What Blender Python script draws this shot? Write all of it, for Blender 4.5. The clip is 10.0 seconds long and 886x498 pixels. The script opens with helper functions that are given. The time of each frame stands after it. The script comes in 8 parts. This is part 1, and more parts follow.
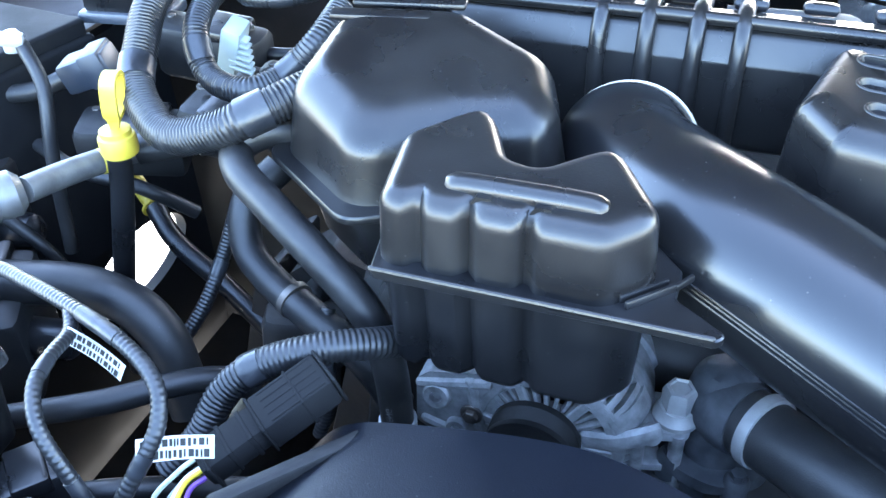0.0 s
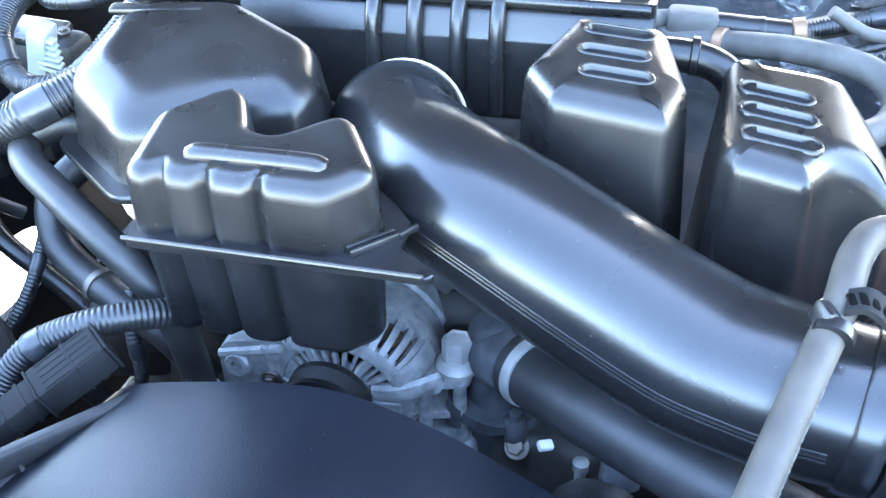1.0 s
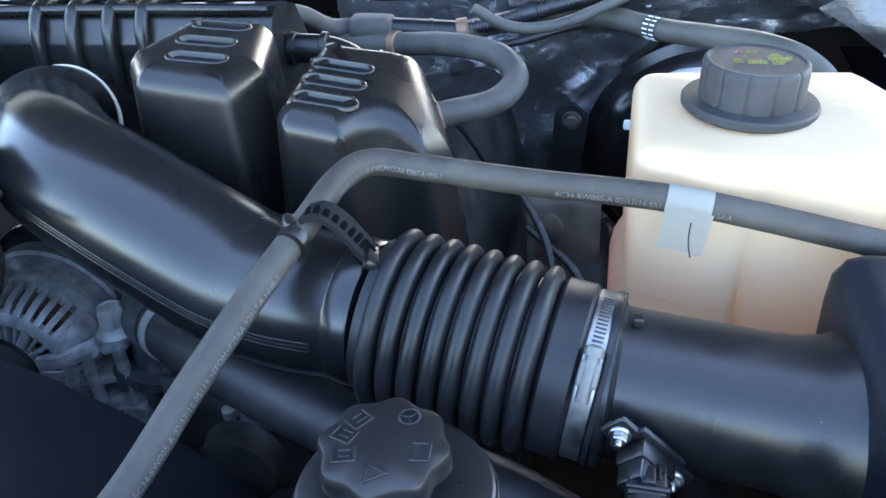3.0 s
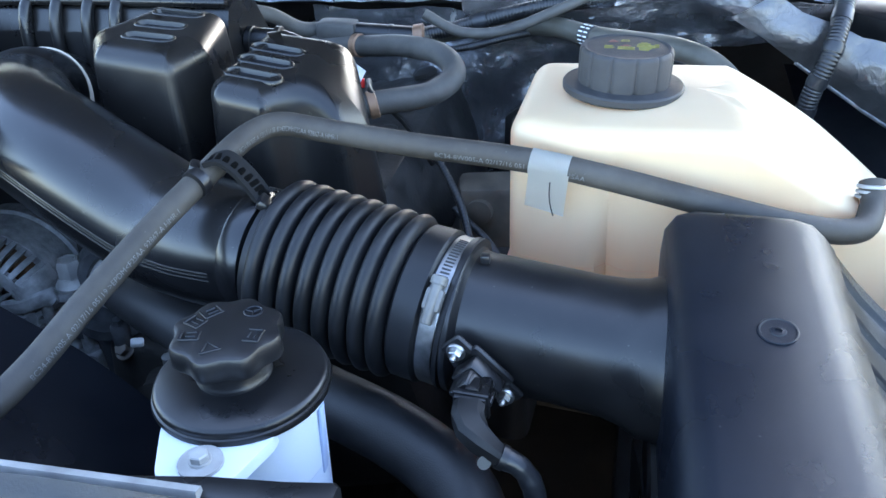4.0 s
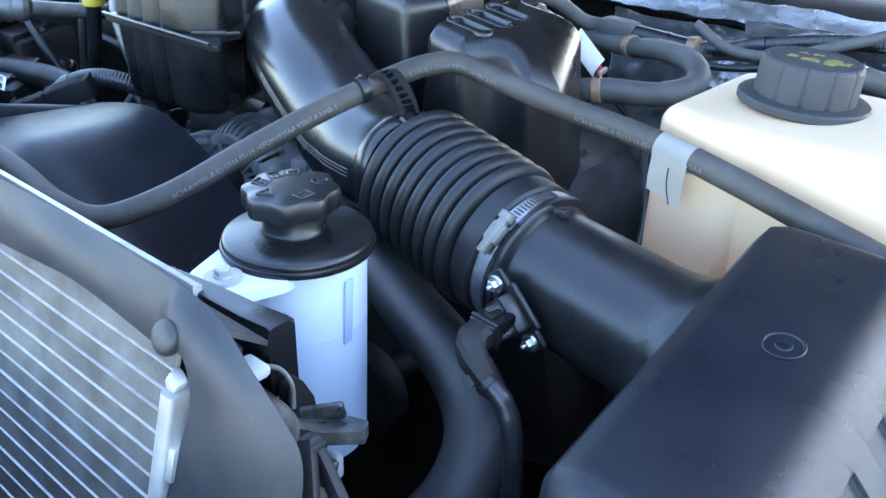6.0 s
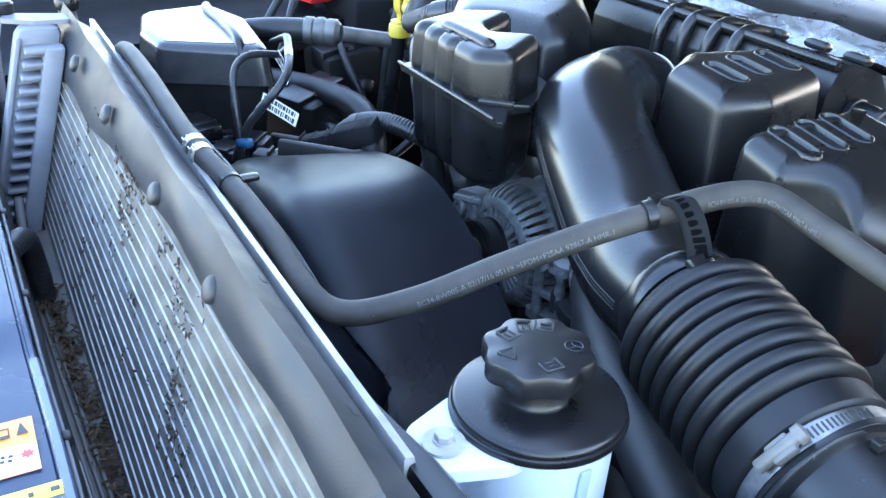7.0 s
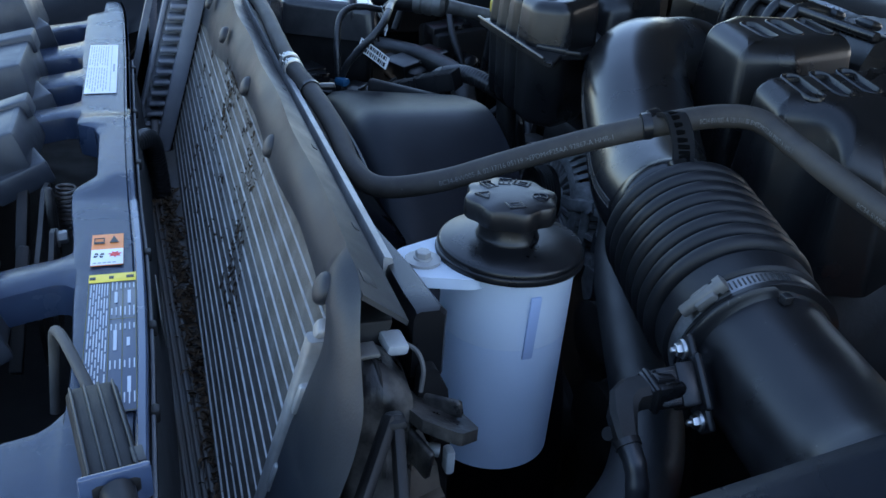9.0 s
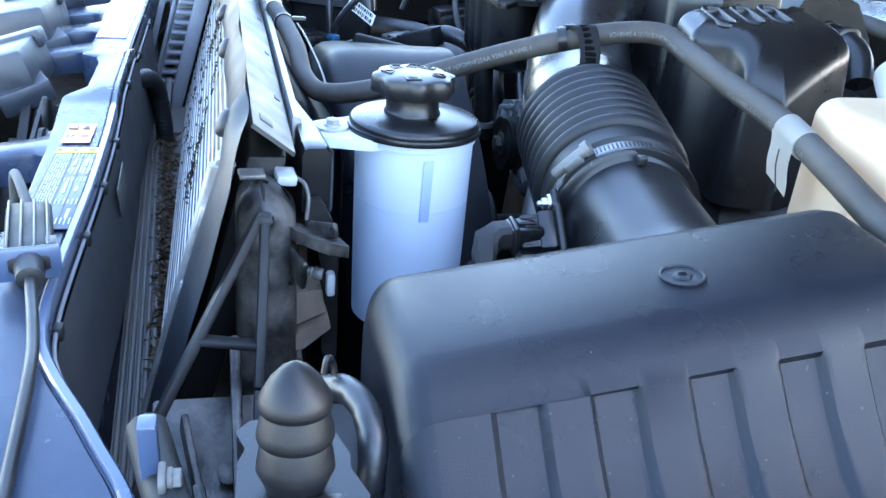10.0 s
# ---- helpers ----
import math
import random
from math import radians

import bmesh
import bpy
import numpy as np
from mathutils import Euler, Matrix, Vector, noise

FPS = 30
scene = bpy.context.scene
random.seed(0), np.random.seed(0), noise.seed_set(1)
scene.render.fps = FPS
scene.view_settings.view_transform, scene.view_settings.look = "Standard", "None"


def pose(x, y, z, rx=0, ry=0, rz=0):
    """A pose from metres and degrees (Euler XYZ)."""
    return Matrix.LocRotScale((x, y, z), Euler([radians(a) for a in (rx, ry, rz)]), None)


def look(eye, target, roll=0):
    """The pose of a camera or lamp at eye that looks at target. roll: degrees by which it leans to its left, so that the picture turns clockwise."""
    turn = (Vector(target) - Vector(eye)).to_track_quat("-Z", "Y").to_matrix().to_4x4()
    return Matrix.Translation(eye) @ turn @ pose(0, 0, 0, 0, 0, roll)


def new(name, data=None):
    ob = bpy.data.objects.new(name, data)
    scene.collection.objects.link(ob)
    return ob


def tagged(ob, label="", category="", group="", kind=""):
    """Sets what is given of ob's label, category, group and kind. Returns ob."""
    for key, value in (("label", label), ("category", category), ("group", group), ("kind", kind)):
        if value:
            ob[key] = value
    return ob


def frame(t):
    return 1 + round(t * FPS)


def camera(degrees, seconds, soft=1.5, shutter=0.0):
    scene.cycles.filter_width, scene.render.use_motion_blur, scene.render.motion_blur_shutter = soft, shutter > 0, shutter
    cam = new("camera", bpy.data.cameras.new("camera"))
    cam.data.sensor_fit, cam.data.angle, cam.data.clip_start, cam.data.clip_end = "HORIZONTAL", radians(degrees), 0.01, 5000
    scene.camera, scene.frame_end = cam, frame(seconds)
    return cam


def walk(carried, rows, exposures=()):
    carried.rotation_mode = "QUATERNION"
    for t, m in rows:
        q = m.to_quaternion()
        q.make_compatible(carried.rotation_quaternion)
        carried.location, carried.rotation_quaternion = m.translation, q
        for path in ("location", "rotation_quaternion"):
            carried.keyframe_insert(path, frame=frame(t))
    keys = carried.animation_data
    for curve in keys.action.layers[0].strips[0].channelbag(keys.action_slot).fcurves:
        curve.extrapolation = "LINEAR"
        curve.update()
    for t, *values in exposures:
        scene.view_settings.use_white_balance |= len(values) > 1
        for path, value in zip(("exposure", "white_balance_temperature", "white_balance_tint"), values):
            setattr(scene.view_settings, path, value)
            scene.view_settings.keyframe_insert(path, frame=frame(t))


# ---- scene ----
cam = camera(53.7, 10.0)
PATH = [
    (0, (0.008, 0.03, 1.604), (-0.575, 1.519, 0.402), -2.1),
    (0.5, (0.064, 0.026, 1.604), (-0.449, 1.547, 0.411), -2.4),
    (1, (0.133, 0.013, 1.603), (-0.316, 1.556, 0.412), -2.7),
    (1.5, (0.219, 0.006, 1.609), (-0.146, 1.58, 0.43), -3.1),
    (2, (0.298, -0.015, 1.613), (0.008, 1.584, 0.446), -3.2),
    (2.5, (0.35, -0.033, 1.604), (0.079, 1.578, 0.449), -3.9),
    (2.7, (0.368, -0.039, 1.595), (0.079, 1.58, 0.458), -4.2),
    (3.8, (0.493, -0.092, 1.564), (0.081, 1.581, 0.548), -3.3),
    (4, (0.518, -0.12, 1.564), (0.096, 1.55, 0.547), -3.5),
    (4.5, (0.573, -0.193, 1.544), (0.076, 1.482, 0.57), -3.9),
    (5, (0.673, -0.181, 1.517), (0.074, 1.484, 0.585), -2.2),
    (5.2, (0.716, -0.163, 1.506), (0.005, 1.465, 0.588), -1.8),
    (6.3, (0.693, -0.07, 1.522), (-0.597, 1.14, 0.587), 2.0),
    (6.5, (0.673, -0.056, 1.531), (-0.692, 1.064, 0.591), 2.3),
    (7, (0.619, -0.013, 1.558), (-0.918, 0.854, 0.617), 2.4),
    (7.5, (0.594, 0.019, 1.573), (-1.014, 0.746, 0.633), 3.2),
    (8, (0.598, 0.014, 1.577), (-1.044, 0.666, 0.64), 3.3),
    (8.5, (0.668, 0.004, 1.554), (-0.997, 0.623, 0.634), 3.6),
    (9, (0.785, 0.01, 1.514), (-0.901, 0.607, 0.619), 4.2),
    (9.5, (0.862, 0.05, 1.476), (-0.855, 0.596, 0.608), 5.1),
    (10, (0.924, 0.088, 1.446), (-0.833, 0.564, 0.617), 4.8),
]
EXPOSURES = [(0.0, 5.0, 6250, 10), (0.5, 5.25, 6300, 10), (1.5, 5.5, 6500, 10), (2.0, 4.7, 6450, 10), (2.5, 4.15, 6500, 10), (4.0, 3.65, 6400, 10), (5.2, 3.88, 6150, 10), (6.5, 3.8, 6250, 10), (7.0, 4.05, 6450, 10), (7.5, 3.55, 6350, 10), (8.0, 2.6, 6200, 10), (8.5, 2.22, 6050, 10), (9.0, 2.1, 5950, 10), (9.5, 3.0, 6000, 10), (10.0, 3.92, 6200, 10)]
walk(cam, [(t, look(eye, target, roll)) for t, eye, target, roll in PATH], EXPOSURES)

# ---- world and sun ----
SUN_AZ, SUN_EL = 10.0, 42.0          # degrees: clockwise from +y, above the horizon
world = bpy.data.worlds.new("sky")
scene.world = world
world.use_nodes = True
wn = world.node_tree.nodes
sky = wn.new("ShaderNodeTexSky")
sky.sky_type, sky.sun_disc = "NISHITA", False
sky.sun_elevation, sky.sun_rotation = radians(SUN_EL), radians(SUN_AZ)
world.node_tree.links.new(sky.outputs[0], wn["Background"].inputs[0])
wn["Background"].inputs[1].default_value = 0.15
sun = new("sun", bpy.data.lights.new("sun", "SUN"))
sun.data.energy, sun.data.angle, sun.data.color = 4.0, radians(0.53), (1.0, 0.93, 0.82)
sd = Vector((math.sin(radians(SUN_AZ)) * math.cos(radians(SUN_EL)), math.cos(radians(SUN_AZ)) * math.cos(radians(SUN_EL)), math.sin(radians(SUN_EL))))
sun.matrix_world = look(sd * 10, (0, 0, 0))


# ---- materials ----
def surface(name, a, b=None, rough=0.5, rough_b=None, metal=0.0, scale=30.0, bump=0.1, grain=400.0, stretch=(1, 1, 1), dust=None, dust_amount=0.0, spec=0.5, coat=0.0, lo=0.35, hi=0.7, vary=0.0, specks=False):
    """A procedural surface: two tones mixed by a coarse noise, fine grain relief, and a film of dust with a shape of its own."""
    m = bpy.data.materials.new(name)
    m.use_nodes = True
    nt = m.node_tree
    nodes, link = nt.nodes, nt.links.new
    p = nodes["Principled BSDF"]
    tc = nodes.new("ShaderNodeTexCoord")
    mp = nodes.new("ShaderNodeMapping")
    mp.inputs["Scale"].default_value = stretch
    link(tc.outputs["Object"], mp.inputs["Vector"])
    big = nodes.new("ShaderNodeTexNoise")
    big.inputs["Scale"].default_value, big.inputs["Detail"].default_value = scale, 6
    link(mp.outputs[0], big.inputs["Vector"])
    ramp = nodes.new("ShaderNodeMapRange")
    ramp.inputs["From Min"].default_value, ramp.inputs["From Max"].default_value = lo, hi
    link(big.outputs["Fac"], ramp.inputs["Value"])
    mix = nodes.new("ShaderNodeMix")
    mix.data_type = "RGBA"
    mix.inputs["A"].default_value, mix.inputs["B"].default_value = (*a, 1), (*(b or a), 1)
    link(ramp.outputs[0], mix.inputs["Factor"])
    out = mix.outputs["Result"]
    r = nodes.new("ShaderNodeMapRange")
    r.inputs["To Min"].default_value, r.inputs["To Max"].default_value = rough, rough if rough_b is None else rough_b
    link(ramp.outputs[0], r.inputs["Value"])
    rout = r.outputs[0]
    if dust:
        dn = nodes.new("ShaderNodeTexNoise")
        dn.inputs["Scale"].default_value, dn.inputs["Detail"].default_value, dn.inputs["Roughness"].default_value = scale * 0.37, 9, 0.68
        link(tc.outputs["Object"], dn.inputs["Vector"])
        dr = nodes.new("ShaderNodeMapRange")
        dr.inputs["From Min"].default_value, dr.inputs["From Max"].default_value, dr.inputs["To Max"].default_value = 0.42, 0.72, dust_amount
        link(dn.outputs["Fac"], dr.inputs["Value"])
        dm = nodes.new("ShaderNodeMix")
        dm.data_type = "RGBA"
        dm.inputs["B"].default_value = (*dust, 1)
        link(out, dm.inputs["A"])
        link(dr.outputs[0], dm.inputs["Factor"])
        out = dm.outputs["Result"]
        ra = nodes.new("ShaderNodeMath")
        ra.operation = "MULTIPLY_ADD"
        ra.inputs[1].default_value = 0.45
        link(dr.outputs[0], ra.inputs[0])
        link(rout, ra.inputs[2])
        rout = ra.outputs[0]
    if specks:
        sn = nodes.new("ShaderNodeTexNoise")
        sn.inputs["Scale"].default_value, sn.inputs["Detail"].default_value = 330, 1
        link(tc.outputs["Object"], sn.inputs["Vector"])
        sr = nodes.new("ShaderNodeMapRange")
        sr.inputs["From Min"].default_value, sr.inputs["From Max"].default_value, sr.inputs["To Max"].default_value = 0.765, 0.80, 0.16
        link(sn.outputs["Fac"], sr.inputs["Value"])
        sm = nodes.new("ShaderNodeMix")
        sm.data_type = "RGBA"
        sm.inputs["B"].default_value = (0.22, 0.21, 0.19, 1)
        link(out, sm.inputs["A"])
        link(sr.outputs[0], sm.inputs["Factor"])
        out = sm.outputs["Result"]
    if vary:
        oi = nodes.new("ShaderNodeObjectInfo")
        hv = nodes.new("ShaderNodeHueSaturation")
        vr = nodes.new("ShaderNodeMapRange")
        vr.inputs["To Min"].default_value, vr.inputs["To Max"].default_value = 1 - vary, 1 + vary
        link(oi.outputs["Random"], vr.inputs["Value"])
        link(vr.outputs[0], hv.inputs["Value"])
        link(out, hv.inputs["Color"])
        out = hv.outputs[0]
    link(out, p.inputs["Base Color"])
    link(rout, p.inputs["Roughness"])
    p.inputs["Metallic"].default_value, p.inputs["Specular IOR Level"].default_value = metal, spec
    p.inputs["Coat Weight"].default_value, p.inputs["Coat Roughness"].default_value = coat, 0.15
    if bump:
        fine = nodes.new("ShaderNodeTexNoise")
        fine.inputs["Scale"].default_value, fine.inputs["Detail"].default_value = grain, 4
        link(mp.outputs[0], fine.inputs["Vector"])
        bp = nodes.new("ShaderNodeBump")
        bp.inputs["Strength"].default_value, bp.inputs["Distance"].default_value = bump, 0.0006
        link(fine.outputs["Fac"], bp.inputs["Height"])
        link(bp.outputs[0], p.inputs["Normal"])
    return m


DUST = (0.18, 0.168, 0.148)
gloss_black = surface("moulded_black_plastic", (0.0036, 0.0036, 0.0042), (0.0068, 0.0066, 0.0068), 0.24, 0.38, scale=14, bump=0.16, grain=900, dust=DUST, dust_amount=0.06, spec=0.42, specks=True)
duct_black = surface("duct_black_plastic", (0.0038, 0.004, 0.0048), (0.006, 0.0062, 0.007), 0.23, 0.31, scale=9, bump=0.06, grain=700, dust=DUST, dust_amount=0.02, specks=True)
satin_black = surface("satin_black_plastic", (0.0045, 0.0047, 0.0055), (0.008, 0.008, 0.009), 0.26, 0.38, scale=25, bump=0.12, grain=1400, dust=DUST, dust_amount=0.03, spec=0.42, specks=True)
grain_black = surface("grained_black_plastic", (0.0042, 0.0056, 0.0092), (0.0068, 0.0086, 0.0128), 0.26, 0.35, scale=18, bump=0.38, grain=2600, dust=DUST, dust_amount=0.018, spec=0.25, specks=True)
matt_black = surface("matt_black_plastic", (0.005, 0.005, 0.0055), (0.010, 0.0098, 0.0098), 0.45, 0.6, scale=40, bump=0.3, grain=900, dust=DUST, dust_amount=0.07, spec=0.3)
rubber = surface("black_rubber_hose", (0.0058, 0.0058, 0.0064), (0.011, 0.011, 0.0115), 0.34, 0.50, scale=35, bump=0.25, grain=1500, dust=DUST, dust_amount=0.11, spec=0.38, specks=True)
bellows_rubber = surface("bellows_rubber", (0.0030, 0.0034, 0.0046), (0.0056, 0.0062, 0.0078), 0.40, 0.52, scale=28, bump=0.15, grain=1300, dust=DUST, dust_amount=0.02, spec=0.34)
dusty_rubber = surface("weathered_grey_rubber_hose", (0.034, 0.032, 0.029), (0.058, 0.055, 0.050), 0.6, 0.75, scale=60, bump=0.3, grain=1200, dust=DUST, dust_amount=0.25)
loom_black = surface("corrugated_loom_plastic", (0.006, 0.0065, 0.0075), (0.012, 0.0125, 0.014), 0.34, 0.46, scale=60, bump=0.1, grain=900, dust=DUST, dust_amount=0.07)
shroud_black = surface("fan_shroud_plastic", (0.0045, 0.0060, 0.0105), (0.0075, 0.0095, 0.0150), 0.27, 0.40, scale=12, bump=0.3, grain=1200, dust=DUST, dust_amount=0.02, spec=0.38, specks=True)
flap_grey = surface("grey_rubber_baffle", (0.028, 0.0325, 0.041), (0.039, 0.0445, 0.054), 0.34, 0.48, scale=22, bump=0.2, grain=700, dust=(0.095, 0.098, 0.104), dust_amount=0.14, specks=True)
support_black = surface("support_panel_plastic", (0.042, 0.062, 0.112), (0.056, 0.080, 0.138), 0.18, 0.30, scale=20, bump=0.3, grain=1500, dust=DUST, dust_amount=0.04, coat=0.5)
cast_alu = surface("dull_cast_aluminium", (0.20, 0.205, 0.21), (0.38, 0.385, 0.39), 0.42, 0.6, metal=0.45, scale=90, bump=1.0, grain=260, dust=(0.05, 0.047, 0.043), dust_amount=0.40)
bright_steel = surface("bright_zinc_steel", (0.34, 0.34, 0.34), (0.50, 0.50, 0.49), 0.26, 0.42, metal=1.0, scale=120, bump=0.1, grain=900)
clamp_steel = surface("dull_clamp_steel", (0.20, 0.20, 0.20), (0.34, 0.34, 0.335), 0.34, 0.5, metal=1.0, scale=120, bump=0.1, grain=900)
dark_steel = surface("dark_steel", (0.11, 0.105, 0.10), (0.17, 0.15, 0.13), 0.4, 0.6, metal=0.9, scale=90, bump=0.3, grain=600, dust=(0.12, 0.07, 0.04), dust_amount=0.3)
battery_black = surface("dull_battery_plastic", (0.006, 0.006, 0.0065), (0.011, 0.011, 0.011), 0.7, 0.85, scale=30, bump=0.3, grain=700, spec=0.12)
white_metal = surface("pale_oxidised_aluminium", (0.27, 0.27, 0.265), (0.40, 0.40, 0.39), 0.42, 0.58, metal=0.45, scale=50, bump=0.3, grain=500, dust=DUST, dust_amount=0.3)
edge_pale = surface("worn_lit_bar_edge", (0.30, 0.30, 0.30), (0.46, 0.46, 0.45), 0.4, 0.55, metal=0.5, scale=50, bump=0.3, grain=500, dust=DUST, dust_amount=0.4)
tank_grey = surface("blue_grey_tank_plastic", (0.11, 0.117, 0.135), (0.15, 0.157, 0.175), 0.4, 0.55, scale=30, bump=0.3, grain=900, dust=DUST, dust_amount=0.25)
pin_grey = surface("dark_grey_push_pin", (0.014, 0.015, 0.017), (0.022, 0.023, 0.025), 0.45, 0.58, scale=60, bump=0.2, grain=800, spec=0.4)
flange_dark = surface("dusty_dark_flange", (0.022, 0.0225, 0.024), (0.036, 0.036, 0.037), 0.38, 0.55, scale=40, bump=0.3, grain=700, dust=DUST, dust_amount=0.15)
fin_metal = surface("radiator_fin_aluminium", (0.13, 0.128, 0.122), (0.23, 0.226, 0.215), 0.45, 0.6, metal=0.3, scale=40, bump=0.3, grain=700, dust=(0.09, 0.07, 0.045), dust_amount=0.6)
tube_metal = surface("condenser_tube_aluminium", (0.22, 0.22, 0.22), (0.34, 0.34, 0.335), 0.34, 0.48, metal=0.45, scale=60, bump=0.1, grain=500, dust=(0.18, 0.15, 0.11), dust_amount=0.5, vary=0.15)
dull_alu = surface("dull_grey_pipe_aluminium", (0.085, 0.082, 0.077), (0.15, 0.146, 0.138), 0.4, 0.55, metal=0.4, scale=60, bump=0.25, grain=500, dust=DUST, dust_amount=0.2)
engine_dark = surface("greasy_dark_engine_metal", (0.009, 0.009, 0.0095), (0.028, 0.026, 0.024), 0.42, 0.7, metal=0.3, scale=30, bump=0.7, grain=200, dust=DUST, dust_amount=0.14)
grimy_cast = surface("grimy_cast_iron", (0.030, 0.034, 0.040), (0.085, 0.090, 0.098), 0.45, 0.65, metal=0.3, scale=55, bump=1.0, grain=160, dust=(0.02, 0.02, 0.02), dust_amount=0.5)
paint_dark = surface("dark_painted_steel", (0.010, 0.011, 0.014), (0.014, 0.015, 0.018), 0.45, 0.6, scale=20, bump=0.1, grain=600, dust=DUST, dust_amount=0.06, spec=0.3)
concrete = surface("pale_concrete_ground", (0.31, 0.30, 0.28), (0.42, 0.405, 0.38), 0.85, 0.95, scale=3, bump=0.4, grain=60, dust=(0.30, 0.28, 0.25), dust_amount=0.5)
yellow_plastic = surface("yellow_plastic", (0.50, 0.36, 0.03), (0.58, 0.43, 0.05), 0.4, 0.5, scale=50, bump=0.1, dust=(0.3, 0.22, 0.08), dust_amount=0.3)
red_plastic = surface("red_plastic", (0.55, 0.02, 0.02), (0.62, 0.03, 0.025), 0.35, 0.5, scale=40, bump=0.1)
white_plastic = surface("white_plastic", (0.74, 0.75, 0.74), (0.80, 0.80, 0.79), 0.4, 0.5, scale=40, bump=0.1)
paper_white = surface("white_paper_label", (0.78, 0.78, 0.76), (0.84, 0.84, 0.82), 0.45, 0.55, scale=60, bump=0.05)
ink_black = surface("black_ink", (0.02, 0.02, 0.02), (0.03, 0.03, 0.03), 0.5, 0.6, bump=0)
ink_grey = surface("grey_print", (0.30, 0.30, 0.30), (0.36, 0.36, 0.36), 0.5, 0.6, bump=0)
ink_orange = surface("orange_print", (0.80, 0.22, 0.03), (0.84, 0.26, 0.05), 0.45, 0.5, bump=0)
ink_yellow = surface("yellow_print", (0.80, 0.60, 0.03), (0.84, 0.64, 0.05), 0.45, 0.5, bump=0)
ink_red = surface("red_print", (0.65, 0.04, 0.03), (0.7, 0.05, 0.04), 0.45, 0.5, bump=0)
hose_print = surface("pale_hose_print", (0.075, 0.075, 0.074), (0.15, 0.15, 0.147), 0.6, 0.7, scale=500, bump=0)
leaf_brown = surface("dry_leaf_litter", (0.020, 0.013, 0.007), (0.085, 0.050, 0.022), 0.8, 0.9, scale=200, bump=0.4, grain=900)
bug_black = surface("dark_debris", (0.012, 0.009, 0.006), (0.040, 0.026, 0.014), 0.8, 0.9, scale=300, bump=0.4, grain=900)
vent_rubber = surface("worn_grey_black_hose", (0.023, 0.0195, 0.0160), (0.040, 0.0345, 0.028), 0.56, 0.70, scale=45, bump=0.25, grain=1500, dust=DUST, dust_amount=0.16, spec=0.38, specks=True)
hood_lining = surface("hood_lining_felt", (0.024, 0.0235, 0.023), (0.038, 0.037, 0.035), 0.8, 0.9, scale=15, bump=0.3, grain=200)
copper = surface("dark_copper_winding", (0.035, 0.028, 0.018), (0.12, 0.06, 0.025), 0.5, 0.65, metal=0.4, scale=60, bump=0.4, grain=200)
cap_grey = surface("dull_grey_cap_plastic", (0.020, 0.021, 0.023), (0.030, 0.031, 0.034), 0.55, 0.68, scale=60, bump=0.35, grain=1200, dust=DUST, dust_amount=0.08, spec=0.3)
strip_rubber = surface("blue_grey_sealing_rubber", (0.075, 0.082, 0.095), (0.13, 0.138, 0.15), 0.42, 0.58, scale=45, bump=0.4, grain=500, dust=DUST, dust_amount=0.3)
channel_grey = surface("dusty_grey_channel", (0.045, 0.045, 0.045), (0.080, 0.079, 0.075), 0.5, 0.65, scale=40, bump=0.3, grain=500, dust=(0.12, 0.09, 0.06), dust_amount=0.45)
scratched_black = surface("scratched_dusty_black_plastic", (0.004, 0.004, 0.005), (0.018, 0.017, 0.016), 0.24, 0.6, scale=70, bump=1.0, grain=200, stretch=(1, 1, 0.4), dust=(0.26, 0.235, 0.20), dust_amount=0.5)
pale_grey_plastic = surface("pale_grey_plastic", (0.30, 0.32, 0.33), (0.40, 0.42, 0.43), 0.42, 0.55, scale=60, bump=0.2, grain=700, dust=DUST, dust_amount=0.35)
hollow_black = surface("deep_shaded_black", (0.0015, 0.0015, 0.0015), (0.002, 0.002, 0.002), 0.9, 0.95, bump=0, spec=0.05)
hose_rubber = surface("dusty_black_radiator_hose", (0.0085, 0.009, 0.0105), (0.016, 0.0165, 0.018), 0.42, 0.56, scale=25, bump=0.3, grain=900, dust=DUST, dust_amount=0.11, spec=0.44)
olive_rubber = surface("olive_grey_hose_rubber", (0.044, 0.041, 0.031), (0.070, 0.066, 0.052), 0.5, 0.65, scale=50, bump=0.25, grain=1200, dust=DUST, dust_amount=0.2)
lead_tape = surface("taped_lead", (0.009, 0.010, 0.012), (0.020, 0.021, 0.024), 0.30, 0.46, scale=70, bump=0.7, grain=140)
grille_grey = surface("blue_grey_grille_plastic", (0.018, 0.022, 0.030), (0.034, 0.040, 0.050), 0.34, 0.5, scale=40, bump=0.3, grain=900, dust=DUST, dust_amount=0.1)
rust_clamp = surface("brown_spring_clamp", (0.22, 0.13, 0.08), (0.30, 0.18, 0.11), 0.45, 0.6, metal=0.4, bump=0.2)


def translucent(name, a, b, trans, rough=0.32, through_colour=None):
    """Milky plastic: part of the light goes through, scattered."""
    m = surface(name, a, b, rough, rough + 0.1, scale=12, bump=0.12, grain=500)
    nt = m.node_tree
    p, o = nt.nodes["Principled BSDF"], nt.nodes["Material Output"]
    t = nt.nodes.new("ShaderNodeBsdfTranslucent")
    t.inputs[0].default_value = (*(through_colour or a), 1)
    mx = nt.nodes.new("ShaderNodeMixShader")
    mx.inputs[0].default_value = trans
    nt.links.new(p.outputs[0], mx.inputs[1])
    nt.links.new(t.outputs[0], mx.inputs[2])
    nt.links.new(mx.outputs[0], o.inputs["Surface"])
    return m


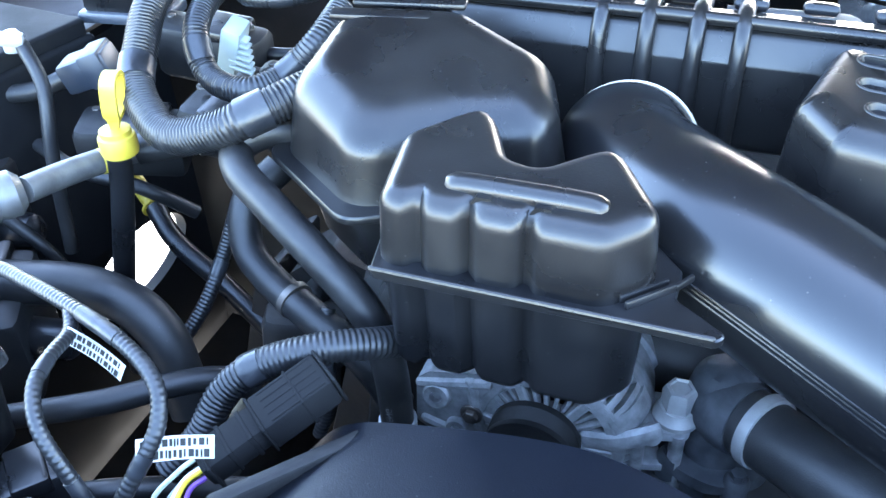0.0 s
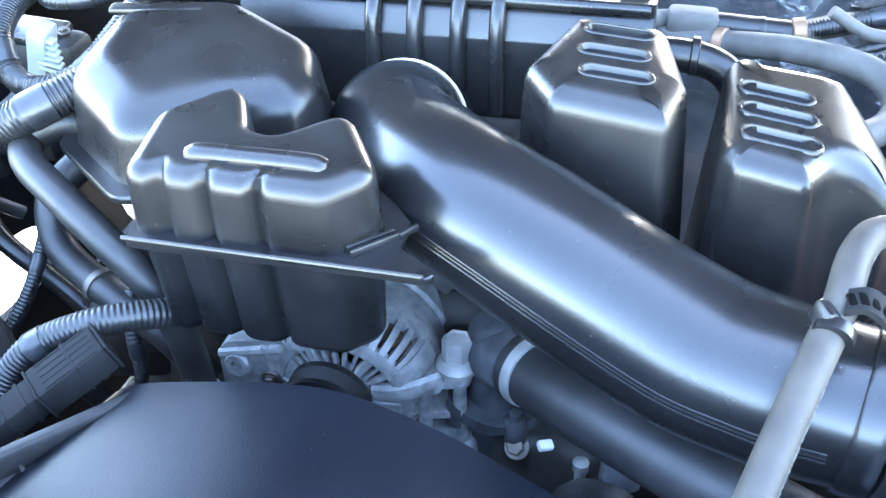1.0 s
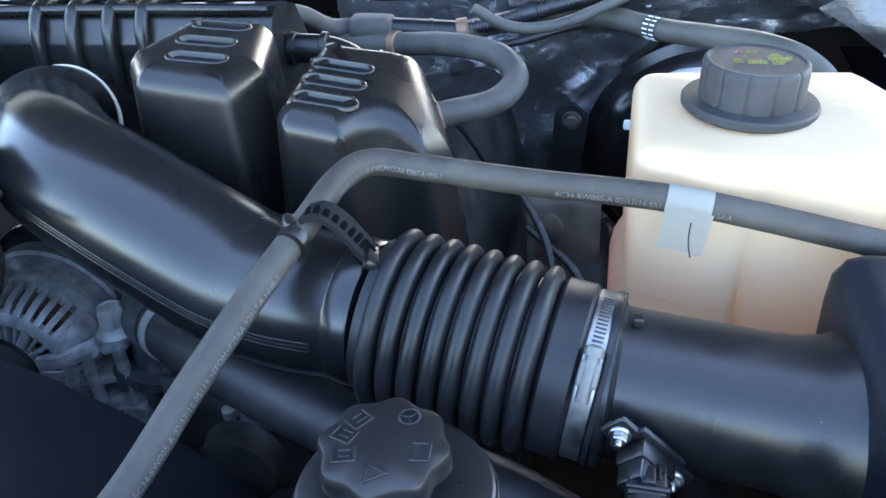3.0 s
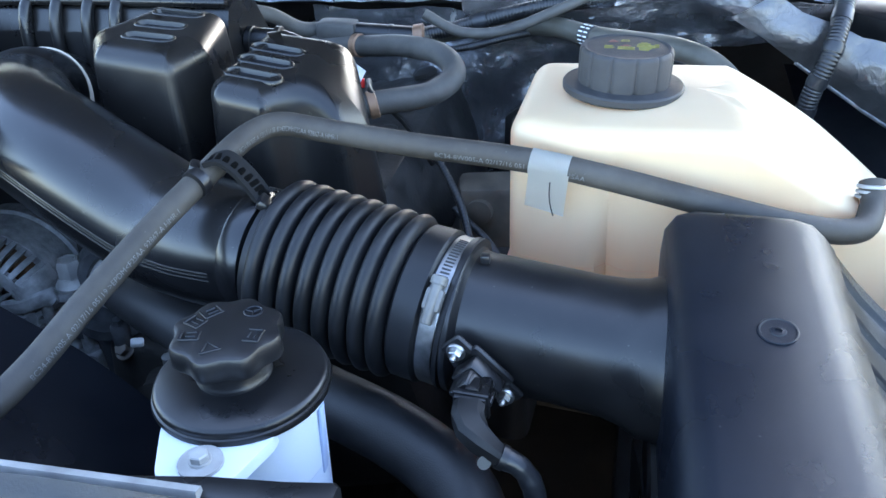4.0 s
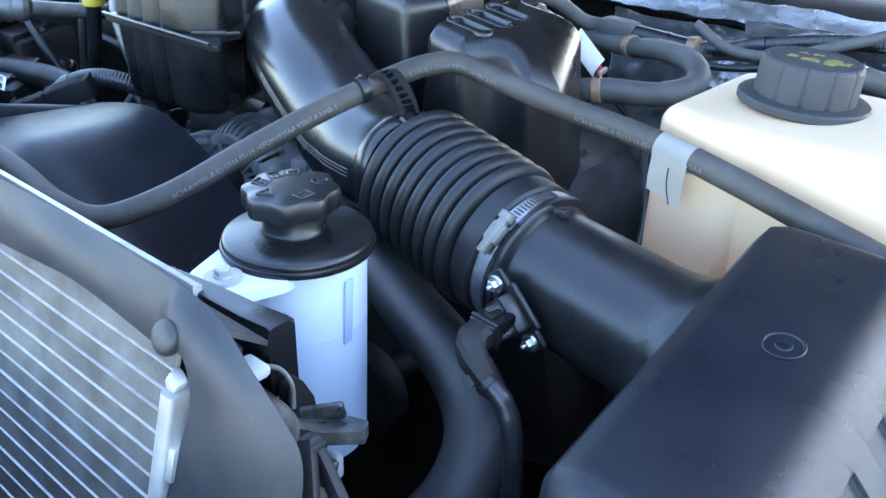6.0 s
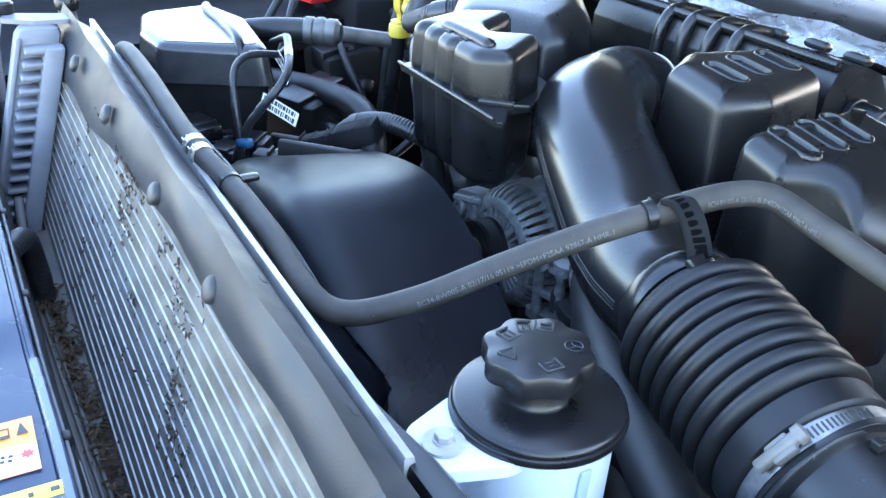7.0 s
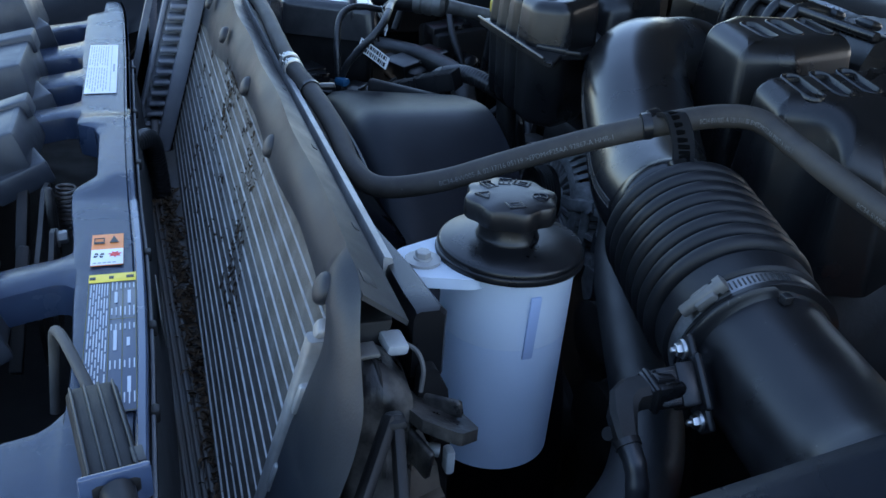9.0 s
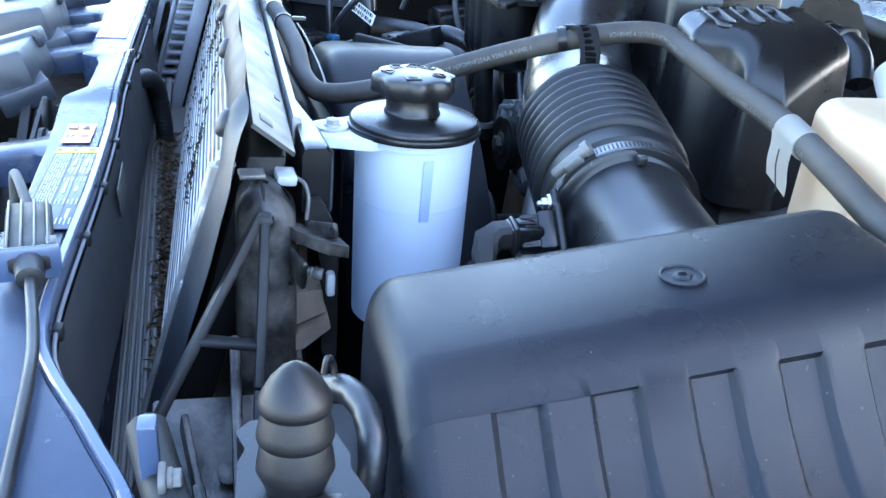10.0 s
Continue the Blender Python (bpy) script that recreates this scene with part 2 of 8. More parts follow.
degas_plastic = translucent("cream_translucent_plastic", (0.64, 0.53, 0.35), (0.70, 0.59, 0.41), 0.42, 0.32, (0.83, 0.52, 0.27))
degas_wet = translucent("coolant_stained_plastic", (0.67, 0.33, 0.25), (0.71, 0.41, 0.32), 0.42, 0.32, (0.83, 0.33, 0.21))
# the coolant's level, seen through the wall as a soft edge
nt_ = degas_wet.node_tree
pos_, sep_, ramp_ = nt_.nodes.new("ShaderNodeNewGeometry"), nt_.nodes.new("ShaderNodeSeparateXYZ"), nt_.nodes.new("ShaderNodeMapRange")
ramp_.inputs["From Min"].default_value, ramp_.inputs["From Max"].default_value = 1.170, 1.196
nt_.links.new(pos_.outputs["Position"], sep_.inputs[0])
nt_.links.new(sep_.outputs["Z"], ramp_.inputs["Value"])
for target, dry in ((nt_.nodes["Principled BSDF"].inputs["Base Color"], (0.67, 0.56, 0.38, 1)), (nt_.nodes["Translucent BSDF"].inputs["Color"], (0.83, 0.52, 0.27, 1))):
    blend_ = nt_.nodes.new("ShaderNodeMix")
    blend_.data_type = "RGBA"
    if target.is_linked:
        nt_.links.new(target.links[0].from_socket, blend_.inputs["A"])
    else:
        blend_.inputs["A"].default_value = target.default_value[:]
    blend_.inputs["B"].default_value = dry
    nt_.links.new(ramp_.outputs[0], blend_.inputs["Factor"])
    nt_.links.new(blend_.outputs["Result"], target)
ps_plastic = translucent("milky_blue_white_plastic", (0.76, 0.82, 0.89), (0.80, 0.86, 0.92), 0.42)
ps_wet = translucent("fluid_filled_milky_plastic", (0.70, 0.78, 0.89), (0.76, 0.83, 0.92), 0.42)

tape_white = translucent("clear_white_tape", (0.42, 0.42, 0.40), (0.50, 0.50, 0.48), 0.62, 0.3, (0.85, 0.82, 0.76))
ps_level = translucent("blue_level_stripe", (0.46, 0.56, 0.76), (0.52, 0.61, 0.79), 0.35)


def foil(name, lo, hi, strength):
    """Crinkled silver heat foil."""
    m = surface(name, (0.42, 0.43, 0.45), (0.58, 0.58, 0.59), lo, hi, metal=0.75, scale=30, bump=0)
    nt = m.node_tree
    tc = nt.nodes.new("ShaderNodeTexCoord")
    creases = nt.nodes.new("ShaderNodeTexNoise")
    creases.noise_type = "RIDGED_MULTIFRACTAL"
    creases.inputs["Scale"].default_value, creases.inputs["Detail"].default_value, creases.inputs["Distortion"].default_value = 11, 4, 0.8
    nt.links.new(tc.outputs["Object"], creases.inputs["Vector"])
    fine = nt.nodes.new("ShaderNodeTexNoise")
    fine.inputs["Scale"].default_value, fine.inputs["Detail"].default_value, fine.inputs["Distortion"].default_value = 60, 5, 1.5
    nt.links.new(tc.outputs["Object"], fine.inputs["Vector"])
    both = nt.nodes.new("ShaderNodeMath")
    both.operation = "MULTIPLY_ADD"
    both.inputs[1].default_value = 0.35
    nt.links.new(fine.outputs["Fac"], both.inputs[0])
    nt.links.new(creases.outputs["Fac"], both.inputs[2])
    bp = nt.nodes.new("ShaderNodeBump")
    bp.inputs["Strength"].default_value, bp.inputs["Distance"].default_value = strength, 0.008
    nt.links.new(both.outputs[0], bp.inputs["Height"])
    nt.links.new(bp.outputs[0], nt.nodes["Principled BSDF"].inputs["Normal"])
    return m


silver_foil = foil("crinkled_silver_foil", 0.20, 0.36, 1.0)
grey_foil = foil("crinkled_grey_foil", 0.34, 0.5, 0.7)
dark_foil = foil("crinkled_black_foil", 0.16, 0.30, 0.9)
for node in grey_foil.node_tree.nodes:
    if node.bl_idname == "ShaderNodeMix" and node.blend_type == "MIX":
        node.inputs["A"].default_value, node.inputs["B"].default_value = (0.16, 0.165, 0.175, 1), (0.25, 0.255, 0.265, 1)
for node in dark_foil.node_tree.nodes:
    if node.bl_idname == "ShaderNodeMix" and node.blend_type == "MIX":
        node.inputs["A"].default_value, node.inputs["B"].default_value = (0.27, 0.275, 0.29, 1), (0.40, 0.405, 0.42, 1)


# ---- builders ----
def thing(name, label, category, at=(0, 0, 0), group="", kind=""):
    e = new(name)
    e.empty_display_size = 0.02
    e.location = at
    return tagged(e, label, category, group, kind)


def finish(name, bm, mat, sharp=38):
    """A mesh object in world coordinates, smooth but for its sharp edges."""
    bmesh.ops.recalc_face_normals(bm, faces=bm.faces)
    for f in bm.faces:
        f.smooth = True
    lim = radians(sharp)
    for e in bm.edges:
        e.smooth = len(e.link_faces) == 2 and e.calc_face_angle(0) < lim
    me = bpy.data.meshes.new(name)
    bm.to_mesh(me)
    bm.free()
    me.materials.append(mat)
    return new(name, me)


def part(name, bm, mat, parent=None, label="", sharp=38):
    ob = finish(name, bm, mat, sharp)
    if parent:
        ob.parent = parent
        at = parent.location if parent.type == "EMPTY" else Vector((0, 0, 0))
        ob.matrix_parent_inverse = Matrix.Translation(-at)
    return tagged(ob, label)


def single(name, bm, mat, label, category, kind="", group="", sharp=38):
    return tagged(finish(name, bm, mat, sharp), label, category, group, kind)


def skin(bm, rings, closed=True, cap0=True, cap1=True):
    """Faces between rings of equal length."""
    vs = [[bm.verts.new(p) for p in r] for r in rings]
    n = len(rings[0])
    for a, b in zip(vs, vs[1:]):
        for i in range(n if closed else n - 1):
            j = (i + 1) % n
            bm.faces.new((a[i], a[j], b[j], b[i]))
    if cap0 and closed:
        bm.faces.new(vs[0][::-1])
    if cap1 and closed:
        bm.faces.new(vs[-1])
    return vs


def inset_poly(pts, d):
    """A polygon (counter-clockwise) with its sides moved inwards by d."""
    out, n = [], len(pts)
    for i in range(n):
        p, q, r = (Vector(pts[k % n][:2]) for k in (i - 1, i, i + 1))
        a, b = (q - p).normalized(), (r - q).normalized()
        na, nb = Vector((-a.y, a.x)), Vector((-b.y, b.x))
        s = na + nb
        out.append(q + s * (d / max(0.35, 1 + na.dot(nb))))
    return out


def fillet(pts, r, n=5):
    """A polygon with rounded corners, n + 1 points a corner; r: one radius, or one a corner."""
    out, k = [], len(pts)
    for i in range(k):
        p, q, s = (Vector(pts[m % k][:2]) for m in (i - 1, i, i + 1))
        ri = r[i] if isinstance(r, (list, tuple)) else r
        a, b = (p - q), (s - q)
        la, lb = a.length, b.length
        a, b = a.normalized(), b.normalized()
        half = a.angle(b, 0) / 2
        t = min(ri / max(math.tan(half), 1e-3), la * 0.48, lb * 0.48)
        c0, c1 = q + a * t, q + b * t
        for j in range(n + 1):
            u = j / n
            out.append(c0 * (1 - u) ** 2 + q * (2 * u * (1 - u)) + c1 * u * u)
    return out


def moulded(bm, pts, levels, r=0.012, n=5, tilt=(0, 0, 0, 0), cap0=True, cap1=True):
    """A moulded shell: the outline pts at levels (z, inset), with rounded corners. tilt: slopes in x and y about a point, on the upper levels by their height."""
    rings = []
    z0, z1 = levels[0][0], max(l[0] for l in levels)
    for z, d in levels:
        u = (z - z0) / (z1 - z0) if z1 > z0 else 1
        rings.append([Vector((p.x, p.y, z + u * (tilt[0] * (p.x - tilt[2]) + tilt[1] * (p.y - tilt[3])))) for p in fillet(inset_poly(pts, d), r, n)])
    return skin(bm, rings, True, cap0, cap1)


def dome_levels(z0, z1, r, draft=0.0, steps=5, base=0.0):
    """Levels of a box from z0 to z1 with a rounded top edge of radius r and drafted sides."""
    out = [(z0, base)]
    for i in range(steps + 1):
        a = math.pi / 2 * i / steps
        out.append((z1 - r + r * math.sin(a), base + draft + r * (1 - math.cos(a))))
    return out


def curve_points(pts, n=8):
    """A smooth line through pts (Catmull-Rom)."""
    p = [Vector(q) for q in pts]
    p = [p[0] * 2 - p[1]] + p + [p[-1] * 2 - p[-2]]
    out = []
    for i in range(1, len(p) - 2):
        a, b, c, d = p[i - 1:i + 3]
        for j in range(n):
            t = j / n
            out.append(0.5 * (2 * b + (c - a) * t + (2 * a - 5 * b + 4 * c - d) * t * t + (3 * b - a - 3 * c + d) * t ** 3))
    out.append(p[-2])
    return out


def frames_along(line):
    tang = [(line[min(i + 1, len(line) - 1)] - line[max(i - 1, 0)]).normalized() for i in range(len(line))]
    up = Vector((0, 0, 1)) if abs(tang[0].z) < 0.9 else Vector((0, 1, 0))
    nrm = (up - tang[0] * up.dot(tang[0])).normalized()
    out = []
    for t in tang:
        nrm = (nrm - t * nrm.dot(t)).normalized()
        out.append((t, nrm, t.cross(nrm)))
    return out


def sweep(bm, line, radius, seg=14, flat=1.0, cap=True):
    """A round (or, with flat, oval) tube along a line; radius: a number or a function of the way gone, 0 to 1."""
    fr, rings = frames_along(line), []
    for i, (p, (t, a, b)) in enumerate(zip(line, fr)):
        r = radius(i / (len(line) - 1)) if callable(radius) else radius
        rings.append([p + a * (r * flat * math.cos(2 * math.pi * k / seg)) + b * (r * math.sin(2 * math.pi * k / seg)) for k in range(seg)])
    return skin(bm, rings, True, cap, cap)


def tube(pts, r, seg=14, n=8, flat=1.0):
    bm = bmesh.new()
    sweep(bm, curve_points(pts, n), r, seg, flat)
    return bm


def resample(line, step):
    out, left = [line[0]], step
    for a, b in zip(line, line[1:]):
        d = (b - a).length
        while left <= d:
            a = a + (b - a) * (left / d)
            d -= left
            out.append(a.copy())
            left = step
        left -= d
    return out


def loom(pts, r, pitch=0.0036, seg=10, depth=0.065):
    """A corrugated wiring conduit."""
    line = resample(curve_points(pts, 12), pitch / 4)
    fr, rings = frames_along(line), []
    for i, (p, (t, a, b)) in enumerate(zip(line, fr)):
        q = r * (1 if i % 4 in (1, 2) else 1 - depth)
        rings.append([p + a * (q * math.cos(2 * math.pi * k / seg)) + b * (q * math.sin(2 * math.pi * k / seg)) for k in range(seg)])
    bm = bmesh.new()
    skin(bm, rings)
    return bm


def lathe(bm, profile, seg=32, m=Matrix.Identity(4), wobble=None):
    """A turned shape: profile of (radius, height) about the z axis of m. wobble: a function of the angle and the index that scales the radius."""
    rings = []
    for i, (r, z) in enumerate(profile):
        rings.append([m @ Vector((r * (wobble(2 * math.pi * k / seg, i) if wobble else 1) * math.cos(2 * math.pi * k / seg), r * (wobble(2 * math.pi * k / seg, i) if wobble else 1) * math.sin(2 * math.pi * k / seg), z)) for k in range(seg)])
    skin(bm, rings)
    return bm


def along(a, b):
    """A pose at a whose z axis points to b."""
    d = Vector(b) - Vector(a)
    return Matrix.Translation(a) @ d.to_track_quat("Z", "Y").to_matrix().to_4x4()


def block(bm, size, m=Matrix.Identity(4), bevel=0.002, seg=2):
    """A box of that size about m's origin, with rounded edges."""
    x, y, z = (s / 2 for s in size)
    b = min(bevel, x * 0.9, y * 0.9, z * 0.9)
    pts = [(-x, -y), (x, -y), (x, y), (-x, y)]
    rings = []
    for zz, d in ((-z, b), (-z + b * 0.3, b * 0.3), (-z + b, 0), (z - b, 0), (z - b * 0.3, b * 0.3), (z, b)):
        rings.append([m @ Vector((p.x, p.y, zz)) for p in fillet(inset_poly(pts, d), b, seg)])
    skin(bm, rings)
    return bm


def boxed(size, m=Matrix.Identity(4), bevel=0.002):
    return block(bmesh.new(), size, m, bevel)


def hexbolt(bm, m, r=0.007, h=0.006, washer=1.45):
    lathe(bm, [(r * washer, 0), (r * washer, 0.0015), (r * washer * 0.95, 0.002), (r * 1.02, 0.002)], 20, m)
    lathe(bm, [(r, 0.002), (r, h * 0.9), (r * 0.88, h), (r * 0.3, h + 0.0003)], 6, m)
    return bm


def bar(bm, a, b, r, seg=8):
    """A straight rod with rounded ends."""
    lathe(bm, [(r * 0.5, -r * 0.4), (r * 0.9, -r * 0.1), (r, r * 0.3), (r, (Vector(b) - Vector(a)).length - r * 0.3), (r * 0.9, (Vector(b) - Vector(a)).length + r * 0.1), (r * 0.5, (Vector(b) - Vector(a)).length + r * 0.4)], seg, along(a, b))
    return bm


def prism(bm, pts, axis, a, b):
    """A polygon extruded from a to b along an axis ('x', 'y' or 'z'); pts are the other two coordinates in order."""
    put = {"x": lambda p, v: Vector((v, p[0], p[1])), "y": lambda p, v: Vector((p[0], v, p[1])), "z": lambda p, v: Vector((p[0], p[1], v))}[axis]
    skin(bm, [[put(p, a) for p in pts], [put(p, b) for p in pts]])
    return bm


def sheet(bm, fn, nu, nv, thick=0.0):
    """A surface fn(u, v), u and v from 0 to 1, as a grid; with a thickness downwards along z or as fn2."""
    vs = [[bm.verts.new(fn(i / nu, j / nv)) for j in range(nv + 1)] for i in range(nu + 1)]
    for i in range(nu):
        for j in range(nv):
            bm.faces.new((vs[i][j], vs[i + 1][j], vs[i + 1][j + 1], vs[i][j + 1]))
    if thick:
        bmesh.ops.solidify(bm, geom=bm.faces[:], thickness=thick)
    return bm


# ---- the setting ----
bm = bmesh.new()
sheet(bm, lambda u, v: Vector((600 * (u - 0.5), 600 * (v - 0.5), 0)), 8, 8)
single("ground", bm, concrete, "pale sunlit concrete ground under and around the truck", "ground", "structure")


def wall_with_hole(x, y0, y1, z0, z1, cy, cz, ry, rz, thick):
    """An upright wall across x with a rounded opening."""
    n = 40
    rim, edge = [], []
    for k in range(n):
        a = 2 * math.pi * (k + 0.5) / n
        c, s = math.cos(a), math.sin(a)
        rim.append((cy + ry * c, cz + rz * s))
        f = min((y1 - cy if c > 0 else cy - y0) / max(abs(c), 1e-6), (z1 - cz if s > 0 else cz - z0) / max(abs(s), 1e-6))
        edge.append((cy + f * c, cz + f * s))
    bm = bmesh.new()
    rings = [[Vector((xx, *p)) for p in ring] for xx, ring in ((x, rim), (x, edge), (x - thick, edge), (x - thick, rim), (x, rim))]
    skin(bm, rings, True, False, False)
    return bm


single("wall_passenger", wall_with_hole(-0.86, -0.1, 1.3, 0.25, 1.12, 0.905, 0.745, 0.125, 0.060, 0.02), battery_black, "dark inner fender wall with a round opening to daylight", "inner fender", "structure")
bm = bmesh.new()
sheet(bm, lambda u, v: Vector((0.84 + 0.02 * math.sin(5 * u), -0.2 + 1.5 * u, 0.3 + 0.85 * v)), 12, 6, 0.012)
single("wall_driver", bm, matt_black, "dark inner fender wall beside the air cleaner", "inner fender", "structure")


def fender(sign):
    """The outer fender: apron, rolled rim and the outer skin going down."""
    top = 0.05 if sign > 0 else 0.0
    prof = [(0.70, 1.115), (0.78, 1.12), (0.815, 1.135 + top * 0.6), (0.835, 1.165 + top), (0.875, 1.180 + top), (0.93, 1.172 + top), (0.965, 1.12 + top), (0.978, 0.98), (0.978, 0.86)]
    line = curve_points([(p[0], 0, p[1]) for p in prof], 4)
    rise = lambda y: min(0.075, max(-0.02, (y + 0.25) * 0.3 - 0.03)) if sign < 0 else 0.0
    bm = bmesh.new()
    n = len(line) - 1
    sheet(bm, lambda u, v: Vector((sign * line[round(v * n)].x, -0.3 + 1.65 * u, line[round(v * n)].z + 0.05 * u + rise(-0.3 + 1.65 * u) * (v < 0.8))), 33, n, 0.003)
    return bm


single("fender_driver", fender(1), paint_dark, "dark painted steel fender with a rolled inner rim", "fender", "structure")
single("fender_passenger", fender(-1), paint_dark, "dark painted steel fender with a rolled inner rim", "fender", "structure")

bm = bmesh.new()
sheet(bm, lambda u, v: Vector((-0.9 + 1.8 * u, 1.08 + 0.02 * math.sin(14 * u) * math.sin(5 * v), 0.4 + 0.86 * v)), 36, 14, 0.01)
single("firewall", bm, matt_black, "dark insulated firewall at the back of the engine bay", "firewall", "structure")
bm = bmesh.new()
prism(bm, [(0.992, 1.26), (0.992, 1.292), (1.02, 1.306), (1.30, 1.34), (1.75, 1.48), (1.75, 1.2), (1.06, 1.2)], "x", -0.9, 0.9)
single("cowl", bm, satin_black, "dark plastic cowl panel below the windscreen", "cowl", "structure")
bm = bmesh.new()


def hood_at(u, v):
    y, z = 1.18 - 0.56 * v, 1.42 + 1.10 * v
    return Vector((-0.88 + 1.86 * u, y - 0.03 * math.sin(math.pi * v), z + 0.03 * math.sin(math.pi * v)))


sheet(bm, hood_at, 12, 10, 0.03)
single("hood", bm, hood_lining, "raised truck hood seen only as shade and reflection", "hood", "structure")

# the dark engine below the moulded covers
eng = thing("engine", "greasy dark engine block and heads under the covers", "engine", (0.0, 0.7, 0.55))
bm = bmesh.new()
moulded(bm, [(-0.16, 0.50), (0.20, 0.50), (0.24, 0.98), (-0.20, 0.98)], dome_levels(0.55, 1.16, 0.04, 0.02), 0.03)
part("block", bm, engine_dark, eng)
part("front_cover", boxed((0.10, 0.06, 0.24), pose(-0.205, 0.535, 1.05, 0, 8, 10), 0.012), engine_dark, eng)
for sx, rot in ((-0.21, 24), (0.24, -24)):
    bm = bmesh.new()
    block(bm, (0.16, 0.50, 0.30), pose(sx, 0.76, 1.02, 0, rot * 0.6, 0), 0.02)
    for k in range(5):
        lathe(bm, [(0.016, 0), (0.016, 0.02), (0.009, 0.024)], 12, pose(sx, 0.56 + 0.1 * k, 1.16, 0, rot * 0.6, 0))
    part("head", bm, engine_dark, eng)
for px, pz, pr in ((0.02, 0.86, 0.085), (-0.14, 0.98, 0.05), (0.16, 0.96, 0.05), (0.12, 1.05, 0.035)):
    bm = bmesh.new()
    lathe(bm, [(pr * 0.3, 0), (pr * 0.9, 0.002), (pr, 0.006), (pr * 0.93, 0.012), (pr * 0.93, 0.026), (pr, 0.032), (pr * 0.6, 0.036)], 28, along((px, 0.44, pz), (px, 0.40, pz)))
    lathe(bm, [(0.014, 0), (0.014, 0.1)], 12, along((px, 0.44, pz), (px, 0.52, pz)))
    part("pulley", bm, engine_dark, eng)
bm = bmesh.new()
block(bm, (0.075, 1.5, 0.16), pose(-0.55, 0.55, 0.62), 0.012)
single("frame_rail", bm, engine_dark, "dark steel frame rail low in the bay", "frame rail", group="frame rails")
bm = bmesh.new()
block(bm, (0.075, 1.5, 0.16), pose(0.55, 0.55, 0.62), 0.012)
single("frame_rail", bm, engine_dark, "dark steel frame rail low in the bay", "frame rail", group="frame rails")


# ---- radiator, baffle and fan shroud ----
rad = thing("radiator", "aluminium radiator core with a grey rubber baffle and trapped debris", "radiator", (0, 0.1, 0.7))
X0, X1, ZT = -0.488, 0.380, 1.279
LEAN_Y = 0.285


def lean(z, d=0.0):
    """The core leans: its foot stands further forward than its head."""
    return 0.089 - LEAN_Y * (1.263 - z) + d


def leaned(bm_):
    for v in bm_.verts:
        v.co.y -= LEAN_Y * (1.263 - v.co.z)
    return bm_


N = 560
cols = []
for i in range(N):
    x, w = X0 + (X1 - X0) * i / N, (X1 - X0) / N
    cols += [(x, 0.0006), (x + 0.36 * w, 0.0006), (x + 0.40 * w, 0.0024), (x + 0.96 * w, 0.0024)]
bm = bmesh.new()
vs = [[bm.verts.new((x, lean(z, d), z)) for x, d in cols] for z in (0.72, ZT)]
for i in range(len(cols) - 1):
    bm.faces.new((vs[0][i], vs[0][i + 1], vs[1][i + 1], vs[1][i]))
tagged(part("fin_sheet", bm, fin_metal, rad, "fine grey aluminium fins, dusty", 10), kind="stuff")
part("core_back", leaned(boxed((X1 - X0 + 0.01, 0.024, 0.540), pose((X0 + X1) / 2, 0.115, 0.990))), matt_black, rad)
PITCH = 0.0122
me = finish("tube", boxed((X1 - X0, 0.0034, 0.0012), Matrix.Identity(4), 0.0004), tube_metal)
tube_mesh = me.data
bpy.data.objects.remove(me)
for k in range(40):
    ob = new("tube", tube_mesh)
    ob.parent = rad
    ob.matrix_parent_inverse = Matrix.Translation(-rad.location)
    z = 1.2605 - PITCH * k
    ob.location = ((X0 + X1) / 2, lean(z, 0.0012 + random.uniform(-0.0003, 0.0003)), z + random.uniform(-0.0003, 0.0003))
bm = bmesh.new()
prism(bm, [(p.x, p.y) for p in fillet([(0.3815, 0.0790), (0.3930, 0.0790), (0.3930, 0.0960), (0.3815, 0.0960)], 0.0035, 4)], "z", 0.72, 1.256)
block(bm, (0.0100, 0.007, 0.010), pose(0.3850, 0.0862, 1.2590, 0, 30, 0), 0.0024)
for k in range(9):
    block(bm, (0.006, 0.012, 0.018), pose(0.3945, 0.0870, 1.222 - 0.052 * k), 0.0015)
part("manifold", leaned(bm), tube_metal, rad, "pale aluminium end manifold")

# ribbed end tank on the far side
bm = bmesh.new()
block(bm, (0.040, 0.050, 0.60), pose(-0.509, 0.058, 0.990), 0.010)
block(bm, (0.008, 0.006, 0.58), pose(-0.488, 0.0355, 0.990), 0.002)
tank = part("side_tank", leaned(bm), tank_grey, rad, "ribbed black plastic side tank")
part("web", leaned(boxed((0.030, 0.022, 0.58), pose(-0.474, 0.074, 0.982), 0.004)), tank_grey, tank)
for k in range(34):
    part("rib", leaned(boxed((0.030, 0.037, 0.0072), pose(-0.4800, 0.060, 1.268 - 0.0150 * k), 0.003)), tank_grey, tank)


def wavy(x):
    return 0.004 * math.sin(11 * x + 1.0) + 0.003 * math.sin(27 * x)


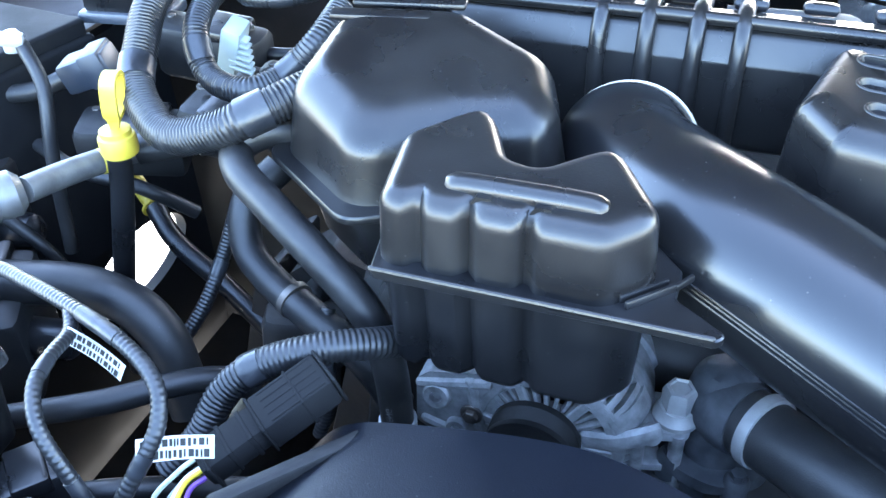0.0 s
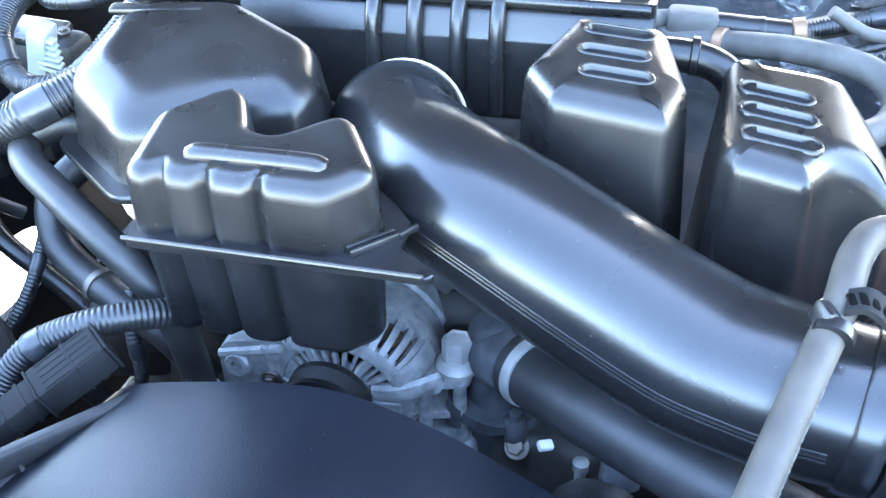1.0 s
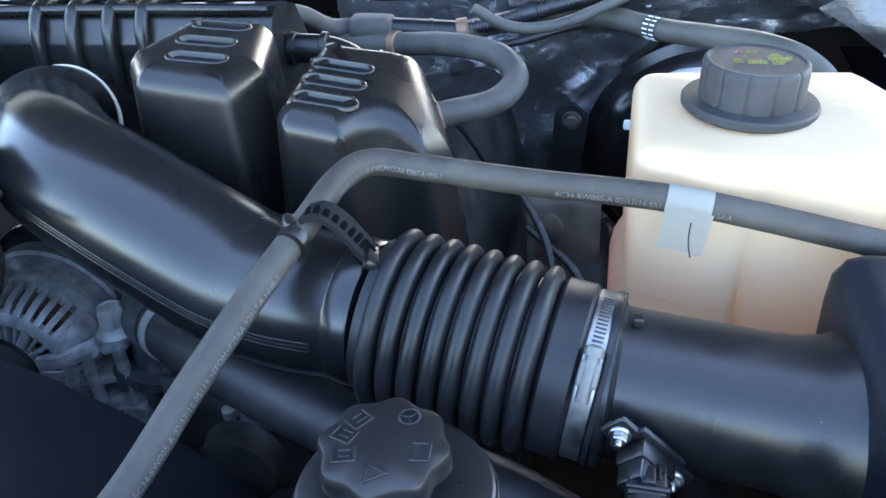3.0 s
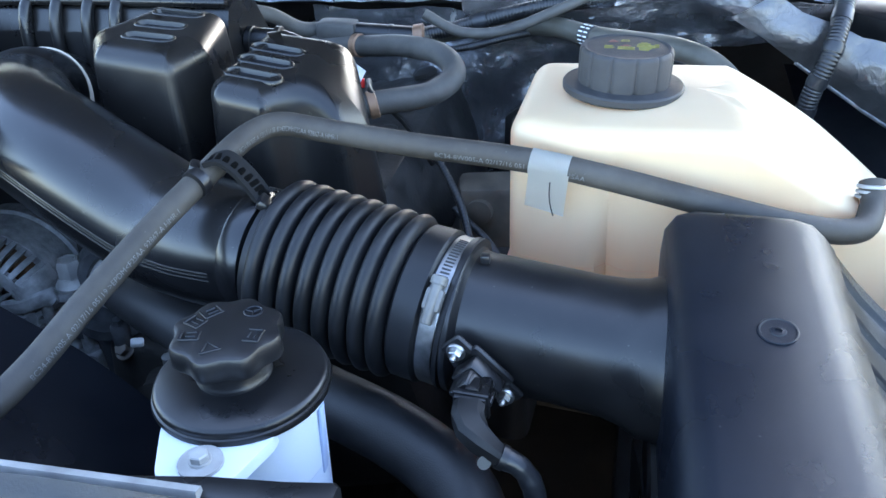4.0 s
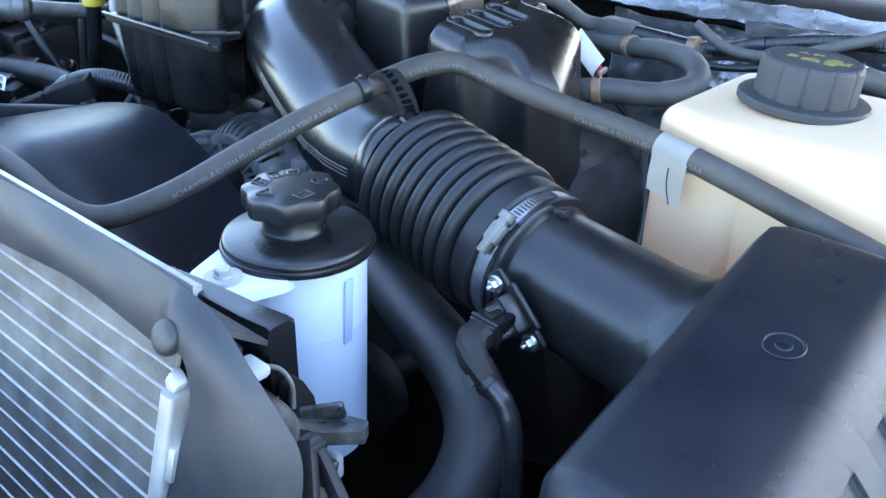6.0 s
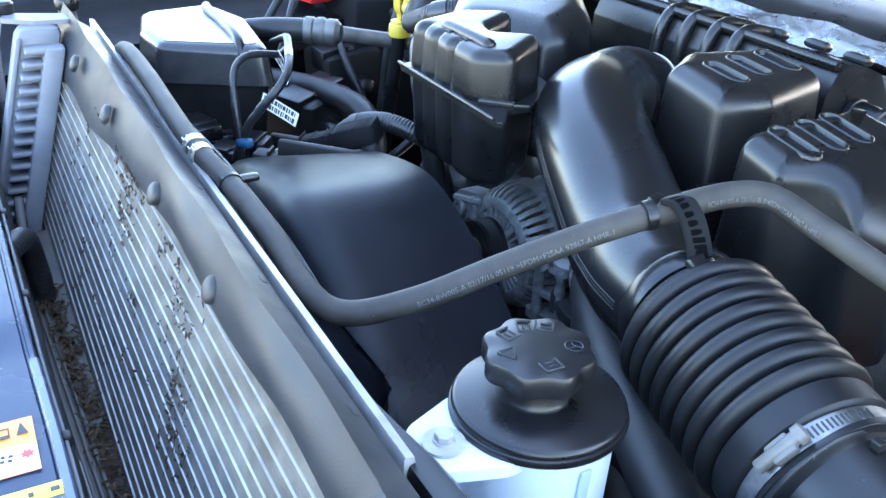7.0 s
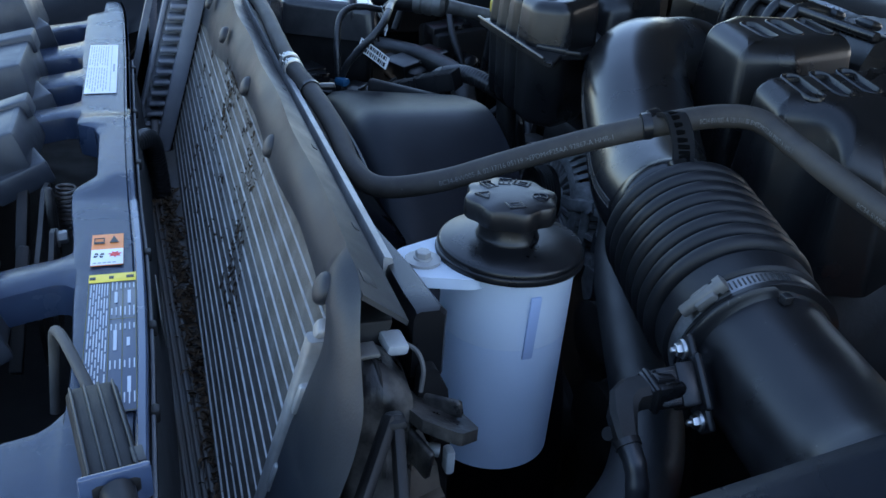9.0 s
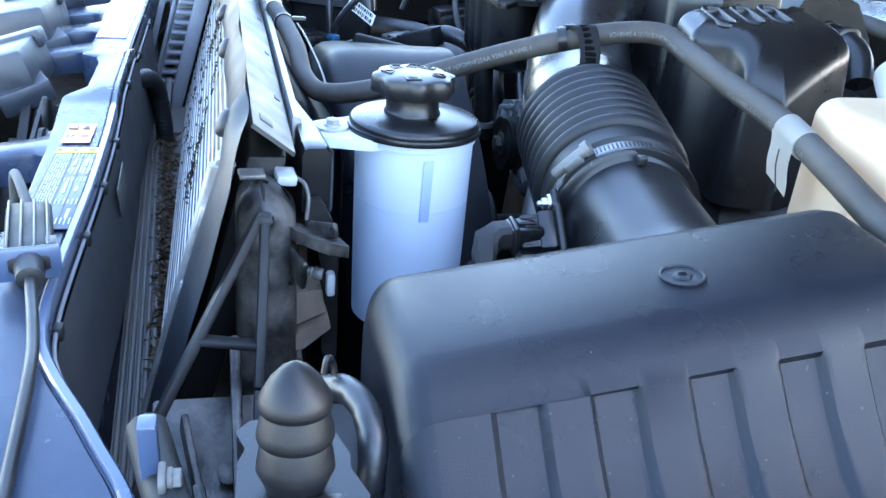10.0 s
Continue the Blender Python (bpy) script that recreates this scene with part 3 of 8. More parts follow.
# one sheet: a strip above the core that turns down into a flap at the near end
INNER, OUTER = [], []
for k in range(100):
    x = -0.555 + 0.925 * k / 99
    low = 1.264 - 0.085 * max(0.0, -x - 0.05) + wavy(x) + 0.010 * min(1.0, max(0.0, (x - 0.08) / 0.2))
    INNER.append(Vector((x, 0.0875 - 0.285 * (1.264 - low), low)))
    OUTER.append(Vector((x, 0.1025, 1.3022)))
DOWN_IN = curve_points([(0.370, 0.0880, 1.2740), (0.384, 0.0872, 1.2760), (0.394, 0.0860, 1.2720), (0.399, lean(1.255, -0.004), 1.255), (0.397, lean(1.23, -0.005), 1.23), (0.389, lean(1.18, -0.006), 1.18), (0.380, lean(1.12, -0.006), 1.12), (0.372, lean(1.05, -0.006), 1.05), (0.366, lean(0.94, -0.006), 0.94)], 8)
DOWN_OUT = curve_points([(0.370, 0.1025, 1.3022), (0.392, 0.1015, 1.2980), (0.421, 0.0980, 1.2890), (0.457, 0.092, 1.2740), (0.478, 0.084, 1.2590), (0.476, lean(1.215, 0.0), 1.215), (0.452, lean(1.14, 0.0), 1.14), (0.424, lean(1.04, 0.0), 1.04), (0.406, lean(0.93, 0.0), 0.93)], 7)
ni = len(DOWN_IN)
for k in range(1, ni):
    INNER.append(DOWN_IN[k])
    f = k * (len(DOWN_OUT) - 1) / (ni - 1)
    j = min(int(f), len(DOWN_OUT) - 2)
    OUTER.append(DOWN_OUT[j].lerp(DOWN_OUT[j + 1], f - j))
nb = len(INNER) - 1


def baffle_at(u, v):
    k = round(u * nb)
    p = INNER[k].lerp(OUTER[k], v)
    crown = 0.0030 * math.sin(math.pi * min(1.0, v * 1.05))
    ripple = 0.0016 * math.sin(0.31 * k + 2.0 * v) * v
    return p + Vector((0, -0.90, 0.42)) * (crown + ripple)


bm = bmesh.new()
sheet(bm, baffle_at, nb, 9, 0.003)
baf = part("baffle", bm, flap_grey, rad, "grey weathered rubber air baffle")
for x, y, z in ((-0.36, 0.0835, 1.2815), (-0.187, 0.0855, 1.2815), (-0.003, 0.0885, 1.2790), (0.147, 0.0900, 1.2765), (0.3775, 0.0875, 1.2800)):
    bm = bmesh.new()
    lathe(bm, [(0.0092, -0.002), (0.0092, 0.0010), (0.0084, 0.0024), (0.0066, 0.0036), (0.0040, 0.0043), (0.0012, 0.0046)], 28, pose(x, y, z, 66, 0, 0))
    part("push_pin", bm, pin_grey, baf)

# top tie bar behind the baffle: pale edge strip, flat flange with slots, bracket
bm = bmesh.new()
prism(bm, [(0.1030, 1.2841), (0.1045, 1.2866), (0.1300, 1.2676), (0.1290, 1.2650)], "x", -0.56, 0.400)
flange = part("flange", bm, flange_dark, rad, "dusty grey flange with small slots")
# slots and hole are thin black blocks, their inner shade given as colour
for x in (-0.31, -0.17, -0.02, 0.139, 0.287):
    part("slot", boxed((0.009, 0.0045, 0.001), pose(x, 0.1255, 1.2712, -36.7, 0, 0), 0.0004), ink_black, flange)
part("hole", boxed((0.014, 0.010, 0.001), pose(0.372, 0.1135, 1.2800, -36.7, 0, 0), 0.0045), ink_black, flange)
# pale tone holds both wear and the light on the bar's top edge
bm = bmesh.new()
prism(bm, [(0.1335, 1.2500), (0.1335, 1.2690), (0.1343, 1.2703), (0.1392, 1.2690), (0.1398, 1.2640), (0.1398, 1.2500)], "x", -0.60, 0.330)
part("edge_strip", bm, edge_pale, rad, "pale worn edge of the tie bar, its lit tone in the colour")
bm = bmesh.new()
prism(bm, [(p.x, p.y) for p in fillet([(-0.56, 0.025), (-0.525, 0.028), (-0.505, 0.060), (-0.50, 0.105), (-0.53, 0.105), (-0.545, 0.06)], 0.008, 3)], "z", 1.290, 1.295)
prism(bm, [(0.022, 1.295), (0.030, 1.295), (-0.035, 1.06), (-0.045, 1.06)], "x", -0.565, -0.535)
part("corner_bracket", bm, tank_grey, rad)
bm = bmesh.new()
lathe(bm, [(0.010, 1.295), (0.0115, 1.297), (0.0115, 1.307), (0.009, 1.310), (0.002, 1.311)], 20, pose(-0.553, 0.034, 0))
part("knob", bm, satin_black, rad)
neck = thing("radiator_neck", "grey filler neck with a dark cap beside the radiator", "radiator neck", (-0.745, 0.12, 1.20))
bm = bmesh.new()
lathe(bm, [(0.014, 0), (0.014, 0.035), (0.012, 0.05)], 18, pose(-0.745, 0.12, 1.200, -4, -6, 0))
part("neck", bm, dusty_rubber, neck)
bm = bmesh.new()
lathe(bm, [(0.015, 0.05), (0.0165, 0.053), (0.0165, 0.068), (0.014, 0.072)], 18, pose(-0.745, 0.12, 1.200, -4, -6, 0))
part("cap", bm, satin_black, neck)

# fan shroud
shroud = thing("fan_shroud", "smooth black plastic fan shroud with a raised dome", "fan shroud", (0, 0.24, 0.8))
DOME = [(-0.235, 1.125), (-0.20, 1.185), (-0.172, 1.211), (-0.12, 1.226), (-0.06, 1.237), (-0.02, 1.236), (0.03, 1.219), (0.07, 1.197), (0.12, 1.165), (0.17, 1.115), (0.21, 1.04), (0.22, 0.92)]
dome = curve_points([(x, 0, z) for x, z in DOME], 5)
dn = len(dome) - 1


def dome_at(u, v):
    p = dome[round(u * dn)]
    q = Vector((p.x, 0, p.z))
    c = Vector((-0.02, 0, 0.95))
    if v < 0.35:
        k = v / 0.35
        f = 0.80 + 0.20 * math.sin(k * math.pi / 2)
        y = 0.178 + 0.040 * (1 - math.cos(k * math.pi / 2))
    else:
        f, y = 1.0, 0.218 + 0.112 * (v - 0.35) / 0.65
    q = c + (q - c) * f
    reach = max(0.0, min(1.0, (-0.06 - q.x) / 0.12)) * max(0.0, (0.330 - y) / 0.15)
    return Vector((q.x - 0.048 * reach, y + 0.010 * v, q.z))


bm = bmesh.new()
sheet(bm, dome_at, dn, 14, 0.004)
part("dome", bm, shroud_black, shroud)


def beside(x):
    """0 to 1: the shroud draws back where the fluid reservoir hangs behind it."""
    k = min(1.0, max(0.0, (x - 0.19) / 0.06))
    return k * k * (3 - 2 * k)


def panel_at(u, v):
    x = -0.50 + 0.75 * u
    y = 0.137 + 0.055 * v * (1 - 0.70 * beside(x))
    z = 1.268 - 0.06 * v ** 0.8 - 0.015 * math.sin(math.pi * u) * v
    return Vector((x, y, z))


bm = bmesh.new()
sheet(bm, panel_at, 30, 6, 0.003)
part("front_panel", bm, shroud_black, shroud)
bm = bmesh.new()
sheet(bm, lambda u, v: Vector((-0.5 + 0.75 * u, 0.186 + 0.004 * math.sin(8 * u) - 0.0375 * beside(-0.5 + 0.75 * u), 1.208 - 0.40 * v)), 48, 6, 0.004)
part("back_panel", bm, shroud_black, shroud)
bm = bmesh.new()
sweep(bm, curve_points([(-0.30, 0.186, 1.217), (-0.20, 0.1885, 1.2205), (-0.10, 0.1895, 1.2210), (0.0, 0.1900, 1.2195), (0.08, 0.188, 1.213)], 6), 0.0016, 8)
part("ridge", bm, shroud_black, shroud)


# ---- support panel in front ----
sup = thing("grille_opening_frame", "dark blue-grey plastic grille opening frame with open bays", "grille frame", (0, -0.06, 1.05))
bm = bmesh.new()


def between(rows, x):
    """Straight interpolation in a short table of (x, value)."""
    for (xa, va), (xb, vb) in zip(rows, rows[1:]):
        if x <= xb:
            k = min(1.0, max(0.0, (x - xa) / (xb - xa)))
            return va + (vb - va) * k * k * (3 - 2 * k)
    return rows[-1][1]


REAR_EDGE = [(-0.80, -0.0315), (-0.70, -0.0235), (-0.466, -0.0190), (-0.219, -0.0170), (0.03, -0.0130), (0.16, -0.0090), (0.28, -0.0080), (0.36, -0.0090), (0.433, -0.0095), (0.469, -0.0085), (0.504, -0.0040), (0.537, 0.0080), (0.569, 0.0230), (0.593, 0.0335), (0.624, 0.0470), (0.70, 0.0680)]
FRONT_EDGE = [(-0.8, -0.0555), (-0.72, -0.0575), (-0.68, -0.0805), (-0.53, -0.0795), (-0.25, -0.0715), (-0.145, -0.0695), (-0.125, -0.0515), (-0.1, -0.047), (0, -0.046), (0.034, -0.0655), (0.145, -0.0595), (0.2, -0.0555), (0.31, -0.0525), (0.4, -0.0555), (0.55, -0.0655), (0.7, -0.0655)]
TOP = [(-0.80, 1.1945), (-0.205, 1.1945), (-0.155, 1.2030), (0.000, 1.2040), (0.055, 1.1985), (0.20, 1.1990), (0.55, 1.1985), (0.70, 1.1930)]


def rear_edge(x):
    """The rear edge as a smooth line through its table."""
    i = max(i for i in range(len(REAR_EDGE) - 1) if i == 0 or REAR_EDGE[i][0] <= x)
    (xa, ya), (xb, yb) = REAR_EDGE[i], REAR_EDGE[i + 1]
    slope = [(REAR_EDGE[min(k + 1, len(REAR_EDGE) - 1)][1] - REAR_EDGE[max(k - 1, 0)][1]) / (REAR_EDGE[min(k + 1, len(REAR_EDGE) - 1)][0] - REAR_EDGE[max(k - 1, 0)][0]) for k in (i, i + 1)]
    h = xb - xa
    k = max(0.0, min(1.0, (x - xa) / h))
    return ya * (1 + 2 * k) * (1 - k) ** 2 + yb * k * k * (3 - 2 * k) + h * (slope[0] * k * (1 - k) ** 2 - slope[1] * k * k * (1 - k))


def rim_at(u, v):
    x = -0.78 + 1.46 * u
    f, r, z = between(FRONT_EDGE, x), rear_edge(x), between(TOP, x)
    pts = [(f + 0.0015, z - 0.034), (f, z - 0.016), (f, z - 0.004), (f + 0.0012, z - 0.0012), (f + 0.0045, z), (f + 0.5 * (r - f), z + 0.0006), (r - 0.0075, z), (r - 0.0062, z - 0.0016), (r - 0.0048, z - 0.0014), (r - 0.0042, z + 0.0014), (r - 0.0012, z + 0.0014), (r, z), (r, z - 0.045), (r + 0.004, 0.72)]
    y, z = pts[round(v * (len(pts) - 1))]
    return Vector((x, y, z))


sheet(bm, rim_at, 292, 13, 0.0022)
rim = part("rim", bm, support_black, sup)
# each arm: front position, half widths at root and tip, a flare where it leaves the panel
ARMS = [(-0.635, 0.016, 0.030), (-0.487, 0.040, 0.030), (-0.352, 0.030, 0.028), (-0.222, 0.022, 0.024), (0.168, 0.020, 0.024), (0.43, 0.075, 0.075)]
for x, w, wt in ARMS:
    y0, z0 = between(FRONT_EDGE, x), between(TOP, x)

    def arm_at(u, v):
        d = 0.165 * u
        h = (w + (wt - w) * min(1.0, u * 1.6)) + 0.014 * max(0.0, 1 - d / 0.016) ** 2
        k = round(v * 8)
        across = (-1.0, -1.0, -0.96, -0.85, 0.0, 0.85, 0.96, 1.0, 1.0)[k]
        drop = (0.026, 0.006, 0.0018, 0.0003, 0.0, 0.0003, 0.0018, 0.006, 0.026)[k]
        return Vector((x + 0.10 * d + across * h, y0 + 0.0035 - d, z0 - 0.0006 - drop - 0.10 * d - 0.5 * d * d))

    bm = bmesh.new()
    sheet(bm, arm_at, 24, 8, 0.002)
    part("arm", bm, support_black, sup)
bm = bmesh.new()
prism(bm, [(-0.20, 1.182), (-0.29, 1.15), (-0.33, 1.05), (-0.33, 0.45), (-0.31, 0.45), (-0.31, 1.04), (-0.27, 1.13), (-0.19, 1.165)], "x", -0.80, 0.70)
part("front_rail", bm, support_black, sup)


# ---- moulded engine covers ----
def text_mesh(words, size, place):
    """Lettering in Blender's own font as one mesh; place maps (x along the line, y up the letters) to a point."""
    cu = bpy.data.curves.new("lettering", "FONT")
    cu.body, cu.size, cu.resolution_u = words, size, 2
    ob = new("lettering", cu)
    me = bpy.data.meshes.new_from_object(ob.evaluated_get(bpy.context.evaluated_depsgraph_get()))
    bm = bmesh.new()
    bm.from_mesh(me)
    bpy.data.objects.remove(ob)
    bpy.data.meshes.remove(me)
    bmesh.ops.triangulate(bm, faces=bm.faces[:])
    for v in bm.verts:
        v.co = place(v.co.x, v.co.y)
    return bm


boxa = thing("resonator_box", "large smooth black plastic resonator box, lightly scratched", "resonator box", (-0.19, 0.51, 1.27))
OUT_A = [(-0.295, 0.500), (-0.217, 0.443), (-0.158, 0.478), (-0.101, 0.496), (-0.095, 0.530), (-0.112, 0.578), (-0.192, 0.622), (-0.295, 0.606)]
bm = bmesh.new()
moulded(bm, OUT_A, dome_levels(1.285, 1.357, 0.032, 0.006, 10), 0.030, 8, (-0.04, 0.20, -0.20, 0.55))
part("shell", bm, gloss_black, boxa)
bm = bmesh.new()
moulded(bm, inset_poly(OUT_A, -0.011), [(1.281, 0.001), (1.2825, 0), (1.286, 0), (1.2875, 0.001)], 0.022, 6)
part("flange", bm, gloss_black, boxa)
bm = bmesh.new()
moulded(bm, inset_poly(OUT_A, 0.006), [(1.19, 0.030), (1.22, 0.012), (1.281, 0.0)], 0.020, 6)
part("lower_shell", bm, gloss_black, boxa)
for x, y in ((-0.308, 0.518),):
    bm = bmesh.new()
    lathe(bm, [(0.007, 1.280), (0.014, 1.280), (0.014, 1.2885), (0.007, 1.2885)], 20, pose(x, y, 0))
    part("mounting_eye", bm, satin_black, boxa)
bm = bmesh.new()
block(bm, (0.085, 0.014, 0.006), pose(-0.235, 0.603, 1.364, 8, 0, 10), 0.003)
block(bm, (0.075, 0.012, 0.006), pose(-0.248, 0.578, 1.362, 8, 0, 10), 0.003)
part("raised_bar", bm, gloss_black, boxa)

res = thing("air_resonator", "scalloped black plastic air resonator with a raised bar", "air resonator", (-0.09, 0.42, 1.22))
OUT_R = [(-0.171, 0.381), (-0.042, 0.380), (-0.014, 0.408), (-0.054, 0.472), (-0.092, 0.437), (-0.109, 0.441), (-0.136, 0.496), (-0.180, 0.446)]
GROOVES = (-0.147, -0.118, -0.085)


def grooved(p):
    """Upright grooves in the front wall, fading out on the top."""
    if p.y < 0.412:
        f = max(0.0, min(1.0, (0.412 - p.y) / 0.014))
        for g in GROOVES:
            p.y += 0.008 * f * math.exp(-((p.x - g) / 0.0042) ** 2)
    return p


def dense(pts, step=0.0035):
    out = []
    for i, a in enumerate(pts):
        b = pts[(i + 1) % len(pts)]
        k = max(1, int((b - a).length / step))
        out += [a.lerp(b, j / k) for j in range(k)]
    return out


def grooved_shell(levels, tilt=(0, 0)):
    outer = dense(fillet(OUT_R, [0.017, 0.022, 0.020, 0.020, 0.012, 0.012, 0.020, 0.022], 6))
    bm_ = bmesh.new()
    rings = []
    cx, cy = -0.09, 0.425
    for z, d in levels:
        ring = []
        for i, q in enumerate(outer):
            a, b = outer[i - 1], outer[(i + 1) % len(outer)]
            t = (b - a).normalized()
            r = q + Vector((-t.y, t.x)) * d
            ring.append(grooved(Vector((r.x, r.y, z + (tilt[1] * (r.y - cy) + tilt[0] * (r.x - cx)) * (z > 1.31)))))
        rings.append(ring)
    skin(bm_, rings)
    bmesh.ops.triangulate(bm_, faces=[f for f in bm_.faces if len(f.verts) > 4])
    return bm_


part("upper_shell", grooved_shell(dome_levels(1.302, 1.351, 0.012, 0.002, 6), (0.0, 0.09)), gloss_black, res)
part("lower_shell", grooved_shell([(1.216, 0.016), (1.219, 0.009), (1.226, 0.005), (1.30, 0.001)]), satin_black, res)
bm = bmesh.new()
moulded(bm, [(-0.171, 0.372), (-0.02, 0.374), (0.018, 0.373), (0.022, 0.380), (-0.006, 0.400), (-0.006, 0.425), (-0.05, 0.478), (-0.140, 0.498), (-0.185, 0.44)], [(1.2965, 0.001), (1.2975, 0), (1.3015, 0), (1.3025, 0.001)], 0.006, 4)
part("flange", bm, satin_black, res)
bm = bmesh.new()
prism(bm, [(-0.169, 1.3015), (-0.169, 1.3050), (0.015, 1.3050), (0.015, 1.3015)], "y", 0.3715, 0.3735)
bar(bm, (-0.170, 0.3712, 1.3052), (0.016, 0.3712, 1.3052), 0.0016, 8)
part("flange_lip", bm, gloss_black, res)
bm = bmesh.new()
for a, b, h in (((-0.030, 0.3835), (-0.008, 0.4065), 0.0055), ((-0.034, 0.3880), (-0.012, 0.4110), 0.0048), ((-0.008, 0.4065), (0.0, 0.4190), 0.0045)):
    d_ = Vector((b[0] - a[0], b[1] - a[1], 0))
    block(bm, (d_.length, 0.0026, h), pose((a[0] + b[0]) / 2, (a[1] + b[1]) / 2, 1.302 + h / 2, 0, 0, math.degrees(math.atan2(d_.y, d_.x))), 0.0008)
part("latch", bm, satin_black, res)
bm = bmesh.new()
sweep(bm, curve_points([(-0.1290, 0.4045, 1.3445), (-0.1265, 0.4045, 1.3478), (-0.090, 0.4045, 1.3485), (-0.0550, 0.4050, 1.3478), (-0.0525, 0.4050, 1.3445)], 6), 0.0072, 12)
part("raised_bar", bm, gloss_black, res)
for g in (-0.111, -0.0785):
    bm = bmesh.new()
    prism(bm, [(g - 0.007, 1.3445), (g + 0.007, 1.3445), (g + 0.004, 1.3495), (g - 0.004, 1.3495)], "y", 0.393, 0.404)
    part("gusset", bm, gloss_black, res)


def coil_cover(name_at, outline, z0, z1, tilt, slots, label, drop_from=9.0):
    """A moulded cover: drafted walls, a rounded shoulder and a top with sunk slots."""
    t = thing("coil_cover", label, "engine cover", name_at, "engine covers")
    outer = dense(fillet(outline, 0.020, 6), 0.0014)
    normals = []
    for i in range(len(outer)):
        d = (outer[(i + 4) % len(outer)] - outer[i - 4]).normalized()
        normals.append(Vector((-d.y, d.x)))
    centre = sum(outer, Vector((0, 0))) / len(outer)

    def lift(p, z):
        u = max(0.0, (z - z0) / (z1 - z0))
        zz = z + u * (tilt[0] * (p.x - tilt[2]) + tilt[1] * (p.y - tilt[3]))
        k = max(0.0, p.x - drop_from)
        return zz - 10.5 * k * k * u

    def sunk(p):
        out = 0.0
        for sx, sy in slots:
            x, y = p.x - sx, p.y - sy
            x, y = x * 0.9976 - y * 0.07, y * 0.9976 + x * 0.07
            d = math.hypot(max(0.0, abs(x) - 0.0160), y)
            k = min(1.0, max(0.0, (0.0088 - d) / 0.0018))
            out = min(out, -0.0046 * k * k * (3 - 2 * k))
        return out

    rings = []
    levels = dome_levels(z0, z1, 0.020, 0.010, 8)
    for z, d in levels:
        rings.append([Vector((*(q + n * d), lift(q + n * d, z))) for q, n in zip(outer, normals)])
    rim_, d = [q + n * levels[-1][1] for q, n in zip(outer, normals)], levels[-1][1]
    for k in range(1, 64):
        f = 1 - k / 64
        flat = [centre + (q - centre) * f for q in rim_]
        rings.append([Vector((*q, lift(q, z1) + sunk(q))) for q in flat])
    bm = bmesh.new()
    skin(bm, rings)
    part("shell", bm, gloss_black, t)

    def pill(sx, sy, d, dz):
        ring = []
        for k in range(28):
            a = 2 * math.pi * (k + 0.5) / 28
            x, y = (0.0160 if math.cos(a) > 0 else -0.0160) + d * math.cos(a), d * math.sin(a)
            q = Vector((sx + x * 0.9976 + y * 0.07, sy + y * 0.9976 - x * 0.07))
            ring.append(Vector((*q, lift(q, z1) + dz)))
        return ring

    for sx, sy in slots:
        bm = bmesh.new()
        skin(bm, [pill(sx, sy, d, dz) for d, dz in ((0.0098, -0.0020), (0.0095, 0.0001), (0.0090, 0.0008), (0.0082, 0.0011), (0.0074, 0.0007), (0.0068, -0.0010), (0.0058, -0.0036))], True, False, False)
        rim = part("slot_rim", bm, gloss_black, t)
        bm = bmesh.new()
        skin(bm, [pill(sx, sy, 0.0066, -0.0040), pill(sx, sy, 0.0066, -0.0030)])
        part("slot_floor", bm, satin_black, rim)
    return t


coil_cover((0.08, 0.56, 1.2), [(0.027, 0.553), (0.055, 0.508), (0.146, 0.494), (0.158, 0.556), (0.140, 0.642), (0.052, 0.648)], 1.20, 1.353, (-0.06, 0.03, 0.095, 0.575), [(0.1005, 0.546), (0.0960, 0.577), (0.0965, 0.610)], "black plastic engine cover with three long slots, beside the intake duct")
coil_cover((0.23, 0.55, 1.2), [(0.160, 0.504), (0.172, 0.484), (0.228, 0.476), (0.248, 0.510), (0.284, 0.502), (0.304, 0.546), (0.264, 0.636), (0.162, 0.636)], 1.18, 1.332, (-0.13, 0.05, 0.20, 0.545), [(0.2050, 0.519), (0.2045, 0.548), (0.2040, 0.576)], "black plastic engine cover with a stepped side and three slots", 0.232)

plen = thing("intake_plenum", "long ribbed black plastic intake plenum across the engine", "intake plenum", (-0.05, 0.70, 1.25))
bm = bmesh.new()
prof = [(0.655, 1.250), (0.658, 1.320), (0.667, 1.341), (0.683, 1.347), (0.705, 1.343), (0.730, 1.333), (0.755, 1.295), (0.760, 1.245)]
prism(bm, [(p.x, p.y) for p in fillet(prof, 0.008, 3)], "x", -0.225, 0.118)
part("body", bm, gloss_black, plen)
for x in (-0.105, -0.0697, -0.0335, -0.0017):
    bm = bmesh.new()
    line = [(0.6545, 1.257), (0.6535, 1.313), (0.662, 1.342), (0.681, 1.3505), (0.715, 1.3435)]
    sweep(bm, curve_points([(x, a, b) for a, b in line], 5), 0.0065, 10, 1.0)
    part("rib", bm, gloss_black, plen)
bm = bmesh.new()
sweep(bm, curve_points([(-0.23, 0.670, 1.347), (-0.05, 0.670, 1.349), (0.115, 0.670, 1.347)], 6), 0.005, 10)
part("edge_bead", bm, gloss_black, plen)
for k in range(7):
    part("rib_pad", boxed((0.026, 0.016, 0.010), pose(-0.20 + 0.05 * k, 0.715 + 0.004 * (k % 2), 1.345, -14, 0, 0), 0.004), satin_black, plen)

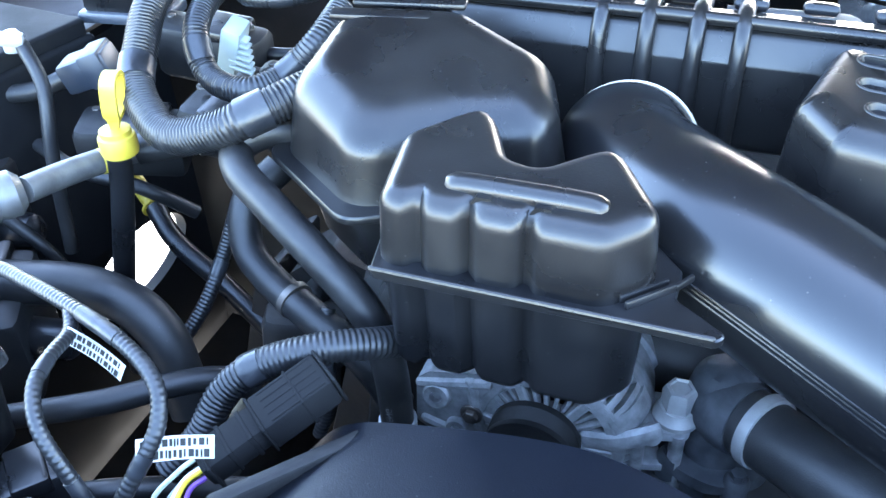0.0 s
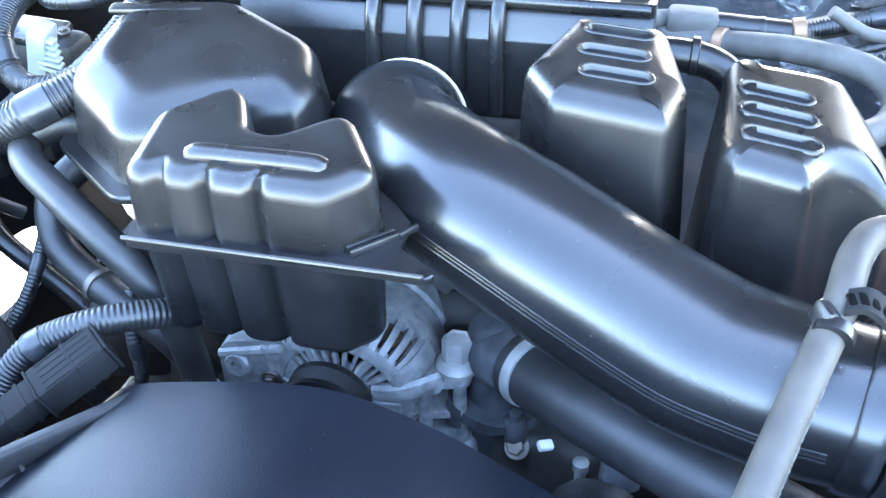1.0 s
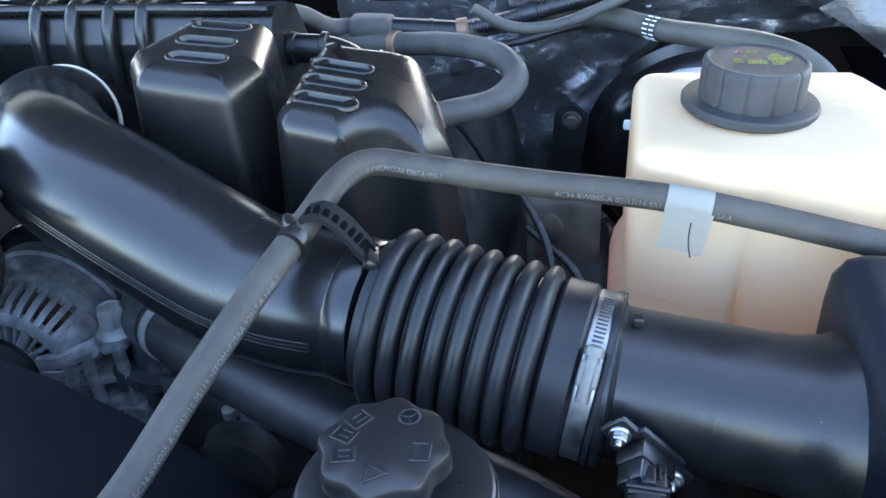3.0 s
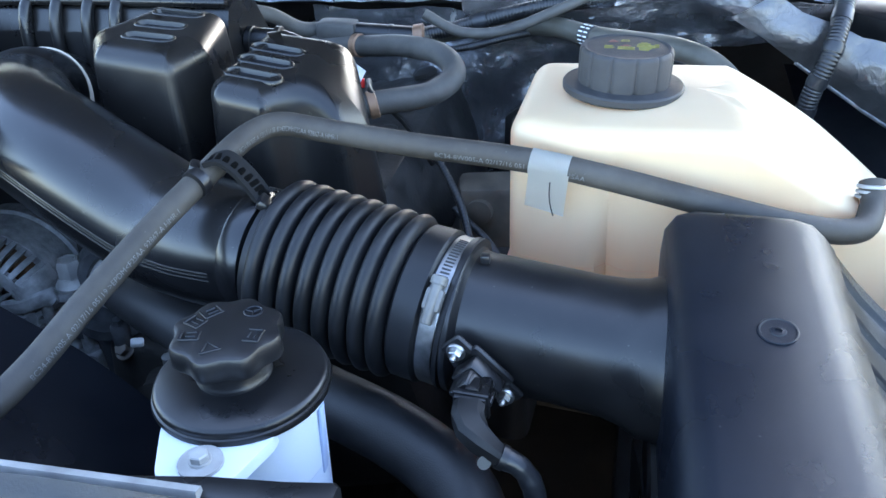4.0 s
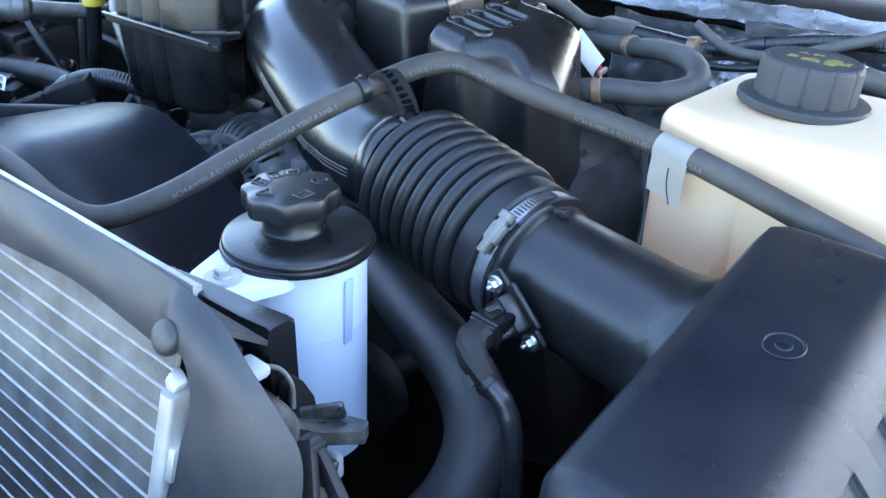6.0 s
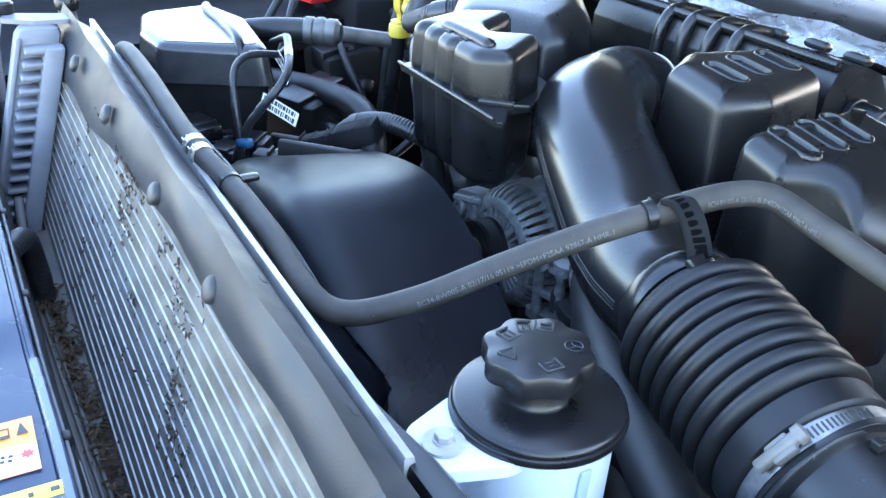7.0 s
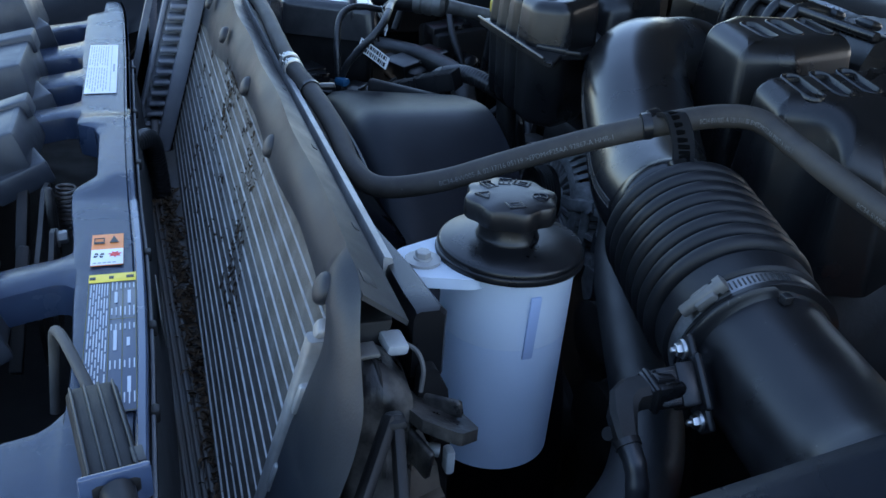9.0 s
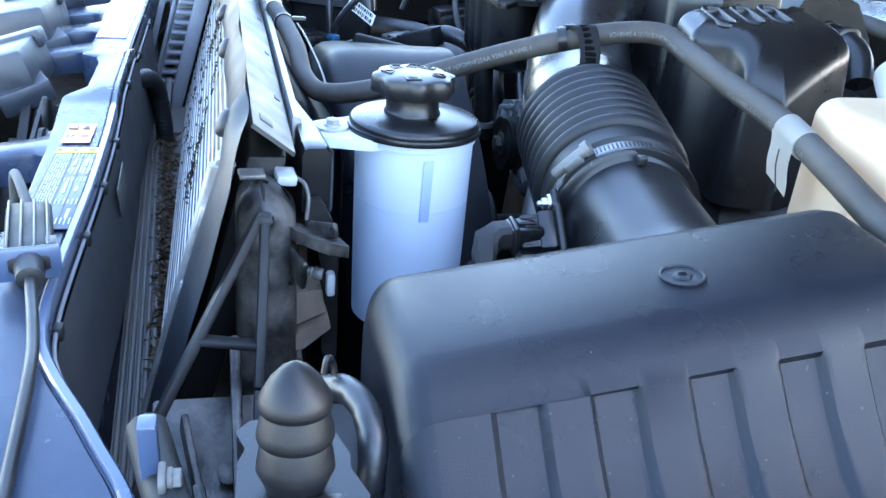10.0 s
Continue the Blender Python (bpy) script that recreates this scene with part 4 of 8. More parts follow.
# ---- intake duct, bellows and air cleaner ----
duct = thing("intake_duct", "glossy black plastic intake duct curving down to the throttle", "intake duct", (0.1, 0.45, 1.22))
AX = curve_points([(-0.066, 0.606, 1.268), (-0.066, 0.585, 1.2765), (-0.055, 0.557, 1.279), (0.005, 0.484, 1.289), (0.066, 0.450, 1.277), (0.155, 0.4165, 1.2475), (0.205, 0.396, 1.2445), (0.264, 0.3785, 1.2465)], 10)
DUCT_R = [0.0500, 0.0498, 0.0498, 0.0510, 0.0518, 0.0510, 0.0490, 0.0455]


def duct_r(u):
    f = u * (len(DUCT_R) - 1)
    i = min(int(f), len(DUCT_R) - 2)
    k = f - i
    return DUCT_R[i] + (DUCT_R[i + 1] - DUCT_R[i]) * k * k * (3 - 2 * k)


bm = bmesh.new()
sweep(bm, AX, duct_r, 48, 0.98)
part("shell", bm, duct_black, duct)
fr = frames_along(AX)
for off in (1.3, 0.0, -1.0):
    bm = bmesh.new()
    line = []
    for i, (p, (t, a, b)) in enumerate(zip(AX, fr)):
        if 14 < i < len(AX) - 3:
            u = i / (len(AX) - 1)
            r = duct_r(u)
            down = Vector((-0.35, -0.93, 0.05))
            down = (down - t * down.dot(t)).normalized()
            line.append(p + down * r * 0.984 + t.cross(down) * (0.0025 * off))
    sweep(bm, line, 0.0011, 8)
    part("seam", bm, duct_black, duct)
# thin ring in pale tan: sunlight on the duct's rear rim, held in the colour
bm = bmesh.new()
lathe(bm, [(0.046, 0), (0.0518, 0), (0.0525, 0.0003), (0.0525, 0.0012), (0.0518, 0.0015), (0.046, 0.0015)], 48, along((-0.066, 0.603, 1.267), (-0.068, 0.63, 1.256)))
part("sunlit_rim", bm, surface("sunlit_rim_tan", (0.48, 0.40, 0.30), (0.58, 0.50, 0.39), 0.4, 0.5), duct, "pale tan rim of the duct, sunlight painted into its colour")
bm = bmesh.new()
lathe(bm, [(0.047, 0.0), (0.047, 0.06), (0.05, 0.06), (0.05, 0.075)], 32, along((-0.066, 0.605, 1.266), (-0.07, 0.68, 1.24)))
part("throttle_neck", bm, satin_black, duct)
bm = bmesh.new()
D0, D1 = Vector((0.250, 0.3825, 1.2462)), Vector((0.280, 0.3755, 1.2450))
lathe(bm, [(0.041, 0), (0.0468, 0.001), (0.0478, 0.003), (0.0478, 0.016), (0.0468, 0.018), (0.041, 0.019)], 48, along(D0, D1))
part("collar", bm, duct_black, duct)

clip = thing("hose_clip", "black slotted plastic clip holding the hose to the duct", "hose clip", (0.24, 0.37, 1.31))
bm = bmesh.new()
cl = curve_points([(0.231, 0.378, 1.3195), (0.241, 0.379, 1.3210), (0.251, 0.379, 1.3140), (0.259, 0.378, 1.3050), (0.265, 0.376, 1.2980), (0.269, 0.374, 1.2945)], 6)
rings = []
for p, (t, n_, b_) in zip(cl, frames_along(cl)):
    side = Vector((0.2, 0.97, 0.1)).normalized()
    up = t.cross(side).normalized()
    rings.append([p + side * sx * 0.0082 + up * sz * 0.0018 for sx, sz in ((-1, -1), (1, -1), (1, 1), (-1, 1))])
skin(bm, rings)
part("strap", bm, battery_black, clip)
# solid near-black blocks: the shade inside the strap's openings is their colour
for i in range(1, len(cl) - 2, 3):
    part("window", boxed((0.0044, 0.0098, 0.0042), Matrix.Translation((cl[i] + cl[i + 1]) / 2) @ (cl[i + 1] - cl[i]).to_track_quat("X", "Z").to_matrix().to_4x4(), 0.001), hollow_black, clip)
bm = bmesh.new()
lathe(bm, [(0.0088, -0.0035), (0.0102, -0.0035), (0.0105, 0), (0.0102, 0.0035), (0.0088, 0.0035)], 22, along((0.226, 0.365, 1.3085), (0.232, 0.385, 1.3125)))
part("ring", bm, satin_black, clip)
bm = bmesh.new()
block(bm, (0.008, 0.014, 0.012), pose(0.2215, 0.372, 1.314, 0, 20, 20), 0.002)
part("latch", bm, satin_black, clip)
bm = bmesh.new()
block(bm, (0.010, 0.022, 0.007), pose(0.2700, 0.3730, 1.2930, 0, 40, 12), 0.002)
part("foot", bm, satin_black, clip)

bel = thing("bellows", "ribbed black rubber bellows between duct and air meter", "bellows", (0.33, 0.35, 1.22))
B0, B1 = Vector((0.266, 0.3790, 1.2465)), Vector((0.4105, 0.3552, 1.2240))
BL = (B1 - B0).length
prof = [(0.042, 0.0), (0.0485, 0.0005), (0.0492, 0.005)]
NR, S0, S1 = 8, 0.006, BL * 0.745
for k in range(NR):
    a, w = S0 + (S1 - S0) * k / NR, (S1 - S0) / NR
    prof += [(dr + 0.0055, a + w * f) for dr, f in ((0.0438, 0.03), (0.0478, 0.09), (0.0506, 0.20), (0.0522, 0.34), (0.0527, 0.50), (0.0522, 0.66), (0.0506, 0.80), (0.0478, 0.91), (0.0438, 0.97))]
bm = bmesh.new()
lathe(bm, prof + [(0.047, S1)], 64, along(B0, B1))
part("ribbed_tube", bm, bellows_rubber, bel)
bm = bmesh.new()
lathe(bm, [(0.047, S1 - 0.0005), (0.0515, S1 + 0.001), (0.0535, S1 + 0.003), (0.0538, BL * 0.875), (0.0525, BL * 0.885), (0.0508, BL * 0.89), (0.0505, BL * 0.975), (0.0525, BL * 0.98), (0.0532, BL), (0.047, BL + 0.001)], 64, along(B0, B1))
part("cuff", bm, bellows_rubber, bel)
clampt = thing("hose_clamp", "bright steel worm-drive hose clamp round the bellows", "hose clamp", B1)
Mc = along(B0.lerp(B1, 0.895), B1)
bm = bmesh.new()
lathe(bm, [(0.0502, 0), (0.0515, 0.0003), (0.0518, 0.0015), (0.0515, 0.003), (0.0518, 0.0095), (0.0515, 0.0112), (0.0502, 0.0115)], 64, Mc)
part("band", bm, clamp_steel, clampt)
inv = Mc.inverted()
loc = inv @ Vector((0.3920, 0.3210, 1.2590))
ang = math.atan2(loc.y, loc.x)
for k in range(15):
    a = ang - 0.26 - 0.055 * k if (Mc @ Vector((math.cos(ang - 0.5), math.sin(ang - 0.5), 0))).z > (Mc @ Vector((math.cos(ang + 0.5), math.sin(ang + 0.5), 0))).z else ang + 0.26 + 0.055 * k
    m = Mc @ Matrix.Rotation(a, 4, "Z") @ pose(0.0519, 0, 0.0058, 0, 0, 0)
    part("thread", boxed((0.0005, 0.0011, 0.0062), m, 0.0001), ink_black, clampt)
m = Mc @ Matrix.Rotation(ang, 4, "Z") @ pose(0.0545, 0, 0.0058)
bm = bmesh.new()
block(bm, (0.007, 0.015, 0.012), m, 0.002)
lathe(bm, [(0.0035, -0.016), (0.004, -0.015), (0.004, 0.010), (0.0055, 0.010), (0.0055, 0.015), (0.003, 0.016)], 14, m @ pose(0.001, 0, 0, 90, 0, 0))
part("screw_housing", bm, dull_alu, clampt)

air = thing("air_cleaner", "black plastic air cleaner box with a fluted sloping side", "air cleaner", (0.62, 0.28, 1.05))
T0, T1 = Vector((0.4085, 0.3558, 1.2243)), Vector((0.575, 0.3370, 1.2100))
bm = bmesh.new()
lathe(bm, [(0.042, 0), (0.0525, 0.0), (0.0530, 0.001), (0.0530, 0.0045), (0.0520, 0.0055), (0.0490, 0.006), (0.0455, 0.008), (0.0448, 0.015), (0.0448, 0.090), (0.0458, 0.104), (0.0485, 0.117), (0.0535, 0.127), (0.0535, 0.15)], 64, along(T0, T1))
part("inlet_tube", bm, satin_black, air)
part("key_tab", boxed((0.006, 0.006, 0.006), Matrix.Translation((0.4265, 0.3520, 1.2715)), 0.001), satin_black, air)


def lid_ring(y):
    """Cross-section of the lid in x and z: top, rounded shoulder, fluted slope and foot."""
    return [(0.540, 1.08), (0.541, 1.245), (0.5425, 1.262), (0.549, 1.272), (0.560, 1.2755), (0.600, 1.2745), (0.622, 1.2735), (0.634, 1.2700), (0.642, 1.2625), (0.6485, 1.2562), (0.6493, 1.2553), (0.666, 1.2365), (0.684, 1.2200), (0.698, 1.2110), (0.711, 1.2050), (0.732, 1.2005), (0.7328, 1.2003), (0.7425, 1.1990), (0.7433, 1.1989), (0.760, 1.1970), (0.766, 1.1920), (0.766, 1.08)]


FL = [0.198, 0.240, 0.284, 0.327, 0.370]
YF, YB = 0.150, 0.412
SL = 0.115


def lid_y(y):
    return SL * (y - 0.29)


ys = sorted({YF + (YB - YF) * k / 60 for k in range(61)} | {YF + 0.016 * (1 - math.cos(k * 0.2)) for k in range(8)} | {YB - 0.016 * (1 - math.cos(k * 0.2)) for k in range(8)} | {f + d for f in FL for d in (-0.0120, -0.0103, -0.0086, 0.0086, 0.0103, 0.0120)})
rings = []
for y in ys:
    ring = []
    e = min(y - YF, YB - y)
    sh = 0.016
    k = min(1.0, e / sh)
    drop = sh * (1 - math.sqrt(max(0, 1 - (1 - k) ** 2)))
    flute = min(1.0, max(0.0, (0.0120 - min(abs(y - f) for f in FL)) / 0.0034))
    for i, (x, z) in enumerate(lid_ring(y)):
        zz, xx = z - (drop if z > 1.1 else 0), x
        if z > 1.1:
            zz += lid_y(y) * (1.0 if i < 9 else max(0.0, 1 - (i - 8) / 7))
        if flute and 10 <= i <= 17:
            zz -= flute * (0.0115 if i > 15 else 0.0025)
            xx -= flute * (0.0025 if i < 13 else 0.0)
        if i < 5:
            xx += drop * 0.8
        ring.append(Vector((xx + 0.045 * (0.29 - y), y, zz)))
    rings.append(ring)
bm = bmesh.new()
skin(bm, rings)
lid = part("lid", bm, grain_black, air, "", 42)
bm = bmesh.new()
lathe(bm, [(0.0106, -0.001), (0.0109, 0.0006), (0.0104, 0.0010), (0.0097, 0.0010), (0.0092, 0.0003), (0.0045, 0.0002), (0.0040, 0.0008), (0.0022, 0.0010), (0.0019, -0.0006), (0.0003, -0.0008)], 40, pose(0.598, 0.292, 1.2750, 6.5, 0, 0))
part("dimple", bm, grain_black, lid)
bm = bmesh.new()
moulded(bm, [(0.540, 0.125), (0.775, 0.118), (0.775, 0.432), (0.535, 0.432)], [(0.90, 0.02), (1.12, 0.004), (1.150, 0.0), (1.176, 0.0)], 0.012)
part("tray", bm, matt_black, air)

maf = thing("air_meter", "small black air meter with bright bolts on the inlet tube", "air meter", (0.43, 0.29, 1.22))
bm = bmesh.new()
F0, F1 = Vector((0.4180, 0.3010, 1.2390)), Vector((0.4470, 0.2950, 1.2080))
fd = (F1 - F0)
out_dir = Vector((-0.12, -0.95, -0.10)).normalized()
xa = (fd - out_dir * fd.dot(out_dir)).normalized()
ya = out_dir.cross(xa)
mf = Matrix.Translation((F0 + F1) / 2) @ Matrix((xa, ya, out_dir)).transposed().to_4x4()
block(bm, (0.058, 0.018, 0.005), mf, 0.0024)
block(bm, (0.034, 0.026, 0.005), mf, 0.0024)
block(bm, (0.026, 0.020, 0.012), mf @ pose(0.0, 0, 0.008), 0.002)
part("flange", bm, satin_black, maf)
bm = bmesh.new()
block(bm, (0.023, 0.017, 0.016), mf @ pose(0.0, 0, 0.018), 0.002)
meter_plug = part("connector", bm, satin_black, maf)
for k in range(5):
    part("rib", boxed((0.0014, 0.0185, 0.010), mf @ pose(-0.009 + 0.0045 * k, 0, 0.020), 0.0004), satin_black, meter_plug)
for s in (-1, 1):
    bm = bmesh.new()
    hexbolt(bm, mf @ pose(0.0213 * s, 0, 0.0025), 0.0042, 0.0055)
    bar(bm, mf @ Vector((0.0213 * s, 0, 0.008)), mf @ Vector((0.0213 * s, 0, 0.0105)), 0.0020, 10)
    part("bolt", bm, bright_steel, maf)
bm = bmesh.new()
block(bm, (0.003, 0.003, 0.004), Matrix.Translation((0.438, 0.262, 1.2185)), 0.0006)
part("lock_tab", bm, red_plastic, maf, "small red lock tab")

# ---- bottles ----
deg = thing("coolant_bottle", "cream translucent plastic coolant bottle, sunlit, with pink fluid stains", "coolant bottle", (0.55, 0.53, 1.02))
OUT_D = [(0.421, 0.470), (0.470, 0.452), (0.640, 0.455), (0.720, 0.480), (0.726, 0.590), (0.66, 0.615), (0.425, 0.612)]


def shoulder(co):
    if co.z > 1.13:
        f = (co.z - 1.13) / 0.19
        k = max(0.0, co.x - 0.585)
        co.z -= f * (0.55 * k + 1.2 * k * k)
    return co


def bottle_surface(levels, cap_top):
    outer = dense(fillet(OUT_D, 0.022, 6), 0.008)
    rings = []
    for z, d in levels:
        ring = []
        for i, q in enumerate(outer):
            a, b = outer[i - 1], outer[(i + 1) % len(outer)]
            t = (b - a).normalized()
            # the foot bulges at the ends only
            r = q + Vector((-t.y, t.x)) * (d if d > 0 else d * max(0.0, abs(t.y) * 1.4 - 0.4) * (0.85 if q.x > 0.57 else 0.45))
            # a shallow upright channel in the front wall
            ch = 0.010 * math.exp(-((q.x - 0.50) / 0.006) ** 2) * (q.y < 0.50) * (z < 1.25)
            ring.append(shoulder(Vector((r.x, r.y + ch, z))))
        rings.append(ring)
    if cap_top:
        c = Vector((0.56, 0.535))
        last = rings[-1]
        z, d = levels[-1]
        for f in (0.75, 0.5, 0.25, 0.06):
            rings.append([shoulder(Vector((c.x + (p.x - c.x) * f, c.y + (p.y - c.y) * f, z + 0.004 * (1 - f)))) for p in [Vector((v.x, v.y)) for v in last]])
    bm_ = bmesh.new()
    skin(bm_, rings, True, False, cap_top)
    return bm_


part("body", bottle_surface([(1.207, 0.0)] + dome_levels(1.215, 1.3180, 0.015, 0.002, 8), True), degas_plastic, deg)
part("base", bottle_surface([(1.105, 0.05), (1.108, 0.018), (1.118, -0.008), (1.130, -0.018), (1.145, -0.022), (1.166, -0.022), (1.178, -0.017), (1.187, -0.008), (1.192, -0.001), (1.2068, 0.0)], False), degas_wet, deg, "pink coolant-stained lower part")
CAPC = Vector((0.503, 0.536, 1.3255))
mcap = Matrix.Translation(CAPC) @ Euler((radians(-2), radians(3), 0)).to_matrix().to_4x4()
bm = bmesh.new()
lathe(bm, [(0.030, -0.008), (0.0445, -0.0065), (0.0460, -0.0050), (0.0462, -0.0010), (0.0450, 0.0004), (0.0350, 0.0012)], 64, mcap)
part("collar", bm, cap_grey, deg)
bm = bmesh.new()
lathe(bm, [(0.0335, 0.000), (0.0350, 0.001), (0.0352, 0.006), (0.0352, 0.0240), (0.0345, 0.0265), (0.0330, 0.0278), (0.0310, 0.0278), (0.0302, 0.0272), (0.015, 0.0276), (0.001, 0.0278)], 168, mcap, lambda a, i: 1 - ((0.034 * math.exp(-(((a / (2 * math.pi) * 12) % 1 - 0.5) / 0.055) ** 2) + 0.004 * math.sin(84 * a) ** 2) if 1 <= i <= 5 else 0.0))
dcap = part("cap", bm, cap_grey, deg, "dull grey screw cap with yellow warning print")
cap_rng = random.Random(3)
faded_yellow = surface("faded_yellow_print", (0.11, 0.10, 0.018), (0.16, 0.145, 0.03), 0.6, 0.7, scale=300, bump=0)
faded_red = surface("faded_red_print", (0.11, 0.04, 0.034), (0.14, 0.05, 0.042), 0.6, 0.7, scale=300, bump=0)


def cap_bar(x0, y0, x1, y1, w, mat_):
    """A printed stroke on the cap from one point to another."""
    a, b = Vector((x0, y0, 0)), Vector((x1, y1, 0))
    d = b - a
    part("print_mark", boxed((d.length + w, w, 0.0005), mcap @ pose(*((a + b) / 2)[:2], 0.0277, 0, 0, math.degrees(math.atan2(d.y, d.x))), 0.0001), mat_, dcap)


for k in range(3):
    a, b = math.radians(100 + 120 * k), math.radians(220 + 120 * k)
    cap_bar(-0.011 + 0.0035 * math.cos(a), 0.011 + 0.0035 * math.sin(a), -0.011 + 0.0035 * math.cos(b), 0.011 + 0.0035 * math.sin(b), 0.0012, faded_red)
for x0, y0, x1, y1 in ((-0.005, 0.012, 0.001, 0.013), (-0.004, 0.016, 0.001, 0.0165), (-0.005, 0.012, -0.004, 0.016), (0.001, 0.013, 0.001, 0.0165)):
    cap_bar(x0, y0, x1, y1, 0.0009, faded_yellow)
for bx, by, bw, bh in ((-0.0065, -0.009, 0.0115, 0.0060), (0.0075, -0.0005, 0.0125, 0.0055)):
    for k in range(5):
        y = by + bh * k / 4
        cap_bar(bx, y, bx + bw, y + 0.0006, 0.0013 if k in (0, 4) else 0.0007, faded_yellow)
    for k in range(4):
        x = bx + bw * k / 3
        cap_bar(x, by, x, by + bh, 0.0009, faded_yellow)
for x0, y0, x1, y1, w in ((0.009, 0.008, 0.016, 0.009, 0.0022), (0.011, 0.011, 0.014, 0.0115, 0.0020), (-0.004, -0.001, 0.002, 0.0005, 0.0022), (-0.002, 0.002, 0.000, 0.0025, 0.0020)):
    cap_bar(x0, y0, x1, y1, w, faded_yellow if x0 > 0 else faded_red)
for k in range(4):
    cap_bar(-0.0165, -0.008 + 0.0022 * k, -0.0165 + cap_rng.uniform(0.005, 0.008), -0.008 + 0.0022 * k, 0.0008, faded_yellow)
    cap_bar(0.009, -0.0085 + 0.0020 * k, 0.009 + cap_rng.uniform(0.004, 0.009), -0.0083 + 0.0020 * k, 0.0007, faded_yellow)
    cap_bar(0.0205, 0.002 + 0.0022 * k, 0.0205 + cap_rng.uniform(0.002, 0.004), 0.0022 + 0.0022 * k, 0.0008, faded_yellow)

ps = thing("fluid_reservoir", "milky blue-white plastic fluid reservoir with a black lid", "fluid reservoir", (0.305, 0.228, 1.098))
PC = Vector((0.312, 0.224, 0))


def ps_body(z0, z1, steps, lo):
    bm_ = bmesh.new()
    prof_ = []
    for k in range(steps + 1):
        z = z0 + (z1 - z0) * k / steps
        u = (z - 1.05) / 0.20
        prof_.append((0.0415 + 0.0026 * max(0, u) ** 0.8, z))
    if lo:
        prof_ = [(0.010, z0 - 0.006), (0.033, z0 - 0.005), (0.039, z0 - 0.002)] + prof_
    rings_ = []
    for r, z in prof_:
        c = Vector((0.305 + 0.005 * (z - 1.05) / 0.2, 0.226 - 0.001 * (z - 1.05) / 0.2))
        rings_.append([Vector((c.x + r * math.cos(2 * math.pi * k / 40), c.y + r * math.sin(2 * math.pi * k / 40), z)) for k in range(40)])
    skin(bm_, rings_, True, lo, False)
    return bm_


part("upper_body", ps_body(1.205, 1.258, 6, False), ps_plastic, ps)
part("lower_body", ps_body(1.104, 1.2048, 10, True), ps_wet, ps, "blue-tinted fluid-filled lower body")
bm = bmesh.new()
lathe(bm, [(0.0435, 1.251), (0.0460, 1.252), (0.0460, 1.2565), (0.044, 1.258)], 48, pose(PC.x, PC.y, 0))
prism(bm, [(p.x, p.y) for p in fillet([(0.298, 0.147), (0.333, 0.147), (0.350, 0.200), (0.274, 0.205)], 0.0165, 8)], "z", 1.2500, 1.2575)
part("ear", bm, ps_plastic, ps)
bm = bmesh.new()
lathe(bm, [(0.0115, 0), (0.0115, 0.002), (0.006, 0.0025)], 24, pose(0.316, 0.163, 1.2575))
hexbolt(bm, pose(0.316, 0.163, 1.2590), 0.0050, 0.006, 1.2)
part("bolt", bm, white_metal, ps)
bm = bmesh.new()
lathe(bm, [(0.044, 1.2565), (0.0490, 1.257), (0.0496, 1.259), (0.0490, 1.261), (0.0480, 1.2615), (0.0482, 1.2635), (0.0472, 1.2655), (0.0455, 1.2665), (0.020, 1.2685), (0.0185, 1.2685)], 64, pose(PC.x, PC.y, 0))
part("lid", bm, satin_black, ps)
bm = bmesh.new()
lathe(bm, [(0.0205, 1.2670), (0.0210, 1.2690), (0.0205, 1.2705), (0.0195, 1.272), (0.0195, 1.281), (0.024, 1.2825), (0.0285, 1.2835), (0.0295, 1.2855), (0.0295, 1.2945), (0.0285, 1.2965), (0.026, 1.2975), (0.012, 1.2985), (0.001, 1.2985)], 84, pose(PC.x - 0.002, PC.y - 0.002, 0), lambda a, i: 1 + (0.055 * math.cos(8 * a + 0.4) if i >= 5 else 0.0) * (1 if i < 11 else 0.3))
pcap = part("cap", bm, satin_black, ps, "lobed black cap with moulded symbols")


